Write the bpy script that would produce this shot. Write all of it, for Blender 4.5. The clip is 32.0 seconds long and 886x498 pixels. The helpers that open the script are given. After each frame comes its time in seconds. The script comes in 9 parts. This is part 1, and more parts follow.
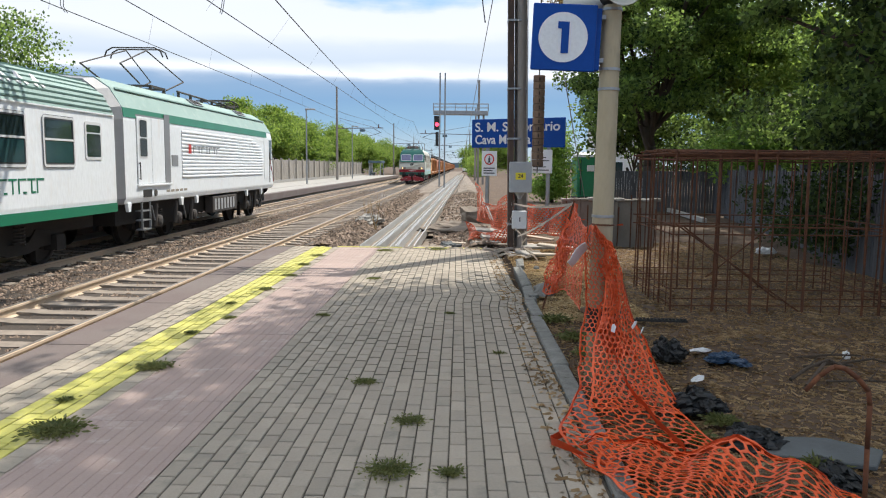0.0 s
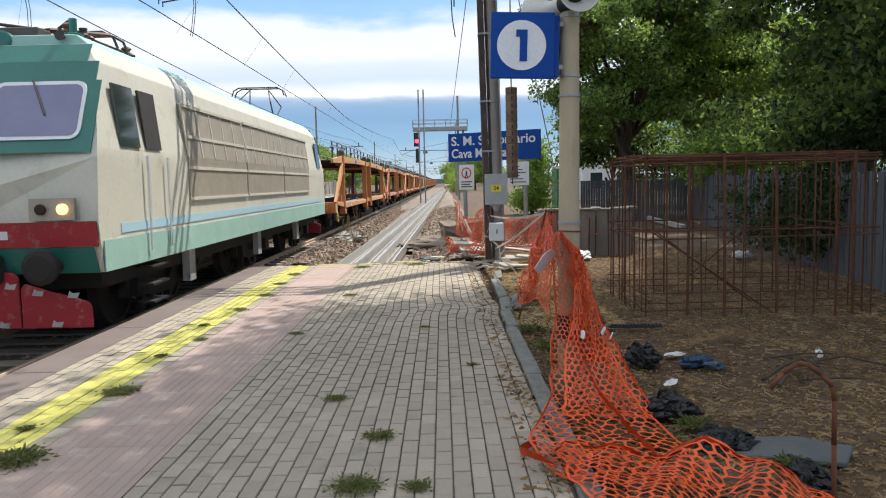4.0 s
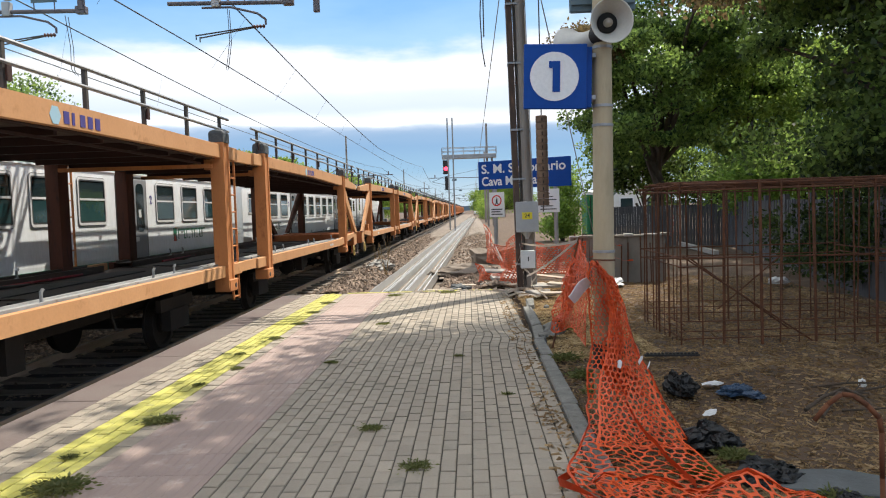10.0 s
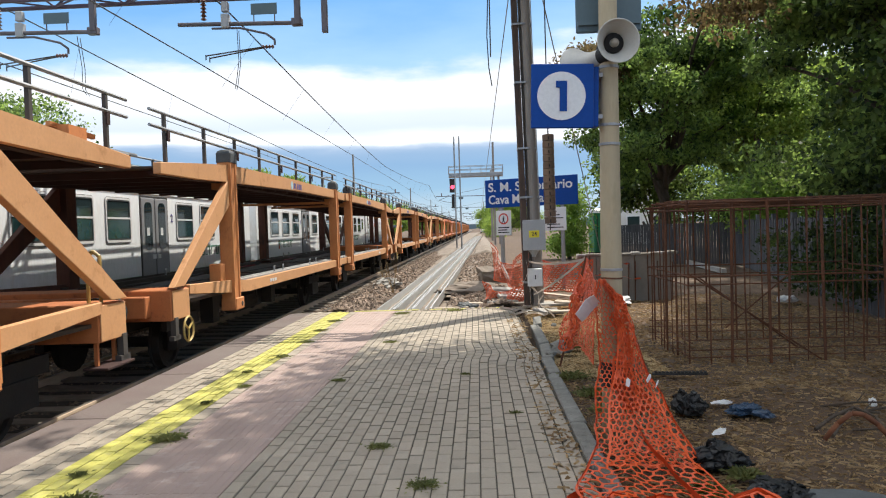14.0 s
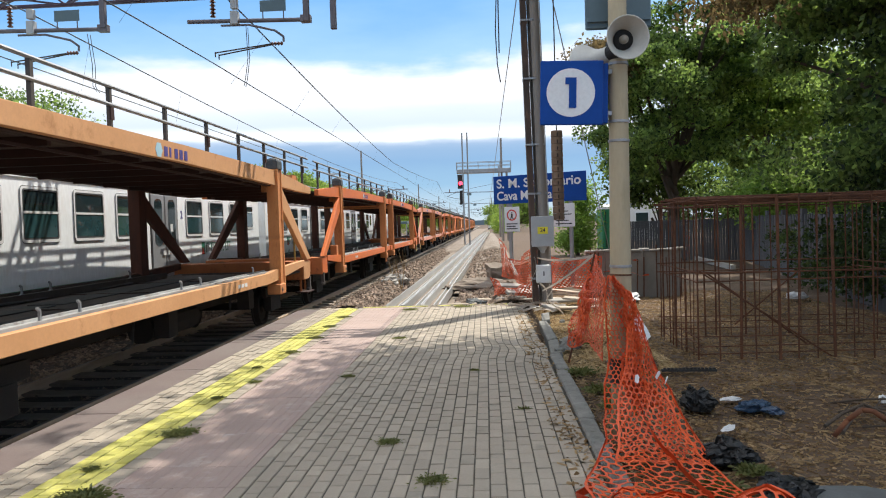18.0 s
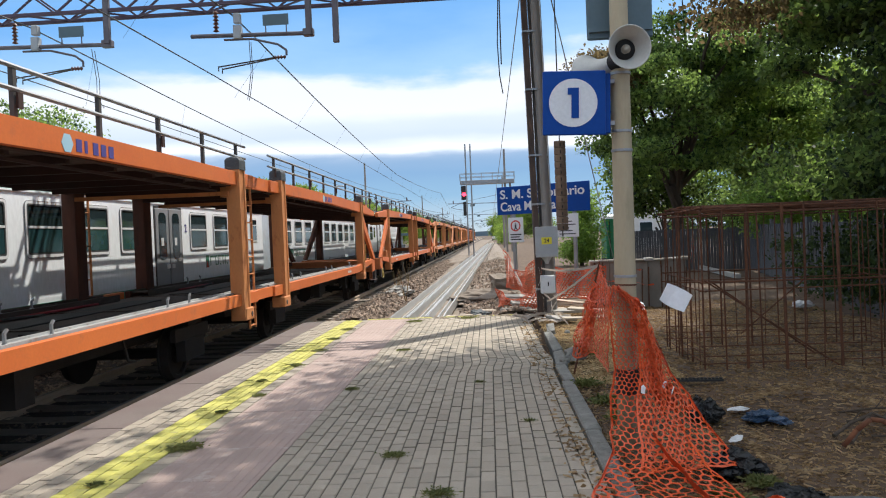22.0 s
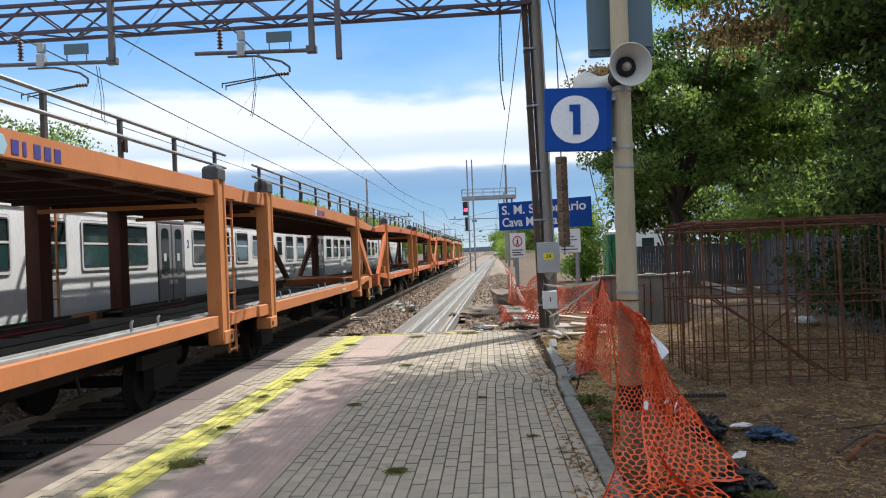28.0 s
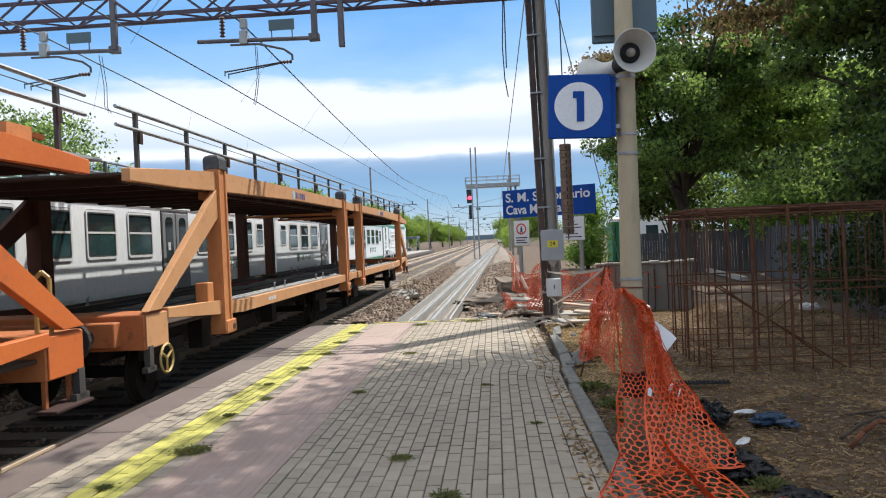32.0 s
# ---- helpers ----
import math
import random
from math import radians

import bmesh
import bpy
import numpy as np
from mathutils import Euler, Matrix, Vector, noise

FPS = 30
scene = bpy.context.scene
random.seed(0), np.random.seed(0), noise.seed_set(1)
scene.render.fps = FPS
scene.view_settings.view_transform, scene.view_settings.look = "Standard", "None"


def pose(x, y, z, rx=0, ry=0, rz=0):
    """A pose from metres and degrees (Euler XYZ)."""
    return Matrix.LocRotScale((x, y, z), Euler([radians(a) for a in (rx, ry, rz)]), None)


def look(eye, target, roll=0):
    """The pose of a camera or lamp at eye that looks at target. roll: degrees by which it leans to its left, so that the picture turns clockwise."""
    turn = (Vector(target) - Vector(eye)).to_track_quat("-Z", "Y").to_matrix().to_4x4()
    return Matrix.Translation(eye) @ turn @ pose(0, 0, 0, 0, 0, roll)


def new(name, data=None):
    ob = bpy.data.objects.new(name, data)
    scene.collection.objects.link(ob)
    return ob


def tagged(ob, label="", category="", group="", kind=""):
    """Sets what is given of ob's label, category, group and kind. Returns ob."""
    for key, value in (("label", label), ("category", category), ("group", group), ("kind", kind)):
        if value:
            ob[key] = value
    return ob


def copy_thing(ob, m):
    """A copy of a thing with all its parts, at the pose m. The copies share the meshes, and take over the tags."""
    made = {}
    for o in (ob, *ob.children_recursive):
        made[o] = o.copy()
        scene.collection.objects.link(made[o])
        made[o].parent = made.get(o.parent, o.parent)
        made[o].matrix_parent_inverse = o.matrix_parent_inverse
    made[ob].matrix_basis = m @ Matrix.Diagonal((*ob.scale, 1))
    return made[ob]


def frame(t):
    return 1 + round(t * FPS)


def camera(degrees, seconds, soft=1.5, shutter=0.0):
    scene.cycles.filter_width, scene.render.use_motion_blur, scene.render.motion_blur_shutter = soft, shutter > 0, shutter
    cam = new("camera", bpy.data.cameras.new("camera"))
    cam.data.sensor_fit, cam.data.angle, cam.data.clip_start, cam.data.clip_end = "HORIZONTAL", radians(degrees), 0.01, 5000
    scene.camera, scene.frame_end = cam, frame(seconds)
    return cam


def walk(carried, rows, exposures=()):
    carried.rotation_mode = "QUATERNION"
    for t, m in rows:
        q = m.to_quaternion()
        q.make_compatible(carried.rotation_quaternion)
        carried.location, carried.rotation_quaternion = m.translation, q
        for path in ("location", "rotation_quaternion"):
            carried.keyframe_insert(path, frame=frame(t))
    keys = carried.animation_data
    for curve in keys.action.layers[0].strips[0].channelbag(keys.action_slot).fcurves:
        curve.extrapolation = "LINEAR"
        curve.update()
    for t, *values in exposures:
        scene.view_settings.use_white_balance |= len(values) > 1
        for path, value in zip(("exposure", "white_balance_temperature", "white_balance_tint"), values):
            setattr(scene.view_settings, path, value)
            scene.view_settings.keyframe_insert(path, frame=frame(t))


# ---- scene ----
# ---- camera ----
cam = camera(62.0, 32.0, 1.1)
PATH = [
    (0, (0.19, -0.328, 1.603), (0.148, 1.659, 1.38), 0.6),
    (0.5, (0.216, -0.304, 1.61), (0.169, 1.684, 1.4), 0.6),
    (1, (0.214, -0.304, 1.607), (0.151, 1.686, 1.414), -0.2),
    (1.5, (0.236, -0.306, 1.59), (0.179, 1.682, 1.38), -1.2),
    (2, (0.267, -0.296, 1.58), (0.234, 1.692, 1.369), -1.2),
    (2.5, (0.297, -0.297, 1.574), (0.266, 1.694, 1.386), -1.7),
    (3, (0.302, -0.301, 1.568), (0.212, 1.689, 1.388), -1.5),
    (3.5, (0.33, -0.286, 1.56), (0.315, 1.706, 1.375), -1.7),
    (5.5, (0.297, -0.325, 1.587), (0.295, 1.671, 1.456), -0.7),
    (6, (0.296, -0.348, 1.587), (0.256, 1.648, 1.47), -1.1),
    (6.5, (0.285, -0.378, 1.585), (0.217, 1.618, 1.473), -0.9),
    (7, (0.282, -0.392, 1.584), (0.22, 1.603, 1.467), -1.2),
    (7.5, (0.285, -0.392, 1.581), (0.219, 1.603, 1.462), -1.3),
    (8, (0.285, -0.369, 1.584), (0.211, 1.626, 1.47), -1.5),
    (8.5, (0.29, -0.329, 1.584), (0.211, 1.666, 1.467), -1.8),
    (9, (0.284, -0.322, 1.583), (0.2, 1.672, 1.462), -1.8),
    (9.5, (0.286, -0.319, 1.587), (0.211, 1.676, 1.465), -1.7),
    (10, (0.286, -0.323, 1.588), (0.207, 1.672, 1.483), -1.8),
    (10.5, (0.286, -0.346, 1.588), (0.208, 1.65, 1.494), -1.9),
    (11, (0.281, -0.379, 1.591), (0.202, 1.618, 1.507), -1.7),
    (11.5, (0.275, -0.376, 1.589), (0.188, 1.621, 1.516), -1.8),
    (12, (0.281, -0.366, 1.59), (0.192, 1.631, 1.52), -1.9),
    (12.5, (0.279, -0.343, 1.588), (0.189, 1.654, 1.527), -2.0),
    (13, (0.278, -0.343, 1.591), (0.176, 1.653, 1.525), -2.0),
    (13.5, (0.278, -0.34, 1.589), (0.179, 1.657, 1.533), -1.9),
    (15.5, (0.274, -0.365, 1.59), (0.178, 1.632, 1.535), -1.5),
    (16, (0.272, -0.367, 1.594), (0.166, 1.63, 1.538), -1.4),
    (16.5, (0.271, -0.377, 1.593), (0.155, 1.619, 1.542), -1.6),
    (17, (0.269, -0.367, 1.59), (0.148, 1.629, 1.54), -1.9),
    (17.5, (0.269, -0.365, 1.589), (0.146, 1.63, 1.532), -1.9),
    (18, (0.268, -0.364, 1.593), (0.151, 1.631, 1.528), -1.8),
    (18.5, (0.271, -0.358, 1.596), (0.151, 1.638, 1.549), -1.9),
    (19, (0.268, -0.349, 1.59), (0.143, 1.646, 1.557), -1.8),
    (19.5, (0.27, -0.341, 1.595), (0.146, 1.655, 1.558), -1.9),
    (20, (0.27, -0.336, 1.599), (0.136, 1.659, 1.559), -2.1),
    (20.5, (0.271, -0.355, 1.594), (0.144, 1.641, 1.567), -2.1),
    (21, (0.275, -0.355, 1.593), (0.147, 1.641, 1.574), -2.2),
    (21.5, (0.27, -0.359, 1.595), (0.139, 1.636, 1.57), -2.1),
    (22, (0.27, -0.35, 1.593), (0.143, 1.645, 1.559), -2.3),
    (22.5, (0.268, -0.343, 1.594), (0.148, 1.654, 1.56), -2.2),
    (23, (0.267, -0.372, 1.596), (0.138, 1.624, 1.569), -2.2),
    (23.5, (0.265, -0.387, 1.596), (0.131, 1.608, 1.583), -1.9),
    (24, (0.265, -0.39, 1.595), (0.128, 1.606, 1.59), -2.0),
    (24.5, (0.272, -0.374, 1.593), (0.142, 1.622, 1.587), -2.2),
    (25, (0.267, -0.373, 1.593), (0.146, 1.624, 1.577), -2.1),
    (25.5, (0.266, -0.374, 1.592), (0.145, 1.623, 1.571), -1.9),
    (27.5, (0.262, -0.371, 1.598), (0.131, 1.625, 1.597), -2.0),
    (28, (0.265, -0.37, 1.595), (0.135, 1.626, 1.603), -2.3),
    (28.5, (0.264, -0.365, 1.594), (0.13, 1.63, 1.596), -2.1),
    (29, (0.263, -0.363, 1.594), (0.139, 1.634, 1.586), -2.1),
    (29.5, (0.265, -0.362, 1.595), (0.144, 1.635, 1.589), -2.1),
    (30, (0.264, -0.354, 1.595), (0.141, 1.642, 1.59), -2.3),
    (30.5, (0.264, -0.345, 1.595), (0.145, 1.651, 1.577), -2.3),
    (31, (0.259, -0.347, 1.594), (0.142, 1.649, 1.56), -2.3),
    (31.5, (0.263, -0.36, 1.593), (0.143, 1.636, 1.554), -2.4),
    (32, (0.267, -0.371, 1.593), (0.125, 1.624, 1.569), -2.5),
]
EXPOSURES = [(0.0, 0.31, 6350, 10), (3.5, 0.33, 6350, 10), (5.6, 0.56, 6550, 10), (7.0, 0.48, 6550, 10), (17.0, 0.49, 6480, 10), (19.2, 0.47, 6300, 10), (20.6, 0.38, 6250, 10), (32.0, 0.36, 6250, 10)]
SKY_GAIN, SUN_POWER = 11.3, 4.8

walk(cam, [(t, look(eye, goal, roll)) for t, eye, goal, roll in PATH], EXPOSURES)

# ---- world, sun, exposure ----
SUN = Vector((1.0, 1.3, 2.6)).normalized()
world = bpy.data.worlds.new("world")
scene.world = world
world.use_nodes = True
wn, wl = world.node_tree.nodes, world.node_tree.links
wn.clear()
w_out = wn.new("ShaderNodeOutputWorld")
w_bg = wn.new("ShaderNodeBackground")
w_sky = wn.new("ShaderNodeTexSky")
w_sky.sky_type, w_sky.sun_disc = "NISHITA", False
w_sky.sun_elevation, w_sky.sun_rotation = math.asin(SUN.z), math.atan2(SUN.x, SUN.y)
w_sky.air_density, w_sky.dust_density, w_sky.ozone_density = 1.0, 0.6, 1.6
w_co = wn.new("ShaderNodeTexCoord")
w_sep = wn.new("ShaderNodeSeparateXYZ")
w_map = wn.new("ShaderNodeMapping")
w_map.inputs["Scale"].default_value = (1.0, 1.0, 3.6)
w_n1 = wn.new("ShaderNodeTexNoise")
w_n1.inputs["Scale"].default_value, w_n1.inputs["Detail"].default_value = 2.3, 9.0
w_n1.inputs["Roughness"].default_value = 0.55
w_n2 = wn.new("ShaderNodeTexNoise")
w_n2.inputs["Scale"].default_value, w_n2.inputs["Detail"].default_value = 6.0, 10.0
wl.new(w_co.outputs["Generated"], w_sep.inputs[0])
wl.new(w_co.outputs["Generated"], w_map.inputs[0])
wl.new(w_map.outputs[0], w_n1.inputs["Vector"])
wl.new(w_map.outputs[0], w_n2.inputs["Vector"])


def w_math(op, a, b, clamp=False):
    n = wn.new("ShaderNodeMath")
    n.operation, n.use_clamp = op, clamp
    for i, v in enumerate((a, b)):
        if isinstance(v, float):
            n.inputs[i].default_value = v
        else:
            wl.new(v, n.inputs[i])
    return n.outputs[0]


# height of the sky, wavered by the noise, so that cloud edges are ragged
w_high = w_math("MULTIPLY", w_math("SUBTRACT", w_sep.outputs["Z"], 0.125), 14.0, True)
w_roll = w_math("ADD", w_math("MULTIPLY", w_math("SUBTRACT", w_n1.outputs["Fac"], 0.5), 0.13), w_math("MULTIPLY", w_sep.outputs["X"], -0.08))
w_wave = w_math("ADD", w_sep.outputs["Z"], w_math("MULTIPLY", w_high, w_roll))
w_wave = w_math("ADD", w_wave, w_math("MULTIPLY", w_math("SUBTRACT", w_n1.outputs["Fac"], 0.5), 0.022))
w_wave = w_math("ADD", w_wave, w_math("MULTIPLY", w_math("SUBTRACT", w_n2.outputs["Fac"], 0.5), 0.030))
w_ramp = wn.new("ShaderNodeValToRGB")
cr = w_ramp.color_ramp
cr.elements[0].position, cr.elements[0].color = 0.0, (0.45, 0.52, 0.56, 1)
cr.elements[1].position, cr.elements[1].color = 1.0, (0.86, 0.88, 0.92, 1)
for pos, col in ((0.022, (0.36, 0.47, 0.56)), (0.055, (0.215, 0.37, 0.53)), (0.085, (0.18, 0.315, 0.50)), (0.104, (0.215, 0.335, 0.505)), (0.112, (0.30, 0.40, 0.55)), (0.1155, (0.62, 0.67, 0.735)),
                 (0.1195, (0.86, 0.875, 0.90)), (0.125, (0.70, 0.73, 0.78)), (0.138, (0.53, 0.60, 0.69)), (0.16, (0.59, 0.645, 0.73)), (0.18, (0.72, 0.74, 0.785)), (0.222, (0.70, 0.73, 0.785)),
                 (0.240, (0.30, 0.49, 0.72)), (0.31, (0.15, 0.35, 0.66)), (0.40, (0.22, 0.41, 0.68)), (0.50, (0.62, 0.70, 0.80)), (0.62, (0.88, 0.90, 0.94))):
    e = cr.elements.new(pos)
    e.color = (*col, 1)
wl.new(w_wave, w_ramp.inputs[0])
w_lit = wn.new("ShaderNodeMix")
w_lit.data_type, w_lit.blend_type = "RGBA", "MULTIPLY"
w_lit.inputs["Factor"].default_value = 1.0
w_mix = wn.new("ShaderNodeMix")
w_mix.data_type = "RGBA"
w_mix.inputs["Factor"].default_value = 0.93
w_gain = wn.new("ShaderNodeMix")
w_gain.data_type, w_gain.blend_type = "RGBA", "MULTIPLY"
w_gain.inputs["Factor"].default_value = 1.0
w_gain.inputs["B"].default_value = (SKY_GAIN, SKY_GAIN, SKY_GAIN, 1)
wl.new(w_ramp.outputs[0], w_gain.inputs["A"])
wl.new(w_sky.outputs[0], w_mix.inputs["A"])
wl.new(w_gain.outputs["Result"], w_mix.inputs["B"])
wl.new(w_mix.outputs["Result"], w_bg.inputs[0])
w_bg.inputs[1].default_value = 0.10
wl.new(w_bg.outputs[0], w_out.inputs[0])

sun = new("sun", bpy.data.lights.new("sun", "SUN"))
sun.data.energy, sun.data.angle, sun.data.color = SUN_POWER, radians(0.6), (1.0, 0.93, 0.82)
sun.matrix_world = look(SUN * 60, (0, 0, 0))

# ---- shared numbers ----
RAIL = -0.38            # top of the rails; the platform is z = 0
TRACK_A, TRACK_B = -5.24, -8.72
EDGE = -3.47            # platform edge


# ---- materials ----
def mat(name, col, col2=None, rough=0.7, metal=0.0, scale=3.0, fine=60.0, bump=0.15, stain=None, amount=0.5, vary=0.0, spec=0.5, stretch=(1, 1, 1), coat=0.0):
    m = bpy.data.materials.new(name)
    m.use_nodes = True
    nt = m.node_tree
    n, l = nt.nodes, nt.links
    b = n["Principled BSDF"]
    co = n.new("ShaderNodeTexCoord")
    mp = n.new("ShaderNodeMapping")
    mp.inputs["Scale"].default_value = stretch
    l.new(co.outputs["Object"], mp.inputs[0])
    info = n.new("ShaderNodeObjectInfo")
    off = n.new("ShaderNodeVectorMath")
    off.operation = "ADD"
    sc = n.new("ShaderNodeMath")
    sc.operation = "MULTIPLY"
    sc.inputs[1].default_value = 37.0
    l.new(info.outputs["Random"], sc.inputs[0])
    l.new(mp.outputs[0], off.inputs[0])
    l.new(sc.outputs[0], off.inputs[1])

    def noise_at(s, detail, rgh=0.6):
        t = n.new("ShaderNodeTexNoise")
        t.inputs["Scale"].default_value, t.inputs["Detail"].default_value, t.inputs["Roughness"].default_value = s, detail, rgh
        l.new(off.outputs[0], t.inputs["Vector"])
        return t.outputs["Fac"]

    def mix(fac, a, c):
        t = n.new("ShaderNodeMix")
        t.data_type = "RGBA"
        for key, v in (("Factor", fac), ("A", a), ("B", c)):
            if isinstance(v, (float, int)):
                t.inputs[key].default_value = v
            elif isinstance(v, tuple):
                t.inputs[key].default_value = (*v[:3], 1)
            else:
                l.new(v, t.inputs[key])
        return t.outputs["Result"]

    def ramp(f, lo, hi):
        t = n.new("ShaderNodeMapRange")
        t.inputs["From Min"].default_value, t.inputs["From Max"].default_value = lo, hi
        l.new(f, t.inputs["Value"])
        return t.outputs["Result"]

    big, small = noise_at(scale, 6), noise_at(fine, 4)
    c2 = col2 or tuple(v * 0.72 for v in col)
    c = mix(ramp(big, 0.5 - amount * 0.4, 0.5 + amount * 0.4), col, c2)
    dark = mix(ramp(small, 0.35, 0.75), c, tuple(v * 0.65 for v in col))
    c = mix(0.35, c, dark)
    if stain:
        c = mix(ramp(noise_at(scale * 2.7, 8, 0.7), 0.56, 0.70), c, stain)
    if vary:
        hv = n.new("ShaderNodeHueSaturation")
        rr = n.new("ShaderNodeMapRange")
        rr.inputs["To Min"].default_value, rr.inputs["To Max"].default_value = 1 - vary, 1 + vary
        l.new(info.outputs["Random"], rr.inputs["Value"])
        l.new(rr.outputs["Result"], hv.inputs["Value"])
        l.new(c, hv.inputs["Color"])
        c = hv.outputs[0]
    l.new(c, b.inputs["Base Color"])
    b.inputs["Roughness"].default_value, b.inputs["Metallic"].default_value = rough, metal
    b.inputs["Specular IOR Level"].default_value = spec
    b.inputs["Coat Weight"].default_value = coat
    if bump:
        bp = n.new("ShaderNodeBump")
        bp.inputs["Strength"].default_value, bp.inputs["Distance"].default_value = bump, 0.01
        l.new(small, bp.inputs["Height"])
        l.new(bp.outputs[0], b.inputs["Normal"])
    return m


def island(m, spread):
    """The same surface, each joined piece a little lighter or darker."""
    n, l = m.node_tree.nodes, m.node_tree.links
    geo = n.new("ShaderNodeNewGeometry")
    rr = n.new("ShaderNodeMapRange")
    rr.inputs["To Min"].default_value, rr.inputs["To Max"].default_value = 1 - spread, 1 + spread
    l.new(geo.outputs["Random Per Island"], rr.inputs["Value"])
    for k in n:
        if k.type == "HUE_SAT":
            l.new(rr.outputs["Result"], k.inputs["Value"])
    return m


def leaf_mat(name, a, b, trans=0.5):
    m = bpy.data.materials.new(name)
    m.use_nodes = True
    n, l = m.node_tree.nodes, m.node_tree.links
    n.clear()
    out = n.new("ShaderNodeOutputMaterial")
    geo = n.new("ShaderNodeNewGeometry")
    cr2 = n.new("ShaderNodeValToRGB")
    cr2.color_ramp.elements[0].color, cr2.color_ramp.elements[1].color = (*a, 1), (*b, 1)
    tc = n.new("ShaderNodeTexCoord")
    tn = n.new("ShaderNodeTexNoise")
    tn.inputs["Scale"].default_value, tn.inputs["Detail"].default_value = 1.9, 3.0
    l.new(tc.outputs["Object"], tn.inputs["Vector"])
    mr = n.new("ShaderNodeMapRange")
    mr.inputs["From Min"].default_value, mr.inputs["From Max"].default_value = 0.36, 0.66
    l.new(tn.outputs["Fac"], mr.inputs["Value"])
    mm = n.new("ShaderNodeMix")
    mm.inputs["Factor"].default_value = 0.42
    l.new(geo.outputs["Random Per Island"], mm.inputs["A"])
    l.new(mr.outputs["Result"], mm.inputs["B"])
    cr2.color_ramp.elements[0].position, cr2.color_ramp.elements[1].position = 0.12, 0.9
    l.new(mm.outputs["Result"], cr2.inputs[0])
    d, t, g, mx, mx2 = (n.new("ShaderNode" + k) for k in ("BsdfDiffuse", "BsdfTranslucent", "BsdfGlossy", "MixShader", "MixShader"))
    g.inputs["Roughness"].default_value = 0.45
    l.new(cr2.outputs[0], d.inputs[0])
    hv = n.new("ShaderNodeHueSaturation")
    hv.inputs["Value"].default_value, hv.inputs["Hue"].default_value = 1.9, 0.492
    l.new(cr2.outputs[0], hv.inputs["Color"])
    l.new(hv.outputs[0], t.inputs[0])
    mx.inputs[0].default_value, mx2.inputs[0].default_value = trans, 0.02
    l.new(d.outputs[0], mx.inputs[1])
    l.new(t.outputs[0], mx.inputs[2])
    l.new(mx.outputs[0], mx2.inputs[1])
    l.new(g.outputs[0], mx2.inputs[2])
    l.new(mx2.outputs[0], out.inputs[0])
    return m


def plain(name, col, rough=0.5, metal=0.0, emit=0.0, trans=0.0):
    m = bpy.data.materials.new(name)
    m.use_nodes = True
    b = m.node_tree.nodes["Principled BSDF"]
    b.inputs["Base Color"].default_value = (*col, 1)
    b.inputs["Roughness"].default_value, b.inputs["Metallic"].default_value = rough, metal
    b.inputs["Transmission Weight"].default_value = trans
    if emit:
        b.inputs["Emission Color"].default_value, b.inputs["Emission Strength"].default_value = (*col, 1), emit
    return m


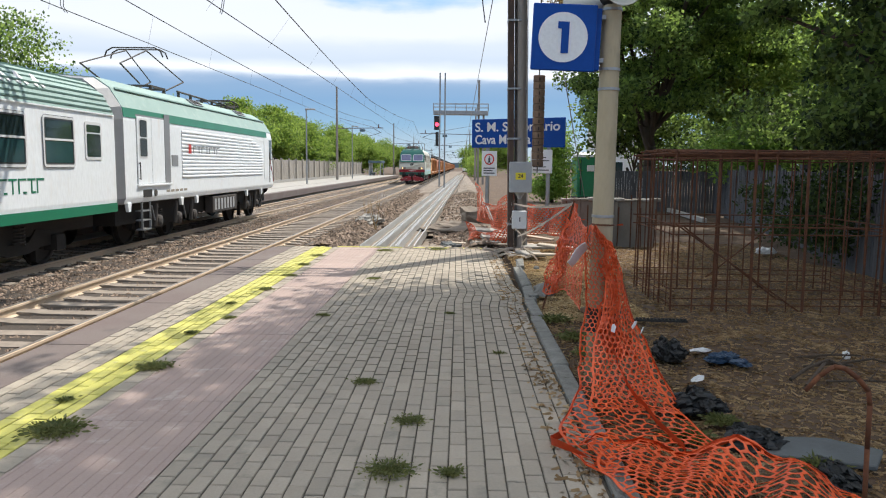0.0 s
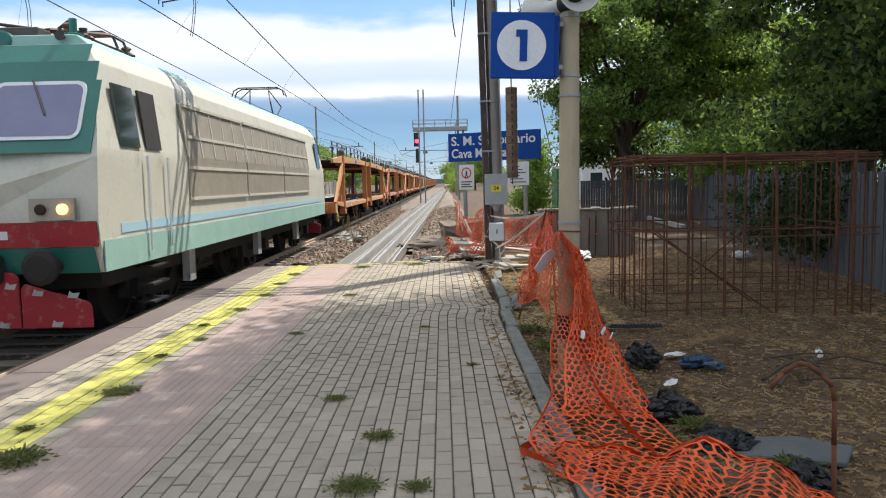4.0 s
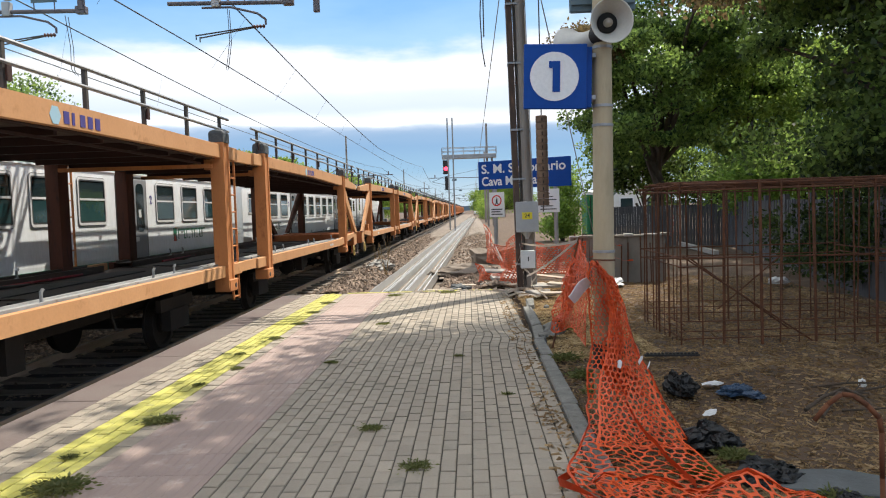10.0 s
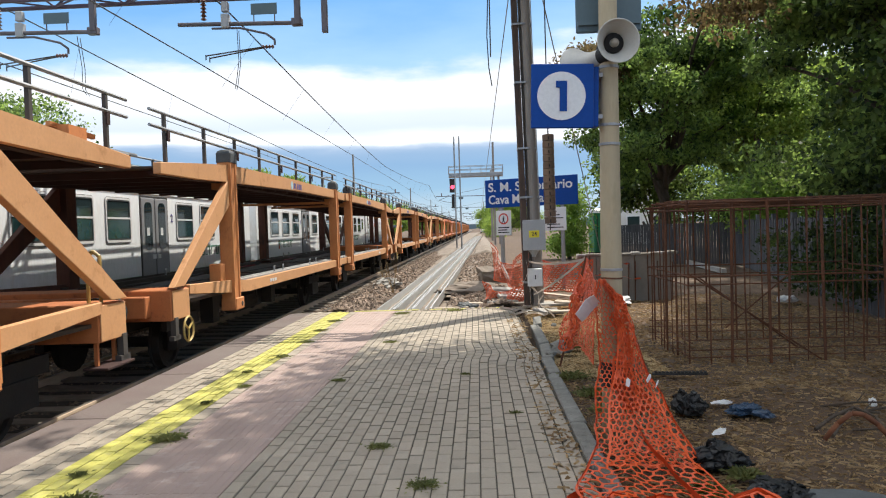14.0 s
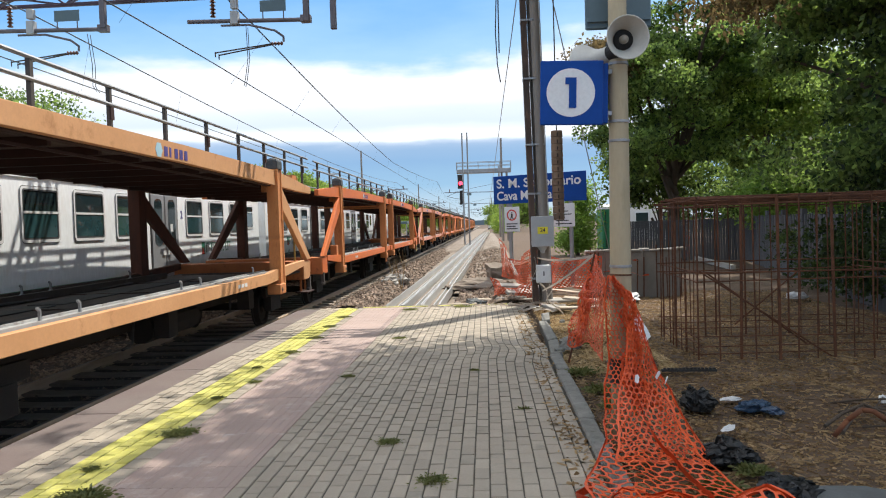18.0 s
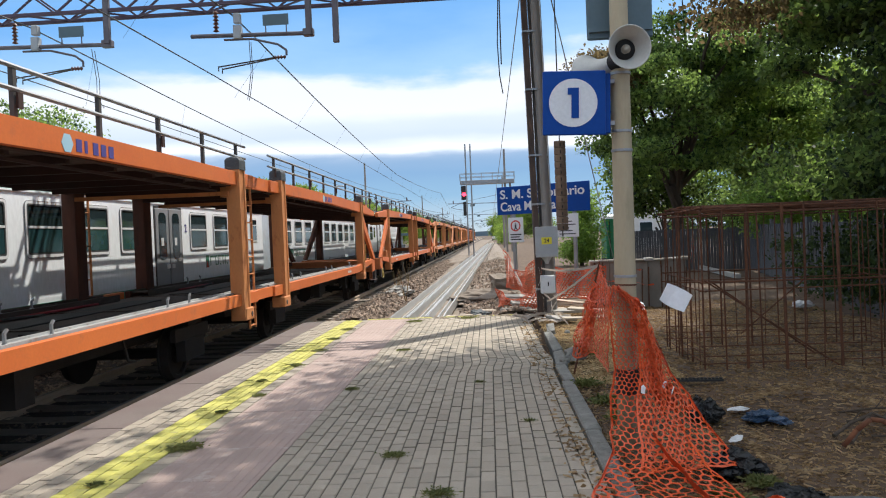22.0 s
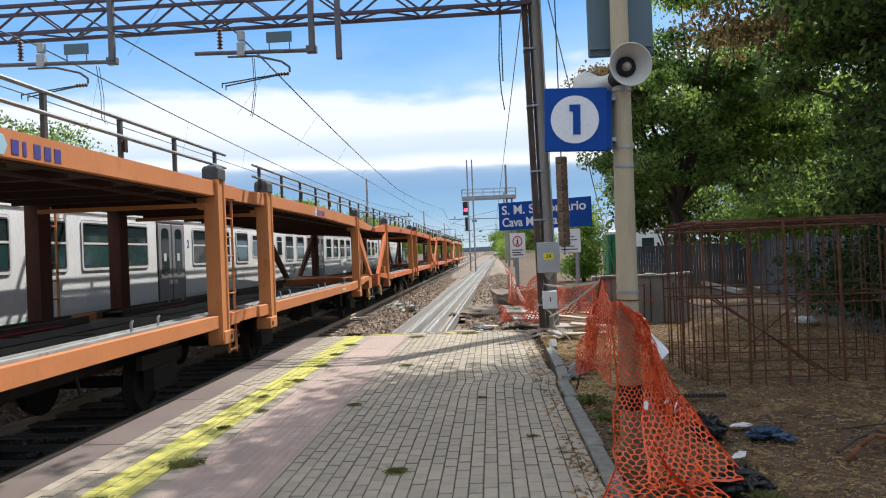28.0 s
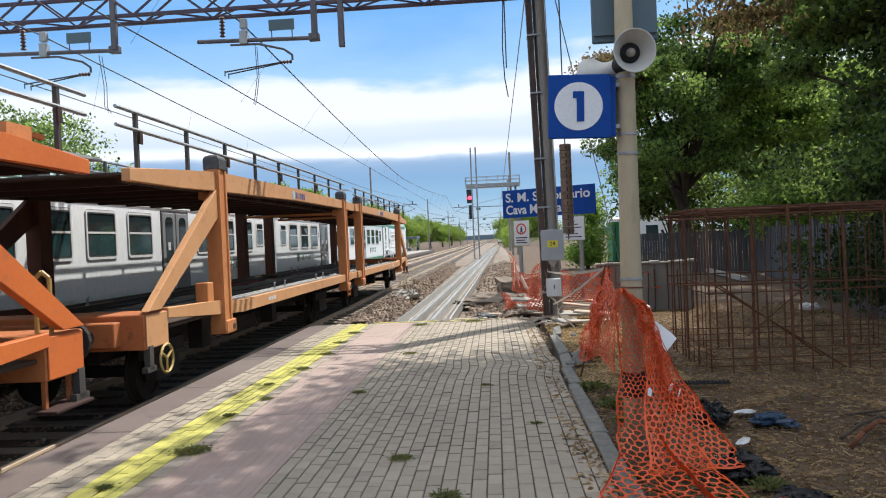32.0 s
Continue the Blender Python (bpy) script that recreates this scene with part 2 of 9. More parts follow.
M = dict(
    paver=mat("paver", (0.365, 0.316, 0.250), (0.280, 0.246, 0.197), 0.9, scale=0.9, fine=60, bump=0.6, stain=(0.225, 0.206, 0.166), vary=0.08),
    joint=mat("joint_sand", (0.095, 0.082, 0.062), (0.055, 0.05, 0.038), 0.95, scale=4, fine=120, bump=0.4),
    yellow=mat("yellow_paint", (0.53, 0.50, 0.105), (0.43, 0.41, 0.125), 0.85, scale=3, fine=70, bump=0.4, stain=(0.33, 0.315, 0.14), vary=0.10),
    tactile=mat("tactile_tile", (0.37, 0.278, 0.245), (0.32, 0.248, 0.215), 0.85, scale=1.1, fine=70, bump=0.4, stain=(0.44, 0.37, 0.33), vary=0.05),
    # the pane's purple-blue reflection is put into its base colour
    windscreen=mat("windscreen_reflection", (0.10, 0.105, 0.24), (0.14, 0.15, 0.26), 0.08, scale=0.6, fine=3, bump=0.0, spec=0.9),
    kerbcon=mat("kerb_concrete", (0.128, 0.095, 0.088), (0.165, 0.142, 0.128), 0.92, scale=0.7, fine=60, bump=0.4, stain=(0.11, 0.09, 0.085)),
    kerbstone=mat("kerb_stone", (0.235, 0.23, 0.21), (0.13, 0.13, 0.118), 0.92, scale=9, fine=80, bump=0.8, stain=(0.075, 0.085, 0.05)),
    concrete=mat("concrete", (0.36, 0.345, 0.31), (0.28, 0.27, 0.25), 0.88, scale=2, fine=70, bump=0.35, stain=(0.20, 0.19, 0.165)),
    polecon=mat("pole_concrete", (0.47, 0.395, 0.262), (0.37, 0.305, 0.20), 0.8, scale=3, fine=60, bump=0.2, stain=(0.32, 0.27, 0.17), stretch=(1, 1, 0.25)),
    ballast=mat("ballast", (0.06, 0.046, 0.036), (0.035, 0.028, 0.022), 0.95, scale=5, fine=40, bump=0.8, vary=0.1),
    stone=island(mat("ballast_stone", (0.25, 0.185, 0.135), (0.15, 0.11, 0.083), 0.92, scale=12, fine=60, bump=0.5, vary=0.01), 0.65),
    dirt=mat("dirt", (0.11, 0.068, 0.039), (0.062, 0.040, 0.024), 0.96, scale=0.9, fine=35, bump=0.9, stain=(0.19, 0.145, 0.095)),
    rubble=mat("rubble_earth", (0.24, 0.195, 0.155), (0.155, 0.128, 0.10), 0.96, scale=1.5, fine=30, bump=0.9, stain=(0.28, 0.25, 0.21)),
    straw=mat("straw", (0.36, 0.25, 0.12), (0.26, 0.17, 0.08), 0.9, scale=20, bump=0),
    railtop=mat("rail_steel", (0.30, 0.28, 0.26), (0.22, 0.17, 0.14), 0.42, 0.75, scale=1.5, fine=60, bump=0.1),
    railside=mat("rail_rust", (0.62, 0.50, 0.37), (0.52, 0.40, 0.29), 0.9, scale=2, fine=50, bump=0.3),
    sleeper=mat("sleeper_concrete", (0.29, 0.245, 0.20), (0.18, 0.15, 0.122), 0.92, scale=5, fine=60, bump=0.4, vary=0.1),
    steel=mat("galvanised_steel", (0.36, 0.37, 0.38), (0.27, 0.28, 0.29), 0.5, 0.55, scale=3, fine=50, bump=0.1),
    darksteel=mat("dark_steel", (0.055, 0.052, 0.05), (0.09, 0.075, 0.065), 0.7, 0.2, scale=3, fine=50, bump=0.2),
    black=mat("black_rubber", (0.018, 0.018, 0.018), (0.03, 0.028, 0.027), 0.8, scale=5, fine=60, bump=0.2),
    under=mat("underframe_grime", (0.016, 0.014, 0.013), (0.028, 0.023, 0.020), 0.85, 0.0, scale=4, fine=40, bump=0.4),
    mast=mat("mast_steel", (0.32, 0.285, 0.255), (0.23, 0.20, 0.175), 0.75, 0.2, scale=4, fine=50, bump=0.25, stain=(0.22, 0.19, 0.17), stretch=(1, 1, 0.4)),
    mastrust=mat("mast_rust", (0.095, 0.062, 0.048), (0.055, 0.040, 0.034), 0.85, 0.1, scale=4, fine=50, bump=0.3, stain=(0.17, 0.095, 0.06), stretch=(1, 1, 0.3)),
    weightrust=mat("weight_rust", (0.215, 0.142, 0.095), (0.15, 0.095, 0.064), 0.9, scale=5, fine=50, bump=0.35, stain=(0.10, 0.065, 0.046), vary=0.15),
    mossy=mat("mossy_concrete", (0.280, 0.249, 0.207), (0.175, 0.161, 0.134), 0.95, scale=2.2, fine=40, bump=0.7, stain=(0.19, 0.165, 0.13), stretch=(1, 1, 0.6)),
    truss=mat("truss_paint", (0.085, 0.055, 0.085), (0.06, 0.04, 0.055), 0.6, 0.1, scale=4, fine=40, bump=0.2),
    arm=mat("arm_steel", (0.15, 0.135, 0.15), (0.10, 0.09, 0.10), 0.6, 0.3, scale=4, fine=40, bump=0.15),
    rust=mat("rebar_rust", (0.165, 0.062, 0.026), (0.062, 0.027, 0.016), 0.92, 0.1, scale=9, fine=80, bump=0.4),
    blue=mat("sign_blue", (0.003, 0.058, 0.30), (0.003, 0.050, 0.26), 0.5, scale=2, fine=30, bump=0.02, spec=0.2),
    white=mat("sign_white", (0.74, 0.75, 0.76), (0.68, 0.69, 0.70), 0.45, scale=3, fine=40, bump=0.03),
    boxgrey=mat("box_grey", (0.40, 0.41, 0.42), (0.34, 0.35, 0.36), 0.5, scale=4, fine=40, bump=0.08),
    panelback=mat("panel_back", (0.10, 0.15, 0.175), (0.085, 0.13, 0.15), 0.6, 0.1, scale=2, fine=30, bump=0.05),
    labelyellow=plain("label_yellow", (0.72, 0.60, 0.03), 0.5),
    ink=plain("dark_ink", (0.03, 0.03, 0.035), 0.6),
    redink=plain("red_ink", (0.55, 0.03, 0.02), 0.5),
    net=mat("orange_plastic", (0.72, 0.10, 0.018), (0.56, 0.068, 0.013), 0.5, scale=6, fine=40, bump=0.05),
    tapewhite=mat("tape_white", (0.72, 0.66, 0.60), (0.62, 0.56, 0.50), 0.6, scale=8, fine=40, bump=0.05),
    paper=mat("paper_white", (0.80, 0.81, 0.82), (0.72, 0.73, 0.74), 0.6, scale=5, fine=30, bump=0.1),
    fence=mat("fence_grey", (0.098, 0.10, 0.106), (0.062, 0.062, 0.066), 0.85, scale=2, fine=50, bump=0.25, stretch=(1, 1, 0.3), vary=0.12),
    fencecon=mat("fence_concrete", (0.40, 0.36, 0.31), (0.30, 0.27, 0.235), 0.9, scale=1.5, fine=40, bump=0.3, stretch=(1, 1, 0.4)),
    trough=mat("trough_grey", (0.42, 0.42, 0.41), (0.33, 0.33, 0.32), 0.4, 0.0, scale=3.5, fine=30, bump=0.15, stain=(0.50, 0.48, 0.45), stretch=(3, 0.35, 1)),
    plastic=mat("plastic_sheet", (0.70, 0.71, 0.72), (0.56, 0.57, 0.58), 0.4, scale=3, fine=20, bump=0.4),
    green=mat("toilet_green", (0.02, 0.22, 0.10), (0.018, 0.17, 0.085), 0.45, scale=2, fine=30, bump=0.05),
    wall=mat("house_wall", (0.74, 0.73, 0.70), (0.66, 0.65, 0.62), 0.85, scale=1, fine=30, bump=0.1),
    bark=mat("bark", (0.085, 0.062, 0.045), (0.05, 0.038, 0.028), 0.95, scale=8, fine=50, bump=0.9, stretch=(1, 1, 0.25)),
    bag=mat("black_bag", (0.005, 0.0055, 0.006), (0.009, 0.010, 0.011), 0.5, scale=6, fine=30, bump=0.5),
    bluebag=mat("blue_bag", (0.02, 0.05, 0.10), (0.03, 0.06, 0.11), 0.35, scale=6, fine=30, bump=0.4),
    slab=mat("slab", (0.115, 0.128, 0.132), (0.065, 0.07, 0.07), 0.85, scale=3, fine=40, bump=0.3),
    paleboard=mat("pale_board", (0.50, 0.43, 0.34), (0.38, 0.32, 0.25), 0.9, scale=5, fine=60, bump=0.4, stretch=(1, 0.2, 1), stain=(0.30, 0.25, 0.2)),
    glass=mat("train_glass", (0.028, 0.046, 0.050), (0.014, 0.026, 0.030), 0.06, 0.0, scale=0.7, fine=3, bump=0.0, spec=0.9),
    lowglass=mat("lower_sash_glass", (0.030, 0.080, 0.088), (0.018, 0.050, 0.058), 0.08, 0.0, scale=1.1, fine=3, bump=0.0, spec=0.9),
    cream=mat("wagon_cream", (0.62, 0.325, 0.152), (0.55, 0.275, 0.118), 0.7, scale=1.3, fine=30, bump=0.1, stain=(0.40, 0.19, 0.075)),
    pale=mat("wagon_pale_orange", (0.62, 0.235, 0.088), (0.54, 0.19, 0.068), 0.65, scale=1.2, fine=30, bump=0.1, stain=(0.45, 0.18, 0.06)),
    salmon=mat("wagon_salmon", (0.60, 0.255, 0.165), (0.53, 0.205, 0.13), 0.7, scale=1.2, fine=30, bump=0.1, stain=(0.46, 0.15, 0.08)),
    orange=mat("wagon_orange", (0.66, 0.165, 0.032), (0.58, 0.13, 0.026), 0.55, scale=1.2, fine=30, bump=0.08, stain=(0.46, 0.125, 0.04)),
    # far side's lower beam, brace and posts: shade put into the colour
    farshade=mat("far_side_shade", (0.115, 0.036, 0.018), (0.055, 0.019, 0.012), 0.8, scale=3.4, fine=35, bump=0.15, stain=(0.026, 0.013, 0.010), stretch=(1, 1, 0.25)),
    post=mat("post_orange", (0.60, 0.15, 0.030), (0.50, 0.11, 0.024), 0.65, scale=2.4, fine=35, bump=0.15, stain=(0.30, 0.085, 0.03), stretch=(1, 1, 0.5)),
    # rust, plus the deep orange of the headstock's shaded end face
    rustshade=mat("headstock_rust_shade", (0.50, 0.17, 0.055), (0.38, 0.115, 0.036), 0.75, scale=2.2, fine=35, bump=0.2, stain=(0.20, 0.065, 0.03)),
    postcream=mat("post_cream_orange", (0.60, 0.245, 0.085), (0.52, 0.19, 0.06), 0.7, scale=2.4, fine=35, bump=0.15, stain=(0.36, 0.12, 0.04), stretch=(1, 1, 0.5)),
    rusty=mat("rusty_red", (0.045, 0.015, 0.011), (0.025, 0.010, 0.008), 0.85, scale=3, fine=40, bump=0.25),
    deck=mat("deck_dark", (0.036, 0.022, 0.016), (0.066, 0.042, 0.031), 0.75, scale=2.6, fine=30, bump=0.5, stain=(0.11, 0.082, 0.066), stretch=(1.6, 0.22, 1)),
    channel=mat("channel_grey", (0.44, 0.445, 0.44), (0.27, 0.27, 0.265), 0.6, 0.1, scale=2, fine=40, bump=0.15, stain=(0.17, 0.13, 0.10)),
    logoblue=plain("logo_blue", (0.07, 0.06, 0.24), 0.5),
    logosky=plain("logo_sky", (0.36, 0.55, 0.66), 0.5),
    brakeyellow=mat("brake_yellow", (0.52, 0.38, 0.11), (0.40, 0.27, 0.09), 0.5, scale=6, fine=30, bump=0.1),
    coachwhite=mat("coach_white", (0.875, 0.915, 0.94), (0.84, 0.88, 0.905), 0.35, scale=0.9, fine=20, bump=0.02, stain=(0.78, 0.78, 0.77), stretch=(1, 1, 0.3)),
    coachgreen=mat("coach_green", (0.012, 0.20, 0.105), (0.012, 0.16, 0.085), 0.35, scale=1, fine=20, bump=0.04),
    coachroof=mat("coach_roof", (0.30, 0.41, 0.38), (0.25, 0.35, 0.325), 0.7, scale=1, fine=20, bump=0.06, stain=(0.36, 0.44, 0.41), spec=0.25),
    roofrib=mat("roof_rib", (0.11, 0.20, 0.17), (0.08, 0.15, 0.13), 0.55, scale=2, bump=0.05),
    doorgrey=mat("door_grey", (0.26, 0.27, 0.285), (0.22, 0.23, 0.24), 0.4, scale=2, fine=20, bump=0.04),
    gasket=mat("window_gasket", (0.035, 0.04, 0.042), (0.05, 0.055, 0.055), 0.6, scale=5, bump=0.02),
    slate=mat("slate_cap", (0.045, 0.052, 0.058), (0.075, 0.08, 0.082), 0.65, scale=7, fine=40, bump=0.15, stain=(0.14, 0.14, 0.135)),
    frame=mat("window_frame", (0.74, 0.755, 0.76), (0.66, 0.675, 0.68), 0.4, 0.0, scale=3, bump=0.03),
    lococream=mat("loco_cream", (0.60, 0.585, 0.50), (0.53, 0.515, 0.44), 0.5, scale=1.1, fine=25, bump=0.06, stain=(0.44, 0.42, 0.35)),
    locogreen=mat("loco_green", (0.022, 0.165, 0.132), (0.02, 0.13, 0.105), 0.45, scale=1.5, fine=25, bump=0.05, stain=(0.05, 0.15, 0.13)),
    locoaqua=mat("loco_aqua", (0.33, 0.54, 0.48), (0.28, 0.46, 0.41), 0.5, scale=1.5, fine=25, bump=0.05, stain=(0.42, 0.52, 0.46)),
    locored=mat("loco_red", (0.33, 0.012, 0.022), (0.23, 0.012, 0.018), 0.55, scale=3, fine=25, bump=0.1, stain=(0.30, 0.13, 0.12)),
    grille=mat("grille", (0.37, 0.33, 0.27), (0.29, 0.26, 0.21), 0.6, 0.2, scale=3, fine=30, bump=0.1),
    lamp=plain("lamp_glow", (1.0, 0.55, 0.18), 0.3, emit=2.2),
    redglow=plain("signal_red", (1.0, 0.03, 0.06), 0.3, emit=5.0),
    whitepaint=mat("white_metal", (0.68, 0.68, 0.68), (0.6, 0.6, 0.6), 0.5, scale=3, bump=0.05),
    horn=mat("horn_grey", (0.56, 0.55, 0.50), (0.48, 0.47, 0.43), 0.45, scale=4, bump=0.05),
    copper=mat("wire", (0.11, 0.115, 0.12), (0.09, 0.09, 0.095), 0.6, 0.3, scale=4, bump=0),
    insul=mat("insulator", (0.13, 0.055, 0.035), (0.10, 0.04, 0.03), 0.3, scale=8, bump=0),
    # the haze of the distance is put into this blue-grey
    far=mat("distant_painted_haze", (0.16, 0.22, 0.26), (0.14, 0.2, 0.24), 0.95, scale=0.01, bump=0),
)
LEAF = dict(
    dark=leaf_mat("leaf_dark", (0.007, 0.019, 0.008), (0.150, 0.225, 0.052), 0.58),
    ivy=leaf_mat("leaf_ivy", (0.007, 0.017, 0.006), (0.050, 0.078, 0.020), 0.4),
    rusty=leaf_mat("leaf_rusty", (0.075, 0.055, 0.024), (0.15, 0.115, 0.05), 0.45),
    mid=leaf_mat("leaf_mid", (0.010, 0.030, 0.011), (0.21, 0.31, 0.072), 0.6),
    light=leaf_mat("leaf_light", (0.07, 0.13, 0.025), (0.22, 0.30, 0.055), 0.5),
    fresh=leaf_mat("leaf_fresh", (0.075, 0.145, 0.028), (0.215, 0.33, 0.06), 0.55),
    weed=leaf_mat("leaf_weed", (0.075, 0.095, 0.030), (0.17, 0.175, 0.065), 0.4),
    straw=leaf_mat("leaf_straw", (0.30, 0.21, 0.10), (0.55, 0.43, 0.24), 0.25),
    dry=leaf_mat("leaf_dry", (0.15, 0.095, 0.045), (0.36, 0.26, 0.14), 0.25),
)


# ---- mesh helpers ----
def box(bm, x0, x1, y0, y1, z0, z1):
    v = [bm.verts.new(p) for p in ((x0, y0, z0), (x1, y0, z0), (x1, y1, z0), (x0, y1, z0), (x0, y0, z1), (x1, y0, z1), (x1, y1, z1), (x0, y1, z1))]
    for f in ((0, 3, 2, 1), (4, 5, 6, 7), (0, 1, 5, 4), (1, 2, 6, 5), (2, 3, 7, 6), (3, 0, 4, 7)):
        bm.faces.new([v[i] for i in f])
    return v


def tube(bm, p0, p1, r, seg=8, r2=None, cap=True):
    p0, p1 = Vector(p0), Vector(p1)
    q = (p1 - p0).to_track_quat("Z", "Y")
    rings = []
    for p, rad in ((p0, r), (p1, r if r2 is None else r2)):
        rings.append([bm.verts.new(p + q @ Vector((rad * math.cos(a), rad * math.sin(a), 0))) for a in (2 * math.pi * i / seg for i in range(seg))])
    for i in range(seg):
        bm.faces.new((rings[0][i], rings[0][(i + 1) % seg], rings[1][(i + 1) % seg], rings[1][i]))
    if cap:
        bm.faces.new(rings[0][::-1])
        bm.faces.new(rings[1])


def beam(bm, p0, p1, w, h, up=(0, 0, 1)):
    """A square bar from p0 to p1, w across and h along up."""
    p0, p1 = Vector(p0), Vector(p1)
    d = (p1 - p0).normalized()
    s = d.cross(Vector(up)).normalized() * w / 2
    u = s.cross(d).normalized() * h / 2
    v = [bm.verts.new(p + a * s + b * u) for p in (p0, p1) for a, b in ((-1, -1), (1, -1), (1, 1), (-1, 1))]
    for f in ((0, 1, 2, 3), (7, 6, 5, 4), (0, 4, 5, 1), (1, 5, 6, 2), (2, 6, 7, 3), (3, 7, 4, 0)):
        bm.faces.new([v[i] for i in f])


def lathe(bm, at, axis, profile, seg=16, caps=True):
    """Rings (distance along axis, radius) round an axis."""
    q = Vector(axis).to_track_quat("Z", "Y")
    rings = []
    for h, r in profile:
        rings.append([bm.verts.new(Vector(at) + q @ Vector((r * math.cos(a), r * math.sin(a), h))) for a in (2 * math.pi * i / seg for i in range(seg))])
    for a, b in zip(rings, rings[1:]):
        for i in range(seg):
            bm.faces.new((a[i], a[(i + 1) % seg], b[(i + 1) % seg], b[i]))
    if caps:
        bm.faces.new(rings[0][::-1])
        bm.faces.new(rings[-1])


def prism(bm, pts, axis, a, b):
    """An outline of 2D points swept along an axis from a to b."""
    def at(p, c):
        return {"x": (c, p[0], p[1]), "y": (p[0], c, p[1]), "z": (p[0], p[1], c)}[axis]
    r0, r1 = [bm.verts.new(at(p, a)) for p in pts], [bm.verts.new(at(p, b)) for p in pts]
    n = len(pts)
    for i in range(n):
        bm.faces.new((r0[i], r0[(i + 1) % n], r1[(i + 1) % n], r1[i]))
    bm.faces.new(r0[::-1])
    bm.faces.new(r1)


def mesh_of(name, bm, material, bev=0.0, smooth=False):
    if bev:
        bmesh.ops.bevel(bm, geom=list(bm.edges), offset=bev, segments=1, affect="EDGES", profile=0.5)
    bmesh.ops.recalc_face_normals(bm, faces=bm.faces)
    me = bpy.data.meshes.new(name)
    bm.to_mesh(me)
    bm.free()
    if smooth:
        for p in me.polygons:
            p.use_smooth = True
    me.materials.append(material)
    return me


def part(name, bm, material, parent=None, label="", bev=0.0, smooth=False):
    ob = new(name, mesh_of(name, bm, material, bev, smooth))
    ob.parent = parent
    return tagged(ob, label) if label else ob


def thing(name, label, category, group="", at=None, kind=""):
    ob = new(name)
    ob.empty_display_size = 0.2
    if at is not None:
        ob.matrix_basis = at
    return tagged(ob, label, category, group, kind)


def solo(name, bm, material, label, category="", group="", kind="", bev=0.0, smooth=False):
    return tagged(part(name, bm, material, None, "", bev, smooth), label, category, group, kind)


def B():
    return bmesh.new()


def quick(name, draw, material, parent=None, label="", bev=0.0, smooth=False):
    bm = B()
    draw(bm)
    return part(name, bm, material, parent, label, bev, smooth)


def soup(name, verts, faces, material, label="", category="", kind="", parent=None):
    me = bpy.data.meshes.new(name)
    me.from_pydata(verts, [], faces)
    me.materials.append(material)
    ob = new(name, me)
    ob.parent = parent
    return tagged(ob, label, category, "", kind)


def letters(name, text, size, material, parent, m, label="", depth=0.003, align="LEFT"):
    cu = bpy.data.curves.new(name, "FONT")
    cu.offset = size * 0.018
    cu.body, cu.size, cu.extrude, cu.align_x, cu.align_y = text, size, depth, align, "CENTER"
    tmp = bpy.data.objects.new(name, cu)
    me = bpy.data.meshes.new_from_object(tmp)
    bpy.data.objects.remove(tmp)
    me.materials.append(material)
    ob = new(name, me)
    ob.parent, ob.matrix_basis = parent, m
    return tagged(ob, label)


# ---- ground, one sheet to the horizon ----
def ground_height(x, y):
    n = noise.noise(Vector((x * 0.7, y * 0.7, 0))) * 0.05 + noise.noise(Vector((x * 2.3, y * 2.3, 5))) * 0.02
    if x < -3.6:
        return -0.80
    if y < 14.25 and x < 1.05:
        return -0.30
    if y >= 14.25 and x < 1.3:
        t = min(max((x + 3.3) / 1.2, 0), 1)
        z = -0.72 + t * 0.58
        if -2.2 < x < 1.3 and y < 120:
            z += noise.noise(Vector((x * 1.1, y * 0.5, 9))) * 0.10
        return min(z + n, -0.36) if x > -2.4 else z + n
    far = min(max((y - 16) / 30, 0), 1) if x > 1 else 0
    z = -0.05 + n * (1.0 if abs(x) < 40 else 0.2) - 0.15 * far
    mound = math.exp(-((x - 3.05) / 0.45) ** 2 - ((y - 6.3) / 0.5) ** 2) * 0.16
    return z + mound


def grid_lines(fine0, fine1, step, lo, hi):
    a = list(np.arange(fine0, fine1, step))
    s, v = step, fine0
    left = []
    while v > lo:
        s *= 1.35
        v -= s
        left.append(v)
    s, v = step, fine1
    right = []
    while v < hi:
        right.append(v)
        s *= 1.35
        v += s
    return left[::-1] + a + right + [hi + 50]


gx, gy = grid_lines(-3.6, 8.0, 0.14, -1800, 1800), grid_lines(1.0, 30.0, 0.2, -900, 2600)
gv = [(x, y, ground_height(x, y)) for y in gy for x in gx]
W = len(gx)
gf = [(j * W + i, j * W + i + 1, (j + 1) * W + i + 1, (j + 1) * W + i) for j in range(len(gy) - 1) for i in range(W - 1)]
ground = soup("ground", gv, gf, M["dirt"], "bare brown earth with dry grass round the station", "ground", "structure")
for p in ground.data.polygons:
    p.use_smooth = True

# spoil and gravel beyond the platform's end, beside the near track
rv, rf = [], []
ry = list(np.arange(14.2, 60, 0.22)) + list(np.arange(60, 240, 3.0))
rx = list(np.arange(-3.55, 1.6, 0.13))
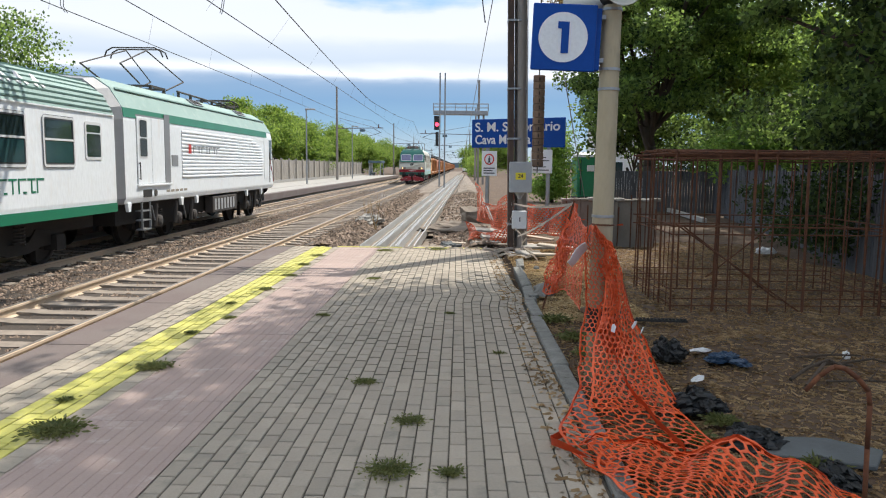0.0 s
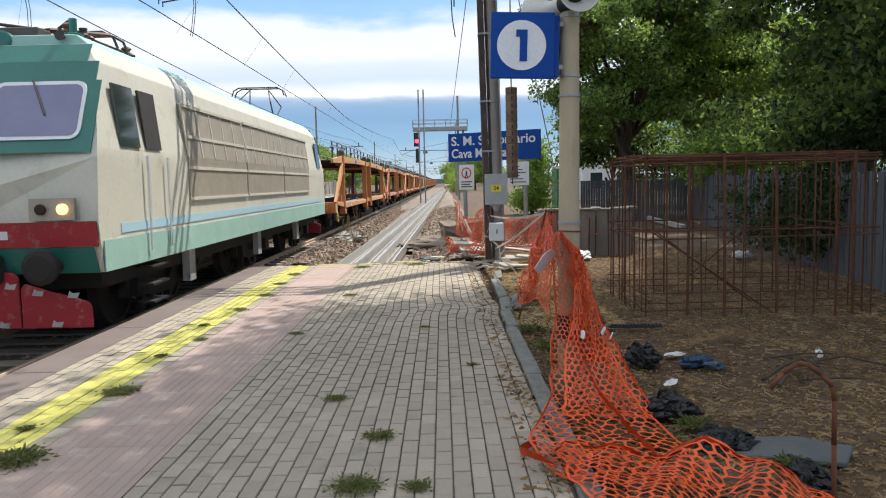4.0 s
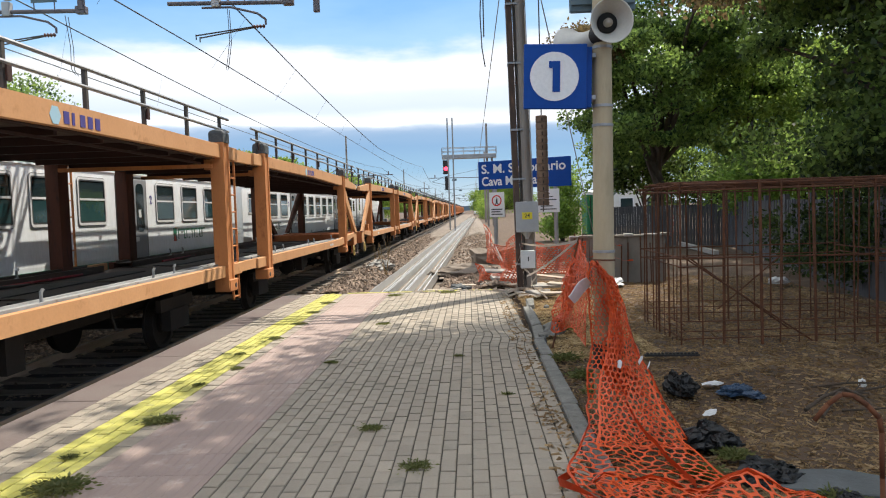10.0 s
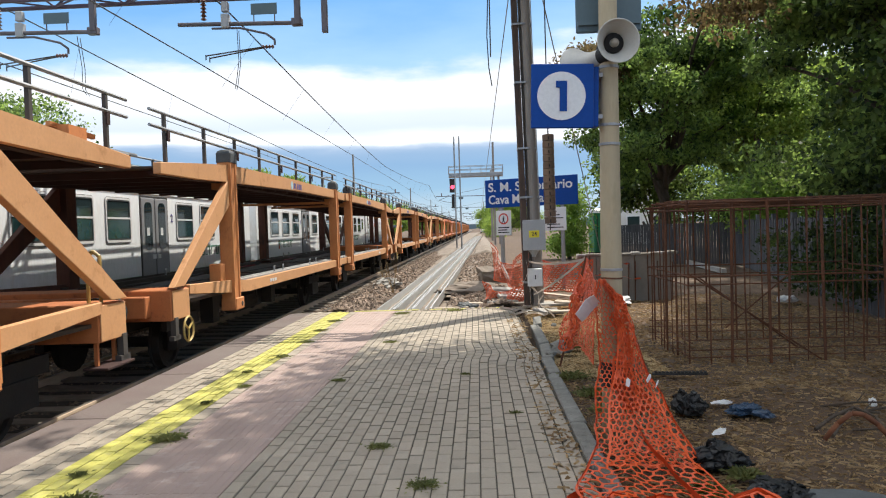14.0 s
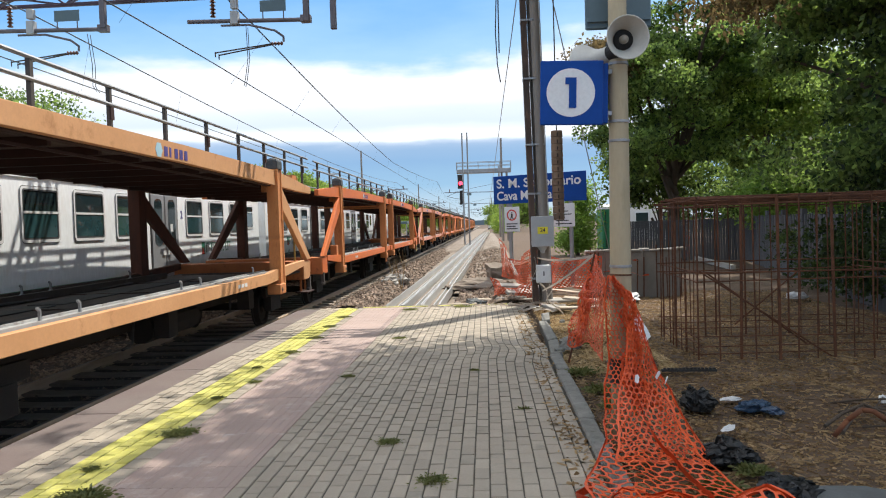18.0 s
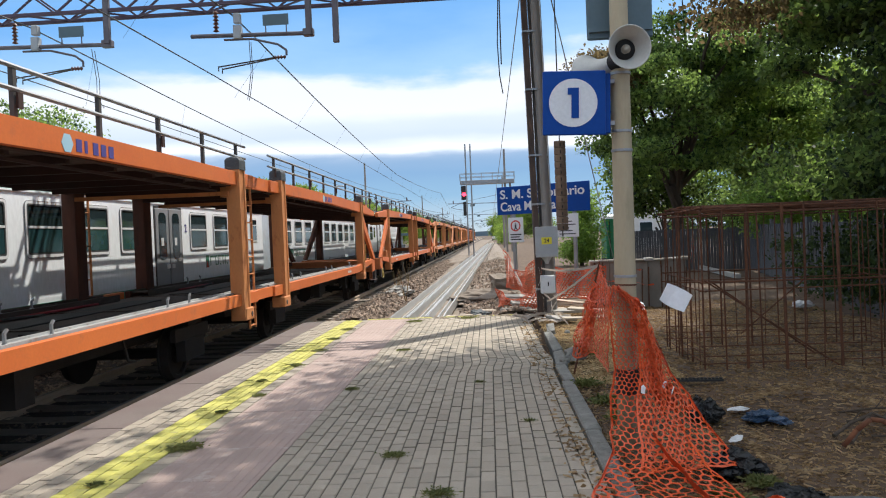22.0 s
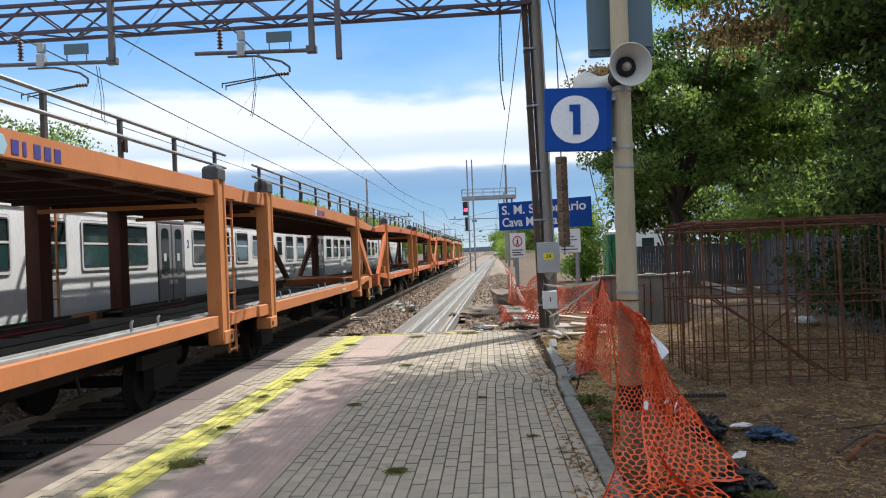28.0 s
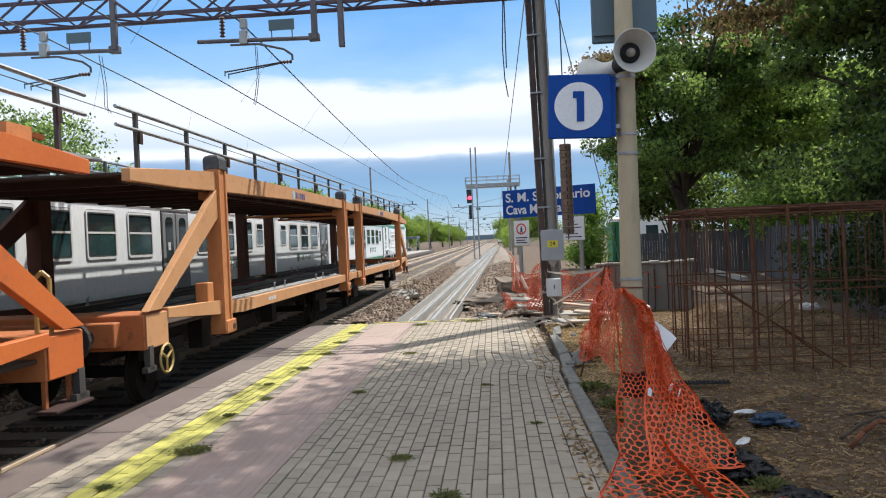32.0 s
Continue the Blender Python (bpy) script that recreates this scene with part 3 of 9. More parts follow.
for y in ry:
    for x in rx:
        heap = 0.26 * math.exp(-((x + 2.75) / 0.42) ** 2) * (0.55 + 0.45 * noise.noise(Vector((2, y * 0.55, 3)))) if y < 45 else 0.1
        lip = 0.22 * math.exp(-((x - 0.75) / 0.5) ** 2) * (0.6 + 0.6 * noise.noise(Vector((7, y * 0.3, 1))))
        base = -0.62 + 0.50 * min(max((x + 3.5) / 1.0, 0), 1)
        rough_z = 0.07 * noise.noise(Vector((x * 3.1, y * 3.1, 2))) + 0.035 * noise.noise(Vector((x * 9, y * 9, 4)))
        d = (y - 14.2) * 0.0135
        dug = -1.9 + d < x < -0.46 + d
        rv.append((x, y, -0.28 if dug else base + heap + lip + rough_z))
for j in range(len(ry) - 1):
    for i in range(len(rx) - 1):
        a = j * len(rx) + i
        rf.append((a, a + 1, a + 1 + len(rx), a + len(rx)))
soup("spoil_bank", rv, rf, M["rubble"], "loose brown spoil and gravel banked beside the cable trough", "earth", "structure")


# ---- tracks ----
def stones(name, count, region, size, material, label, seed, parent=None, height=None):
    rng = np.random.default_rng(seed)
    x0, x1, y0, y1 = region
    clear = parent == "clear"
    parent = None if clear else parent
    u = rng.random(count)
    ys = y0 + (y1 - y0) * u ** 1.7
    xs = x0 + (x1 - x0) * rng.random(count)
    octa = np.array([(1, 0, 0), (-1, 0, 0), (0, 1, 0), (0, -1, 0), (0, 0, 1), (0, 0, -1)], float)
    tri = [(0, 2, 4), (2, 1, 4), (1, 3, 4), (3, 0, 4), (2, 0, 5), (1, 2, 5), (3, 1, 5), (0, 3, 5)]
    verts, faces = [], []
    for k in range(count):
        s = size * (0.55 + 0.9 * rng.random())
        a = rng.random() * 6.28
        j = octa * (s * (0.6 + 0.7 * rng.random((6, 1)))) * (1, 0.8, 0.62)
        c, d = math.cos(a), math.sin(a)
        z = height(xs[k], ys[k])
        if clear and min(abs(xs[k] - TRACK_A), abs(xs[k] - TRACK_B)) < 1.22 and abs((ys[k] - 2.0 + 0.3) % 0.6 - 0.3) < 0.15 and (xs[k] > -6.9 or rng.random() < 0.25) and rng.random() < 0.86:
            z -= 0.06
        elif clear and abs(xs[k] - TRACK_A) < 1.0:
            z -= 0.02
        for px, py, pz in j + rng.normal(0, s * 0.16, (6, 3)):
            verts.append((xs[k] + c * px - d * py, ys[k] + d * px + c * py, z + pz))
        faces += [tuple(6 * k + i for i in f) for f in tri]
    return soup(name, verts, faces, material, label, "gravel", "stuff", parent)


bm = B()
prism(bm, [(-11.0, -0.85), (-10.3, -0.60), (-9.95, -0.53), (-3.95, -0.53), (-3.5, -0.62), (-3.5, -0.85)], "y", -60, 700)
solo("ballast_bed", bm, M["ballast"], "grey-brown ballast bed under the two tracks", "ballast", kind="structure")


def ballast_z(x, y):
    return -0.535 + 0.03 * noise.noise(Vector((x * 2, y * 2, 0)))


stones("ballast_stones", 62000, (-10.2, -3.6, 4.5, 60), 0.044, M["stone"], "angular grey-brown ballast stones between the rails", 4, "clear", ballast_z)


def spoil_z(x, y):
    base = -0.60 + 0.50 * min(max((x + 3.5) / 1.0, 0), 1)
    return base + 0.22 * math.exp(-((x + 2.75) / 0.42) ** 2)


stones("spoil_stones", 5600, (-3.5, -1.9, 14.3, 48), 0.062, M["stone"], "loose broken stones on the spoil bank", 5, None, spoil_z)

stones("rubble_stones", 4200, (-0.42, 1.3, 14.4, 46), 0.055, M["stone"], "broken stones and clods beside the trough", 6, None, lambda x, y: -0.12 + 0.2 * math.exp(-((x - 0.75) / 0.5) ** 2))


def track(name, xc, label):
    t = thing(name, label, "railway track", kind="structure")
    for side in (-1, 1):
        x = xc + side * 0.7525
        rail = quick("rail", lambda bm: prism(bm, [(x - 0.07, -0.55), (x + 0.07, -0.55), (x + 0.07, -0.535), (x + 0.012, -0.51), (x + 0.012, -0.43),
                     (x + 0.034, -0.415), (x + 0.034, -0.385), (x + 0.028, RAIL), (x - 0.028, RAIL), (x - 0.034, -0.385), (x - 0.034, -0.415),
                     (x - 0.012, -0.43), (x - 0.012, -0.51), (x - 0.07, -0.535)], "y", -60, 700), M["railside"], t, "rusty steel rail with a worn bright head")
        quick("rail_head", lambda bm: box(bm, x - 0.022, x + 0.022, -60, 700, RAIL - 0.004, RAIL + 0.002), M["railtop"], rail)
    bm = B()
    prism(bm, [(-1.2, -0.60), (1.2, -0.60), (1.2, -0.505), (0.95, -0.49), (0.55, -0.49), (0.4, -0.505), (-0.4, -0.505), (-0.55, -0.49), (-0.95, -0.49), (-1.2, -0.505)], "y", -0.13, 0.13)
    me = mesh_of("sleeper", bm, M["sleeper"])
    rng = random.Random(3)
    for k in range(110):
        s = new("sleeper", me)
        s.parent, s.matrix_basis = t, pose(xc + rng.uniform(-0.02, 0.02), 2.0 + 0.6 * k, rng.uniform(-0.022, 0.004), rng.uniform(-1.2, 1.2), 0, rng.uniform(-1.2, 1.2))
    bm = B()
    for k in [*range(-40, 0), *range(110, 420)]:
        box(bm, xc - 1.2, xc + 1.2, 2.0 + 0.6 * k - 0.13, 2.0 + 0.6 * k + 0.13, -0.6, -0.52)
    tagged(part("far_sleepers", bm, M["sleeper"], t), kind="stuff")
    bm = B()
    for k in range(60):
        for side in (-1, 1):
            for d in (-0.1, 0.1):
                box(bm, xc + side * 0.7525 + d - 0.025, xc + side * 0.7525 + d + 0.025, 2.0 + 0.6 * k - 0.05, 2.0 + 0.6 * k + 0.05, -0.53, -0.49)
    tagged(part("rail_clips", bm, M["railside"], t), kind="stuff")
    return t


track("track_near", TRACK_A, "near railway track with rusty rails on concrete sleepers")
track("track_far", TRACK_B, "far railway track with rusty rails on concrete sleepers")


# ---- platform ----
platform = thing("platform", "low station platform of grey pavers with a yellow safety line", "platform", kind="structure")
END_Y = 14.2
quick("slab", lambda bm: box(bm, EDGE + 0.06, 0.96, -40, END_Y, -0.34, -0.0075), M["joint"], platform, "sandy bedding under the pavers")
quick("edge_wall", lambda bm: box(bm, EDGE + 0.03, EDGE + 0.2, -40, END_Y, -0.75, -0.12), M["concrete"], platform)
for k in range(27):
    y = -38 + k * 2.0
    if y + 1.99 < END_Y + 0.3:
        quick("edge_stone", lambda bm: box(bm, EDGE, -3.055, y, min(y + 1.992, END_Y), -0.12, 0.0), M["kerbcon"], platform, "", 0.012)
for x0, x1, mt in ((-3.05, -2.655, "paver"), (-2.65, -2.285, "yellow"), (-2.28, -2.145, "paver"), (-2.138, -1.352, "tactile"), (-1.347, 0.95, "paver")):
    quick("plain_paving", lambda bm: box(bm, x0, x1, -40, 0.6, -0.05, -0.004), M[mt], platform)


def sag(x, y):
    """Settlement bows the joints where the ground has moved."""
    f = min(max((x + 0.9) / 1.2, 0), 1)
    bend = -0.05 * min(max((x + 0.2) / 1.1, 0), 1) * (max(y - 9.6, 0) / 4.6) ** 1.5
    return 0.06 * f * math.exp(-((y - 8.9 - 0.25 * math.sin(x * 7.0)) / 0.45) ** 2) + bend


def paving(name, x0, cols, w, length, y0, y1, near, material, seed, depth=0.05):
    rng = random.Random(seed)
    bm = B()
    box(bm, -w / 2 + 0.0042, w / 2 - 0.0042, -length / 2 + 0.0048, length / 2 - 0.0048, -depth, 0)
    top = [f for f in bm.faces if f.normal.z > 0.5] or [max(bm.faces, key=lambda f: f.calc_center_median().z)]
    bmesh.ops.bevel(bm, geom=list({e for f in top for e in f.edges}), offset=0.004, segments=1, affect="EDGES", profile=0.5)
    me = mesh_of(name, bm, material)
    verts, faces = [], []
    for c in range(cols):
        shift = (c % 2) * length / 2 + rng.uniform(-0.01, 0.01)
        k = 0
        y = y0 + shift
        while y + length / 2 < y1:
            x = x0 + (c + 0.5) * w
            z = rng.uniform(-0.003, 0.003)
            if 2.6 <= y < near:
                ob = new(name, me)
                ob.parent, ob.matrix_basis = platform, pose(x + sag(x, y), y, z, rng.uniform(-0.5, 0.5), rng.uniform(-0.5, 0.5), rng.uniform(-0.7, 0.7))
            else:
                b = len(verts)
                hw, hl = w / 2 - 0.006, length / 2 - 0.0075
                for dx, dy, dz in ((-hw, -hl, -depth), (hw, -hl, -depth), (hw, hl, -depth), (-hw, hl, -depth), (-hw, -hl, z), (hw, -hl, z), (hw, hl, z), (-hw, hl, z)):
                    verts.append((x + dx + sag(x + dx, y + dy), y + dy, dz))
                faces += [tuple(b + i for i in f) for f in ((4, 5, 6, 7), (0, 1, 5, 4), (1, 2, 6, 5), (2, 3, 7, 6), (3, 0, 4, 7))]
            y += length
            k += 1
    if verts:
        soup("paving_rest", verts, faces, material, "", "", "stuff", platform)


paving("paver", -1.35, 23, 0.1, 0.2, 0.6, END_Y, 5.1, M["paver"], 1)
paving("edge_paver", -3.05, 4, 0.1, 0.2, 0.6, END_Y, 6.2, M["paver"], 2)
paving("yellow_paver", -2.65, 4, 0.0925, 0.2, 0.6, END_Y, 6.2, M["yellow"], 3)
paving("border_paver", -2.28, 1, 0.14, 0.2, 0.6, END_Y, 6.2, M["paver"], 4)
for o in platform.children:
    if o.name.startswith("paving_rest"):
        base = o.data.materials[0]
        o.data.materials[0] = island(base.copy(), 0.09)

# tactile tiles, grooved along the platform
bm = B()
prof = [(-0.393, -0.05), (0.393, -0.05), (0.393, 0.0)]
for g in range(11):
    x = 0.36 - g * 0.072
    prof += [(x + 0.012, 0.0), (x + 0.008, -0.003), (x - 0.008, -0.003), (x - 0.012, 0.0)]
prism(bm, prof + [(-0.393, 0.0)], "y", -0.1985, 0.1985)
tile = mesh_of("tactile_tile", bm, M["tactile"])
for k in range(34):
    o = new("tactile_tile", tile)
    o.parent, o.matrix_basis = platform, pose(-1.745, 0.7 + 0.4 * k, random.Random(k).uniform(-0.002, 0.001), 0, 0, random.Random(k + 9).uniform(-0.15, 0.15))

# paint line and sandy lip across the platform's end
quick("end_stripe", lambda bm: box(bm, -2.2, 0.75, END_Y - 0.13, END_Y - 0.02, -0.003, 0.006), M["yellow"], platform, "worn yellow line painted across the platform end")

# kerb stones along the yard side
kerb = thing("kerb", "weathered grey stone kerb between platform and yard, partly broken", "kerb", kind="structure")
rng = random.Random(11)
y = -4.0
while y < 12.0:
    ln = rng.uniform(0.92, 1.0)
    dx = 0.0 if y < 6.5 else rng.uniform(-0.03, 0.03) + 0.028 * (y - 6.5)
    bm = B()
    box(bm, 0.0, 0.13, 0.01, ln - 0.01, -0.25, 0.0)
    for v in bm.verts:
        v.co += Vector((rng.uniform(-0.006, 0.006), rng.uniform(-0.008, 0.008), rng.uniform(-0.008, 0.012)))
    o = part("kerb_stone", bm, M["kerbstone"], kerb, "", 0.012)
    o.matrix_basis = pose(0.965 + dx, y, 0.022 + rng.uniform(-0.008, 0.008), 0, rng.uniform(-2, 2) - (9 if y > 8 else 0), (rng.uniform(-5, 1) if y > 7.5 else rng.uniform(-0.6, 0.6)))
    y += ln

# far platform with its concrete fence
far_platform = thing("far_platform", "pale low platform across the tracks", "platform", kind="structure")
quick("slab", lambda bm: box(bm, -16.4, -10.55, -40, 128, -0.8, -0.02), M["concrete"], far_platform)
quick("edge_stone", lambda bm: box(bm, -10.6, -10.3, -40, 128, -0.4, 0.0), M["kerbcon"], far_platform, "", 0.02)
bm = B()
prism(bm, [(-12.9, -0.03), (-12.3, 0.001), (-12.3, -0.03)], "y", 30, 128)
part("gutter", bm, M["concrete"], far_platform)
far_fence = thing("concrete_fence", "weathered concrete slat fence behind the far platform", "fence", kind="structure")
bm = B()
box(bm, -0.03, 0.03, -0.11, 0.11, 0.1, 2.05)
slat = mesh_of("slat", bm, M["fencecon"])
bm = B()
box(bm, -0.08, 0.08, -0.08, 0.08, -0.1, 2.2)
fpost = mesh_of("post", bm, M["fencecon"])
yy = 30.0
k = 0
while yy < 122:
    o = new("slat", slat)
    o.parent, o.matrix_basis = far_fence, pose(-16.1, yy, random.Random(k).uniform(-0.03, 0.03), 0, 0, random.Random(k).uniform(-2, 2))
    if k % 9 == 0:
        o = new("post", fpost)
        o.parent, o.matrix_basis = far_fence, pose(-16.02, yy + 0.17, 0)
    yy += 0.34
    k += 1
quick("plinth", lambda bm: box(bm, -16.2, -15.9, -40, 124, -0.1, 0.24), M["concrete"], far_fence)
quick("rest_of_fence", lambda bm: box(bm, -16.14, -16.06, -40, 29.8, 0.1, 2.05), M["fencecon"], far_fence)


# ---- rolling stock ----
def loft(bm, sections, caps=True):
    rings = [[bm.verts.new(p) for p in s] for s in sections]
    n = len(rings[0])
    for a, b in zip(rings, rings[1:]):
        for i in range(n):
            bm.faces.new((a[i], a[(i + 1) % n], b[(i + 1) % n], b[i]))
    if caps:
        bm.faces.new(rings[0][::-1])
        bm.faces.new(rings[-1])


def wheelset(parent, y, r=0.46, name="wheelset"):
    bm = B()
    tube(bm, (-0.9, y, r), (0.9, y, r), 0.08, 8)
    for s in (-1, 1):
        lathe(bm, (s * 0.72, y, r), (s, 0, 0), [(-0.05, r + 0.03), (-0.02, r + 0.03), (-0.02, r), (0.09, r - 0.01), (0.09, r - 0.07), (0.05, r - 0.09), (0.05, 0.16), (0.10, 0.14)], 20)
    return part(name, bm, M["under"], parent, "dark steel wheelset")


def bogie(parent, y, base=2.4, r=0.46, springs=True):
    bm = B()
    for s in (-1, 1):
        prism(bm, [(y - base / 2 - 0.3, 0.42), (y - base / 2 - 0.3, 0.66), (y - 0.55, 0.74), (y - 0.3, 0.52), (y + 0.3, 0.52), (y + 0.55, 0.74),
                   (y + base / 2 + 0.3, 0.66), (y + base / 2 + 0.3, 0.42), (y + 0.7, 0.40), (y + 0.3, 0.32), (y - 0.3, 0.32), (y - 0.7, 0.40)], "x", s * 1.02 - 0.06, s * 1.02 + 0.06)
        for d in (-1, 1):
            box(bm, s * 1.05 - 0.12, s * 1.05 + 0.14, y + d * base / 2 - 0.16, y + d * base / 2 + 0.16, r - 0.16, r + 0.14)
            box(bm, s * 0.95 - 0.05, s * 0.95 + 0.05, y + d * (base / 2 - 0.5) - 0.06, y + d * (base / 2 - 0.5) + 0.06, 0.14, 0.62)
    box(bm, -1.0, 1.0, y - 0.35, y + 0.35, 0.45, 0.85)
    b = part("bogie", bm, M["under"], parent, "dark greasy bogie frame")
    if springs:
        for s in (-1, 1):
            bm = B()
            turns = [(s * 1.08 + 0.11 * math.cos(a), y + 0.11 * math.sin(a), 0.50 + 0.0085 * k) for k, a in ((k, k * 0.9) for k in range(42))]
            loft(bm, [[(p[0] + math.copysign(0.014, p[0]) * math.cos(q), p[1], p[2] + 0.016 * math.sin(q)) for q in (0, 1.57, 3.14, 4.71)] for p in turns])
            part("spring", bm, M["darksteel"], b)
    for d in (-1, 1):
        wheelset(b, y + d * base / 2, r)
    return b


def bars(parent, x, y0, z0, h, widths, material, side=1, name="mark", gap=0.25):
    """Plain bars in place of lettering, along y on a side wall."""
    y = y0
    for w in widths:
        bm = B()
        box(bm, x - 0.002, x + 0.004, y, y + w, z0, z0 + h)
        part(name, bm, material, parent)
        y += w * (1 + gap)


# -- two-level car-carrier wagon, built in two halves that mirror each other --
SPAN = 20.5


def car_carrier():
    w = thing("car_carrier_wagon", "two-level car carrier wagon with pale orange beams, empty", "railway wagon", "car carriers of the freight train")
    for half in (0, 1):
        def Y(v):
            return v if half == 0 else SPAN - v

        def yz(bm, pts, x0, x1):
            prism(bm, [(Y(a), b) for a, b in pts], "x", x0, x1)

        def bx(bm, x0, x1, y0, y1, z0, z1):
            a, b = sorted((Y(y0), Y(y1)))
            box(bm, x0, x1, a, b, z0, z1)

        # on the far side (s < 0) painted shade darkens beam, brace and posts
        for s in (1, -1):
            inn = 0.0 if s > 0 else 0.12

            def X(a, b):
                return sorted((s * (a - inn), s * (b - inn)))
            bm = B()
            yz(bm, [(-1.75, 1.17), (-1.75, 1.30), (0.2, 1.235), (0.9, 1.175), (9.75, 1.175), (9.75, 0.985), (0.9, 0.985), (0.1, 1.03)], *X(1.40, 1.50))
            lower = part("lower_beam", bm, M["pale" if s > 0 else "farshade"], w, "", 0.008)
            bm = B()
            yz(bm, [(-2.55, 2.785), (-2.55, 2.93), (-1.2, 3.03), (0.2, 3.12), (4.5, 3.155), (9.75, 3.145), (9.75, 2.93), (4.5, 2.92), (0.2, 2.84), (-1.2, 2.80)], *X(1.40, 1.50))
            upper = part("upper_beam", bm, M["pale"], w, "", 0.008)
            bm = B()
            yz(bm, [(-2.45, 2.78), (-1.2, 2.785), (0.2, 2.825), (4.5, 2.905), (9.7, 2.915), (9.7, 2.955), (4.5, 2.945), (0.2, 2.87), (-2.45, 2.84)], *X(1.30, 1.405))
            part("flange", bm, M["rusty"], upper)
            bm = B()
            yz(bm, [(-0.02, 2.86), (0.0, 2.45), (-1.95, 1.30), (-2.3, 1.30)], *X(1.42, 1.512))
            part("brace", bm, M["pale" if s > 0 else "farshade"], w, "slanting end brace", 0.006)
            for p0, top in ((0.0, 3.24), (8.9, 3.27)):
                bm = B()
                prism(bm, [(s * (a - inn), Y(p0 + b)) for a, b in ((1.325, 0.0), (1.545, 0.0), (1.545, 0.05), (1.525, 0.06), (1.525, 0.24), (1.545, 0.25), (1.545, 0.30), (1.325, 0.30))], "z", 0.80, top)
                post = part("post", bm, M["post" if s > 0 else "farshade"], w, "rust-streaked orange post" if s > 0 else "far-side post, its shade painted dark brown-red")
                bm = B()
                xa, xb = X(1.315, 1.555)
                ya, yb = sorted((Y(p0 - 0.01), Y(p0 + 0.31)))
                loft(bm, [[(xa + i, ya + i, z), (xb - i, ya + i, z), (xb - i, yb - i, z), (xa + i, yb - i, z)] for i, z in ((0, top - 0.09), (0, top + 0.06), (0.02, top + 0.10), (0.07, top + 0.125))])
                part("cap", bm, M["slate"], post, "dark slate-grey domed cap", 0.008)
                if s > 0:
                    quick("bracket", lambda bm: bx(bm, 1.20, 1.33, p0 + 0.06, p0 + 0.24, top - 0.52, top - 0.36), M["post"], post)
                if s < 0:
                    continue
                bm = B()
                bx(bm, *X(1.30, 1.56), p0 + 0.02, p0 + 0.42, 0.74, 0.94)
                part("foot_plate", bm, M["post"], post, "", 0.015)
                bm = B()
                tube(bm, (s * 1.55, Y(p0 + 0.30), 0.83), (s * 1.57, Y(p0 + 0.30), 0.83), 0.04, 8)
                part("eye", bm, M["darksteel"], post)
            # railing on the upper deck
            for bar_name, z in (("top_rail", 3.60), ("mid_rail", 3.40)):
                bm = B()
                tube(bm, (s * (1.42 - inn), Y(-2.65), z), (s * (1.42 - inn), Y(9.6), z + 0.02), 0.022, 6)
                part(bar_name, bm, M["steel"], w)
            for k in range(9):
                yk = -2.2 + k * 1.42
                bm = B()
                bx(bm, *X(1.385, 1.43), yk, yk + 0.05, 2.95, 3.62)
                rp = part("rail_post", bm, M["darksteel"], w)
                if k % 2 == 0 and s > 0:
                    bm = B()
                    bx(bm, *X(1.44, 1.46), yk + 0.02, yk + 0.09, 3.24, 3.38)
                    part("tag", bm, M["rusty"], rp, "dark red tag")
            # load channel with wheel chocks; on the far side its shade is painted dark
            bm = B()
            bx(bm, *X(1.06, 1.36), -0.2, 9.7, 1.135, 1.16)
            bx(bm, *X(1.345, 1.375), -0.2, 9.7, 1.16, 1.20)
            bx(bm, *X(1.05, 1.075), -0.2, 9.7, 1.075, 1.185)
            part("load_channel", bm, M["channel" if s > 0 else "deck"], w, "galvanised load channel" if s > 0 else "load channel, its far-side shade painted dark")
            for yk in (1.0, 3.5, 4.2, 6.8, 7.5):
                bm = B()
                yz(bm, [(yk - 0.07, 1.16), (yk + 0.07, 1.16), (yk + 0.01, 1.185), (yk + 0.01, 1.27), (yk + 0.05, 1.30), (yk + 0.03, 1.315), (yk - 0.015, 1.28), (yk - 0.015, 1.185)], *X(1.21, 1.235))
                part("wheel_chock", bm, M["steel"], w)
            bm = B()
            tube(bm, (s * 0.95, Y(6.4), 1.105), (s * 0.78, Y(8.7), 1.115), 0.018, 6)
            part("tie_rod", bm, M["locored"], w, "loose red tie rod")
            for k, yk in enumerate((0.4, 3.9, 7.9)):
                bm = B()
                bx(bm, *X(0.80, 1.02), yk, yk + 0.3, 0.5, 1.0)
                part("stiffener", bm, M["under"], w)
            bm = B()
            bx(bm, *X(1.43, 1.50), -2.28, -2.18, 0.62, 0.90)
            bx(bm, *X(1.43, 1.50), -2.34, -2.12, 0.60, 0.66)
            part("tow_hook", bm, M["darksteel"], w, "dark steel tow hook")
        # decks
        bm = B()
        bx(bm, -1.28, 1.40, -1.7, 9.72, 1.03, 1.07)
        deck = part("lower_deck", bm, M["deck"], w, "dark greasy lower loading deck")
        for k in range(5):
            bm = B()
            bx(bm, -1.0, 1.0, -1.2 + k * 2.2, -1.08 + k * 2.2, 1.072, 1.088)
            part("deck_cleat", bm, M["deck"], deck)
        bm = B()
        yz(bm, [(-2.5, 2.86), (0.2, 2.89), (4.5, 2.955), (9.72, 2.965), (9.72, 2.995), (4.5, 2.985), (0.2, 2.92), (-2.5, 2.89)], -1.28, 1.40)
        part("upper_deck", bm, M["deck"], w, "dark upper loading deck")
        bm = B()
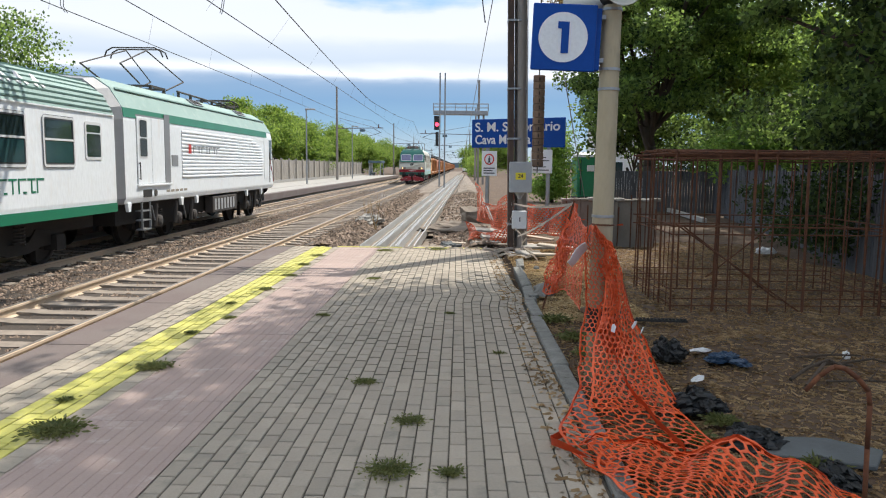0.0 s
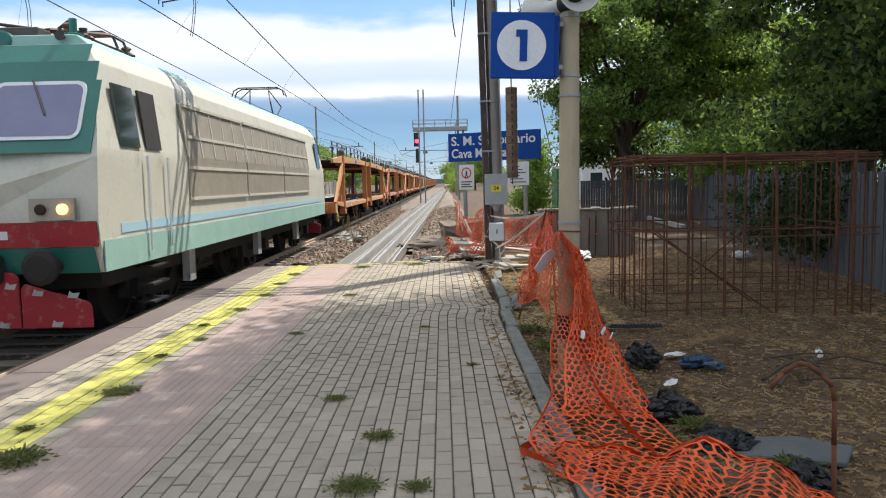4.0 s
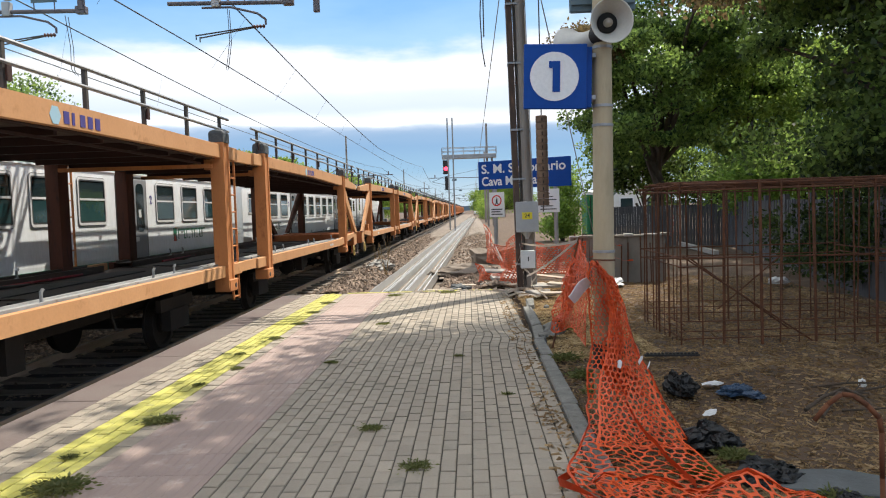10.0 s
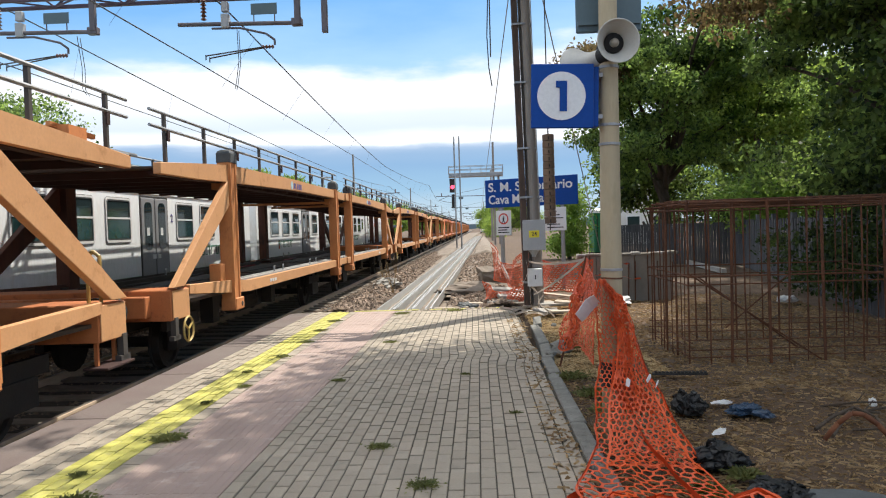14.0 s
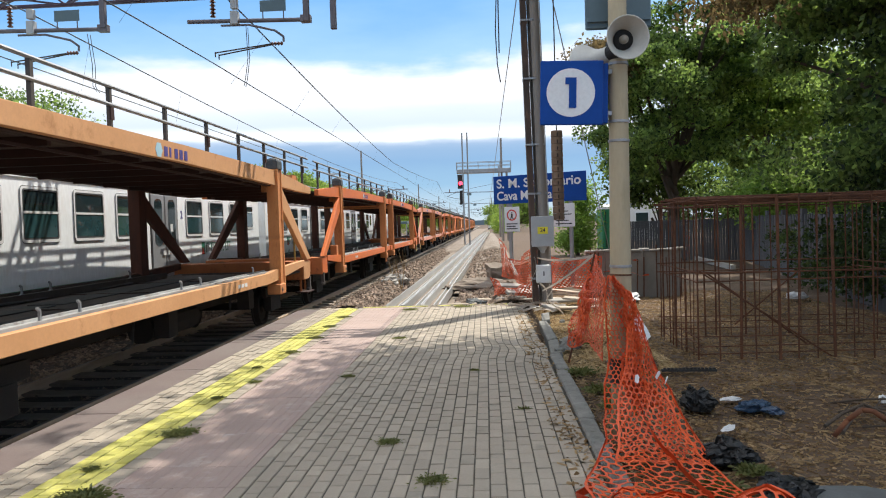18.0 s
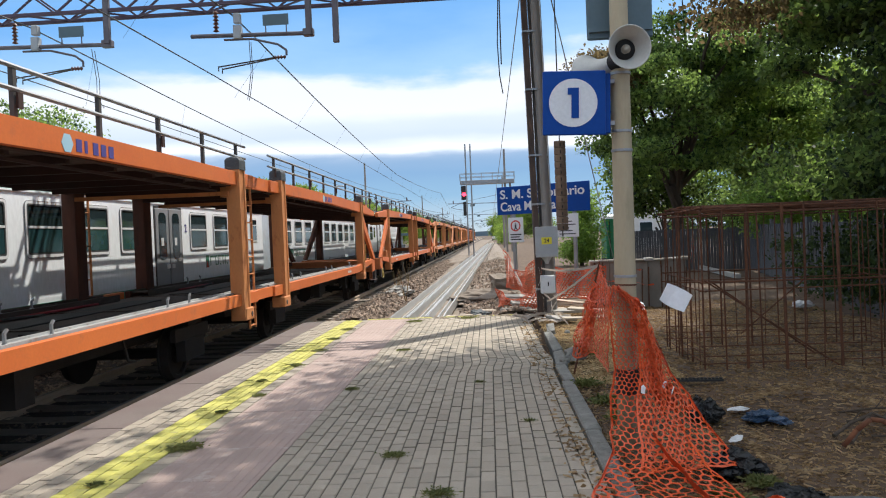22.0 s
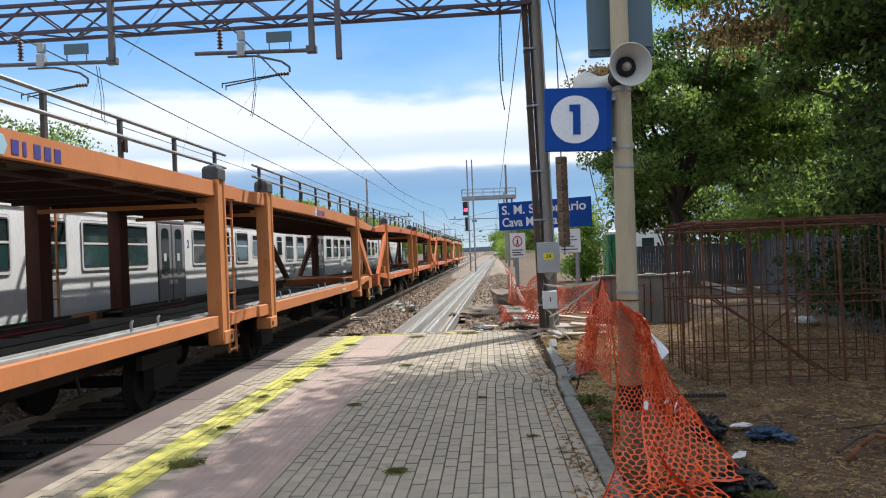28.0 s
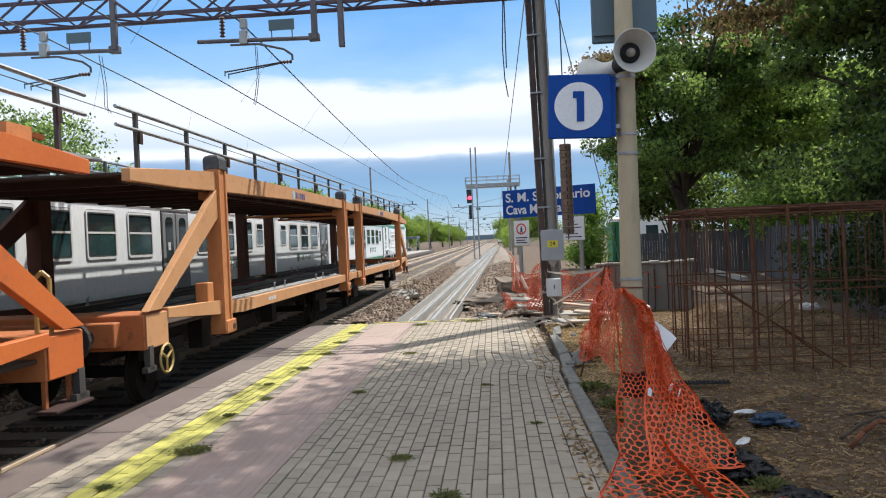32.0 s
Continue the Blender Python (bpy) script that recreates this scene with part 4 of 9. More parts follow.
        for k in range(13):
            bx(bm, -1.18, 1.30, -2.2 + k * 0.95, -2.13 + k * 0.95, 2.77 + 0.09 * min(k / 7, 1), 2.862 + 0.095 * min(k / 7, 1))
        tagged(part("deck_ribs", bm, M["rusty"], w), kind="stuff")
        bm = B()
        yz(bm, [(0.35, 2.83), (8.8, 2.86), (8.8, 2.83), (0.35, 2.80)], 1.18, 1.21)
        part("cross_stay", bm, M["rusty"], w, "rusty stay under the deck")
        # headstock with its end-face shade in the colour, buffers, coupling
        bm = B()
        bx(bm, -1.44, 1.47, -2.32, -1.72, 0.86, 1.27)
        bx(bm, -1.20, 1.20, -2.5, -2.32, 0.92, 1.2)
        head = part("headstock", bm, M["rustshade"], w, "rust-stained box headstock, end-face shade painted deep orange", 0.012)
        quick("cheek_plate", lambda bm: bx(bm, 1.472, 1.484, -2.30, -1.74, 0.87, 1.26), M["pale"], head, "painted cheek plate", 0.006)
        for s in (-1, 1):
            bm = B()
            lathe(bm, (s * 0.87, Y(-2.45), 1.04), (0, -1 if half == 0 else 1, 0), [(0, 0.10), (0.3, 0.09), (0.3, 0.22), (0.36, 0.22), (0.38, 0.16)], 16)
            part("buffer", bm, M["under"], head)
        bm = B()
        for zz, rr in ((0.98, 0.05),):
            tube(bm, (0, Y(-2.4), zz), (0, Y(-2.98), zz), rr, 8)
        part("coupling", bm, M["under"], head)
        if half == 1:
            bm = B()
            for xx in (1.22, 1.36):
                tube(bm, (xx, Y(-2.0), 1.25), (xx, Y(-2.0), 1.78), 0.022, 8)
            tube(bm, (1.22, Y(-2.0), 1.78), (1.29, Y(-2.0), 1.84), 0.022, 8)
            tube(bm, (1.29, Y(-2.0), 1.84), (1.36, Y(-2.0), 1.78), 0.022, 8)
            part("grab_handle", bm, M["brakeyellow"], w, "yellow looped grab handle")
            step = quick("foot_step", lambda bm: bx(bm, 1.28, 1.56, -2.32, -1.70, 0.570, 0.60), M["rusty"], w, "worn wooden foot step", 0.006)
            for yk in (-2.22, -1.84):
                quick("step_hanger", lambda bm: bx(bm, 1.36, 1.40, yk, yk + 0.04, 0.602, 0.858), M["rustshade"], step)
            bm = B()
            box(bm, -1.25, 1.25, Y(-2.5) - 0.1, Y(-2.5) + 0.75, 3.0, 3.03)
            part("bridge_plate", bm, M["boxgrey"], w, "grey folding bridge plate")
            bm = B()
            box(bm, 1.0, 1.36, Y(-1.5), Y(-1.5) + 0.35, 2.98, 3.16)
            beam(bm, (1.2, Y(-1.4), 3.16), (1.3, Y(-2.1), 3.10), 0.05, 0.05)
            part("ratchet", bm, M["post"], w, "orange ratchet winch")
        else:
            bm = B()
            bx(bm, 1.28, 1.46, -0.40, -0.18, 1.24, 1.52)
            part("tool_box", bm, M["post"], w, "small orange box", 0.01)
            bm = B()
            hub = (1.50, Y(-1.85), 0.70)
            lathe(bm, hub, (1, 0, 0), [(-0.018, 0.17), (0, 0.188), (0.018, 0.17), (0.0, 0.152), (-0.018, 0.169)], 18, False)
            wheel = part("brake_wheel", bm, M["brakeyellow"], w, "yellow spoked brake wheel")
            for a in (0.5, 2.6, 4.7):
                bm = B()
                tube(bm, hub, (hub[0], hub[1] + 0.165 * math.cos(a), hub[2] + 0.165 * math.sin(a)), 0.015, 6)
                part("spoke", bm, M["brakeyellow"], wheel)
        # running gear
        for yk in (-0.9, 8.0):
            wheelset(w, Y(yk), 0.40)
        bm = B()
        bx(bm, -0.5, 0.5, -1.6, 9.7, 0.62, 1.03)
        for s in (-1, 1):
            for yk in (-0.9, 8.0):
                bx(bm, s * 1.0 - 0.07, s * 1.0 + 0.07, yk - 0.35, yk + 0.35, 0.32, 0.62)
                bx(bm, s * 1.0 - 0.04, s * 1.0 + 0.04, yk - 0.6, yk + 0.6, 0.62, 0.80)
            tube(bm, (s * 0.6, Y(2.5), 0.62), (s * 0.6, Y(4.2), 0.62), 0.2, 10)
        part("underframe", bm, M["under"], w, "black grimy underframe")
        for yk in (2.2, 5.6):
            bm = B()
            beam(bm, (1.20, Y(yk), 0.95), (1.22, Y(yk + 0.08), 0.66), 0.025, 0.025)
            beam(bm, (1.22, Y(yk + 0.08), 0.66), (1.20, Y(yk + 0.3), 0.62), 0.025, 0.025)
            part("brake_lever", bm, M["under"], w)
        # operator's mark in plain shapes
        y0 = 4.05 if half == 0 else 15.05
        bm = B()
        lathe(bm, (1.498, y0 + 0.1, 3.015), (1, 0, 0), [(0, 0.10), (0.006, 0.10)], 6)
        part("emblem", bm, M["logosky"], w, "round pale blue emblem")
        for k in range(5):
            bm = B()
            box(bm, 1.498, 1.505, y0 + 0.25 + k * 0.155, y0 + 0.25 + k * 0.155 + (0.05 if k == 1 else 0.10), 2.95, 3.075)
            part("mark_bar", bm, M["logoblue"], w)
        for k in range(3):
            bm = B()
            bx(bm, 1.499, 1.504, 2.2 + k * 0.16, 2.32 + k * 0.16, 1.05, 1.11)
            part("stencil_bar", bm, M["whitepaint"], w)
        # strut across under the upper deck, rubber mats and cables lying on the lower one
        quick("cross_strut", lambda bm: beam(bm, (1.36, Y(8.9), 2.80), (-1.1, Y(8.75), 2.80), 0.07, 0.06), M["post"], w, "orange strut under the deck")
        for xm in (-0.62, 0.34):
            for k in range(2):
                quick("deck_mat", lambda bm: bx(bm, xm, xm + 0.5, 0.3 + k * 4.7, 4.85 + k * 4.7, 1.071, 1.083 + 0.004 * (k % 2)), M["black"], deck, "black rubber mat", 0.004)
        bm = B()
        pts = [(-0.95 + 0.10 * math.sin(q * 1.3), Y(1.2 + q * 0.55), 1.10 + 0.012 * math.sin(q * 2.1)) for q in range(13)]
        for a, b in zip(pts, pts[1:]):
            tube(bm, a, b, 0.02, 5)
        part("loose_strap", bm, M["darksteel"], w, "dark strap lying along the deck")
    # articulation between the halves, with a ladder
    for s in (1, -1):
        for z0, z1, nm in ((1.0, 1.17, "link_beam"), (2.93, 3.14, "link_beam")):
            bm = B()
            x0, x1 = sorted((s * 1.38, s * 1.46))
            box(bm, x0, x1, 9.78, SPAN - 9.78, z0, z1)
            part(nm, bm, M["pale"], w)
        bm = B()
        for yy2 in (9.42, 9.72):
            beam(bm, (s * 1.44, yy2, 0.55), (s * 1.44, yy2, 3.1), 0.035, 0.02, (0, 1, 0))
        for k in range(9):
            tube(bm, (s * 1.44, 9.42, 0.6 + k * 0.29), (s * 1.44, 9.72, 0.6 + k * 0.29), 0.014, 6)
        part("ladder", bm, M["post"], w, "narrow orange ladder")
    bm = B()
    box(bm, -0.3, 0.3, 9.6, SPAN - 9.6, 0.75, 1.0)
    part("articulation", bm, M["under"], w)
    bm = B()
    box(bm, -1.26, 1.35, 9.7, SPAN - 9.7, 1.04, 1.06)
    part("bridge_deck", bm, M["deck"], w)
    bm = B()
    box(bm, -1.26, 1.35, 9.7, SPAN - 9.7, 2.965, 2.99)
    part("bridge_deck", bm, M["deck"], w)
    return w


def pantograph(parent, y, z, up=True, reach=0.0, rise=0.95, root=0.2):
    bm = B()
    for s in (-1, 1):
        beam(bm, (s * 0.55, y - 0.5, z + 0.12), (s * 0.55, y + 0.5, z + 0.12), 0.06, 0.06)
        for e in (-0.45, 0.45):
            tube(bm, (s * 0.55, y + e, z), (s * 0.55, y + e, z + 0.12), 0.05, 8)
    for e in (-0.5, 0.5):
        beam(bm, (-0.55, y + e, z + 0.12), (0.55, y + e, z + 0.12), 0.06, 0.06)
    frame_part = part("pantograph", bm, M["darksteel"], parent, "dark steel pantograph")
    top = z + (rise if up else 0.28)
    reach = reach or (0.75 if up else 1.15)
    for s in (-1, 1):
        for e in (-1, 1):
            knee = (s * 0.5, y + e * reach, z + (0.5 if up else 0.2))
            bm = B()
            tube(bm, (s * 0.45, y + e * root, z + 0.14), knee, 0.022, 6)
            part("lower_arm", bm, M["darksteel"], frame_part)
            bm = B()
            tube(bm, knee, (s * 0.28, y, top), 0.018, 6)
            part("upper_arm", bm, M["darksteel"], frame_part)
    for e in (-0.17, 0.17):
        bm = B()
        pts = [(-0.80, top - 0.20), (-0.74, top - 0.04), (-0.58, top + 0.05), (0.58, top + 0.05), (0.74, top - 0.04), (0.80, top - 0.20)]
        for a, b in zip(pts, pts[1:]):
            tube(bm, (a[0], y + e, a[1]), (b[0], y + e, b[1]), 0.02, 6)
        part("contact_strip", bm, M["darksteel"], frame_part)
    return frame_part


# -- electric freight locomotive with flat sloping ends --
def freight_loco():
    L = 16.9
    lo = thing("freight_locomotive", "cream and green electric locomotive with red bumper, hauling the freight", "locomotive")
    prof = [(0.95, 0.16), (1.3, 0.02), (1.55, 0.0), (2.35, 0.06), (2.45, 0.10), (3.55, 0.62), (3.80, 0.80)]

    def slope(z):
        return float(np.interp(z, [p[0] for p in prof], [p[1] for p in prof]))

    def half_width(z):
        return float(np.interp(z, [0.95, 1.3, 2.4, 3.45, 3.80], [1.44, 1.48, 1.48, 1.36, 1.12]))

    def ring(zs, end):
        left = [(-half_width(z), slope(z) if end == 0 else L - slope(z), z) for z in zs]
        return left + [(-p[0], p[1], p[2]) for p in left[::-1]]
    zs = [p[0] for p in prof]
    bm = B()
    loft(bm, [ring(zs, 0), ring(zs, 1)])
    part("body", bm, M["lococream"], lo, "grubby cream body shell", 0.015)

    def front(bm, x0, x1, z0, z1, off, end=0, t=0.02):
        """A panel lying on the sloping end."""
        def p(x, z, o):
            y = slope(z) - o
            return (x, y if end == 0 else L - y, z)
        loft(bm, [[p(x0, z0, o), p(x1, z0, o), p(x1, z1, o), p(x0, z1, o)] for o in (off, off - t)])

    def front_round(bm, x0, x1, z0, z1, r, off, end, t):
        """A round-cornered pane lying on the sloping end."""
        outline = rounded(x0, x1, z0, z1, r)
        loft(bm, [[(x, slope(z) - o if end == 0 else L - slope(z) + o, z) for x, z in outline] for o in (off, off - t)])
    for end in (0, 1):
        bm = B()
        front(bm, -1.40, 1.40, 2.40, 3.30, 0.012, end)
        front(bm, -1.33, 1.33, 3.30, 3.55, 0.012, end)
        front(bm, -1.18, 1.18, 3.55, 3.79, 0.014, end)
        part("cab_front", bm, M["locogreen"], lo, "dark green cab front")
        bm = B()
        front(bm, -1.46, 1.46, 1.28, 1.58, 0.03, end)
        part("bumper_band", bm, M["locored"], lo, "faded red band")
        for s in (-1, 1):
            bm = B()
            a, b = sorted((s * 0.11, s * 1.25))
            front_round(bm, a, b, 2.56, 3.29, 0.12, 0.03, end, 0.03)
            wf = part("window_frame", bm, M["frame"], lo)
            bm = B()
            front_round(bm, a + 0.045, b - 0.045, 2.605, 3.245, 0.09, 0.036, end, 0.012)
            part("windscreen", bm, M["windscreen"], wf, "windscreen with its bluish reflection painted in")
            bm = B()
            beam(bm, ((a + b) / 2 - 0.1, slope(3.3) - 0.05 if end == 0 else L - slope(3.3) + 0.05, 3.3), ((a + b) / 2 + 0.12, slope(2.86) - 0.05 if end == 0 else L - slope(2.86) + 0.05, 2.86), 0.018, 0.018)
            part("wiper", bm, M["black"], wf, "black wiper arm")
            bm = B()
            a, b = sorted((s * 0.68, s * 1.22))
            front(bm, a, b, 1.60, 1.86, 0.05, end, 0.05)
            lf = part("lamp_box", bm, M["grille"], lo)
            for k, (xc, mt) in enumerate(((s * 1.09, M["lamp"]), (s * 0.83, M["rusty"]))):
                bm = B()
                y0 = slope(1.73) - 0.06
                lathe(bm, (xc, y0 if end == 0 else L - y0, 1.73), (0, -1 if end == 0 else 1, 0), [(0, 0.065), (0.03, 0.065), (0.035, 0.05)], 12)
                part("lamp", bm, mt if (end == 0 or k) else M["glass"], lf)
            bm = B()
            lathe(bm, (s * 0.87, 0.1 if end == 0 else L - 0.1, 1.06), (0, -1 if end == 0 else 1, 0), [(0, 0.12), (0.28, 0.11), (0.28, 0.21), (0.34, 0.21), (0.37, 0.15)], 16)
            part("buffer", bm, M["under"], lo)
        bm = B()
        front(bm, -1.4, 1.4, 0.95, 1.27, 0.035, end)
        part("buffer_beam", bm, M["locogreen"], lo, "dark green buffer beam")
        quick("coupler", lambda bm: box(bm, -0.30, 0.30, -0.10 if end == 0 else L - 0.06, 0.06 if end == 0 else L + 0.10, 0.86, 1.20), M["black"], lo, "black coupling gear", 0.03)
        for x0, x1, zl, zr in ((-1.30, -0.45, 0.62, 0.84), (-0.43, -0.07, 0.98, 1.0), (0.07, 0.46, 1.0, 0.98), (0.48, 1.32, 0.84, 0.62)):
            bm = B()
            yb = 0.02 if end == 0 else L - 0.06
            prism(bm, [(x0, 0.30), (x1, 0.30), (x1, zr - 0.06), (x1 - 0.05, zr), (x0 + 0.05, zl), (x0, zl - 0.06)], "y", yb, yb + 0.04)
            pl = part("plough_plate", bm, M["locored"], lo, "chipped red plough plate", 0.01)
            for q in range(3):
                bm = B()
                cx = x0 + (x1 - x0) * (0.25 + 0.25 * q)
                cz = 0.35 if q == 1 else 0.30 + (zl - 0.30) * (0.80 if q == 0 else 0.74)
                ya = yb - 0.006 if end == 0 else yb + 0.04
                prism(bm, [(cx - 0.07, cz - 0.03), (cx + 0.05, cz - 0.04), (cx + 0.08, cz + 0.03), (cx, cz + 0.02), (cx - 0.04, cz + 0.05)], "y", ya, ya + 0.006)
                part("bare_patch", bm, M["channel"], pl, "worn bare patch")
        bm = B()
        y0 = slope(2.0) - 0.012
        for dx in (-0.09, 0.07):
            prism(bm, [(dx - 0.14, 2.00), (dx - 0.06, 2.00), (dx + 0.01, 2.16), (dx + 0.11, 2.22), (dx + 0.13, 2.28), (dx - 0.03, 2.26), (dx - 0.09, 2.14)], "y", *(sorted((y0, y0 + 0.03)) if end == 0 else (L - y0 - 0.03, L - y0)))
        part("emblem", bm, M["ink"], lo, "dark operator's emblem in plain shapes")
        for k in range(6):
            bm = B()
            front(bm, -0.34 + k * 0.13, -0.25 + k * 0.13, 1.38, 1.48, 0.036, end, 0.01)
            part("number_bar", bm, M["whitepaint"], lo)
    for s in (1, -1):
        xs = s * 1.482
        bm = B()
        box(bm, *sorted((xs, xs + s * 0.012)), 0.10, L - 0.10, 0.96, 1.34)
        part("side_band", bm, M["locoaqua"], lo, "pale aqua band along the sill")
        bm = B()
        box(bm, *sorted((xs, xs + s * 0.008)), 0.6, L - 0.6, 1.40, 1.52)
        part("blue_line", bm, M["logosky"], lo)
        for k in range(3):
            y0 = 3.2 + k * 3.6
            bm = B()
            prism(bm, [(xs - s * 0.01, 1.75), (xs + s * 0.02, 1.75), (xs + s * 0.02, 2.45), (s * 1.40, 3.30), (s * 1.36, 3.30)], "y", y0, y0 + 3.5)
            g = part("grille_panel", bm, M["grille"], lo, "beige ventilation grille panel", 0.006)
            for r in range(4):
                bm = B()
                zr = 1.75 + r * 0.5
                xr = float(np.interp(zr, [2.4, 3.3], [1.50, 1.41]))
                box(bm, *sorted((s * xr, s * (xr + 0.02))), y0, y0 + 3.5, zr, zr + 0.05)
                part("grille_bar", bm, M["lococream"], g)
            for c in range(6):
                bm = B()
                for za, zb in ((1.75, 2.45), (2.45, 3.3)):
                    xa, xb = (1.505, 1.505) if za < 2 else (1.505, 1.40)
                    beam(bm, (s * xa, y0 + c * 0.7, za), (s * xb, y0 + c * 0.7, zb), 0.035, 0.02)
                part("grille_post", bm, M["lococream"], g)
        for y0, y1, nm, mt in ((0.75, 1.35, "side_window", "glass"), (1.55, 2.1, "cab_door_window", "black"), (L - 1.35, L - 0.75, "side_window", "glass")):
            bm = B()
            prism(bm, [(s * 1.475, 2.5), (s * 1.49, 2.5), (s * 1.405, 3.3), (s * 1.37, 3.3)], "y", y0, y1)
            part(nm, bm, M[mt], lo)
        bm = B()
        for y0 in (1.45, 2.2):
            tube(bm, (s * 1.53, y0, 1.1), (s * 1.53, y0, 2.4), 0.018, 6)
        part("handrail", bm, M["frame"], lo)
        bm = B()
        for k in range(3):
            box(bm, *sorted((s * 1.25, s * 1.5)), 1.5, 2.1, 0.35 + k * 0.25, 0.38 + k * 0.25)
        part("step", bm, M["under"], lo)
        for y0 in (3.9, 8.5, 13.0):
            bm = B()
            box(bm, *sorted((s * 1.2, s * 1.32)), y0 - 0.4, y0 - 0.1, 0.4, 0.95)
            part("sandbox", bm, M["channel"], lo)
    bm = B()
    prism(bm, [(-1.12, 3.79), (1.12, 3.79), (0.95, 3.93), (-0.95, 3.93)], "y", 0.85, L - 0.85)
    gear_roof = part("roof", bm, M["locoaqua"], lo, "pale aqua roof", 0.01)
    for k, (x, y, h) in enumerate(((-0.55, 1.5, 0.30), (0.55, 1.5, 0.30), (-0.2, 2.1, 0.26), (0.35, 2.5, 0.32), (-0.6, 2.9, 0.28), (0.6, 3.2, 0.28))):
        quick("roof_insulator", lambda bm: lathe(bm, (x, y, 3.92), (0, 0, 1), [(0, 0.07)] + [(h * q / 8, 0.085 if q % 2 else 0.05) for q in range(1, 8)] + [(h, 0.04)], 8), M["insul"], gear_roof, "brown ribbed insulator")
    quick("switch_gear", lambda bm: (tube(bm, (-0.55, 1.5, 4.24), (0.35, 2.5, 4.24), 0.025, 6), tube(bm, (0.55, 1.5, 4.24), (-0.6, 2.9, 4.22), 0.025, 6), box(bm, -0.3, 0.25, 1.25, 1.6, 3.92, 4.12)), M["darksteel"], gear_roof, "dark roof switch gear", 0.01)
    for x in (-0.8, 0.78):
        quick("horn", lambda bm: lathe(bm, (x, 0.95, 3.90), (0, -1, 0), [(0, 0.03), (0.12, 0.035), (0.18, 0.065)], 10), M["darksteel"], gear_roof)
    for k in range(9):
        bm = B()
        lathe(bm, (0.62 - 0.155 * k, 1.75 + 0.2 * (k % 3), 3.93), (0, 0, 1), [(0, 0.05), (0.06, 0.09), (0.10, 0.05), (0.16, 0.085), (0.20, 0.045), (0.26, 0.06)], 9)
        part("roof_insulator", bm, M["insul"] if k % 2 else M["darksteel"], lo)
    bm = B()
    lathe(bm, (0, 0.95, 3.86), (0, -1, 0.1), [(0, 0.13), (0.12, 0.13), (0.13, 0.10)], 14)
    part("top_lamp", bm, M["locogreen"], lo, "round green-rimmed top lamp")
    for k in range(7):
        bm = B()
        box(bm, -0.5, 0.5, 3.2 + k * 1.6, 4.3 + k * 1.6, 3.93, 4.06)
        part("roof_box", bm, M["darksteel"], lo)
    for x0, x1, y0, y1, z1 in ((-0.85, -0.35, 1.5, 2.1, 4.14), (0.3, 0.62, 1.6, 2.0, 4.10), (-0.2, 0.15, 2.0, 2.5, 4.22)):
        bm = B()
        prism(bm, rounded(x0, x1, 3.92, z1, 0.06), "y", y0, y1)
        part("roof_gear", bm, M["darksteel"], lo, "dark round-edged switchgear", 0.02)
    for k in range(3):
        bm = B()
        tube(bm, (-0.8 + 0.5 * k, 1.65, 4.16), (-0.25 + 0.5 * k, 2.3, 4.2), 0.03, 6)
        part("roof_conductor", bm, M["insul"], lo, "brown conductor bar")
    for s in (-0.75, 0.75):
        bm = B()
        lathe(bm, (s, 1.2, 3.9), (0, 0, 1), [(0, 0.12), (0.1, 0.12), (0.12, 0.05), (0.3, 0.05)], 10)
        part("roof_horn", bm, M["locogreen"], lo)
    pantograph(lo, 2.6, 3.95, False)
    pantograph(lo, L - 2.6, 3.95, True)
    for y0 in (2.9, 8.45, 14.0):
        bogie(lo, y0, 2.1, 0.58, False)
    bm = B()
    box(bm, -1.2, 1.2, 0.6, L - 0.6, 0.7, 0.96)
    part("underframe", bm, M["under"], lo)
    return lo


# -- passenger coach --
def rounded(y0, y1, z0, z1, r):
    pts = []
    for cy, cz, a0 in ((y1 - r, z0 + r, -90), (y1 - r, z1 - r, 0), (y0 + r, z1 - r, 90), (y0 + r, z0 + r, 180)):
        for k in range(4):
            a = radians(a0 + 30 * k)
            pts.append((cy + r * math.cos(a), cz + r * math.sin(a)))
    return pts


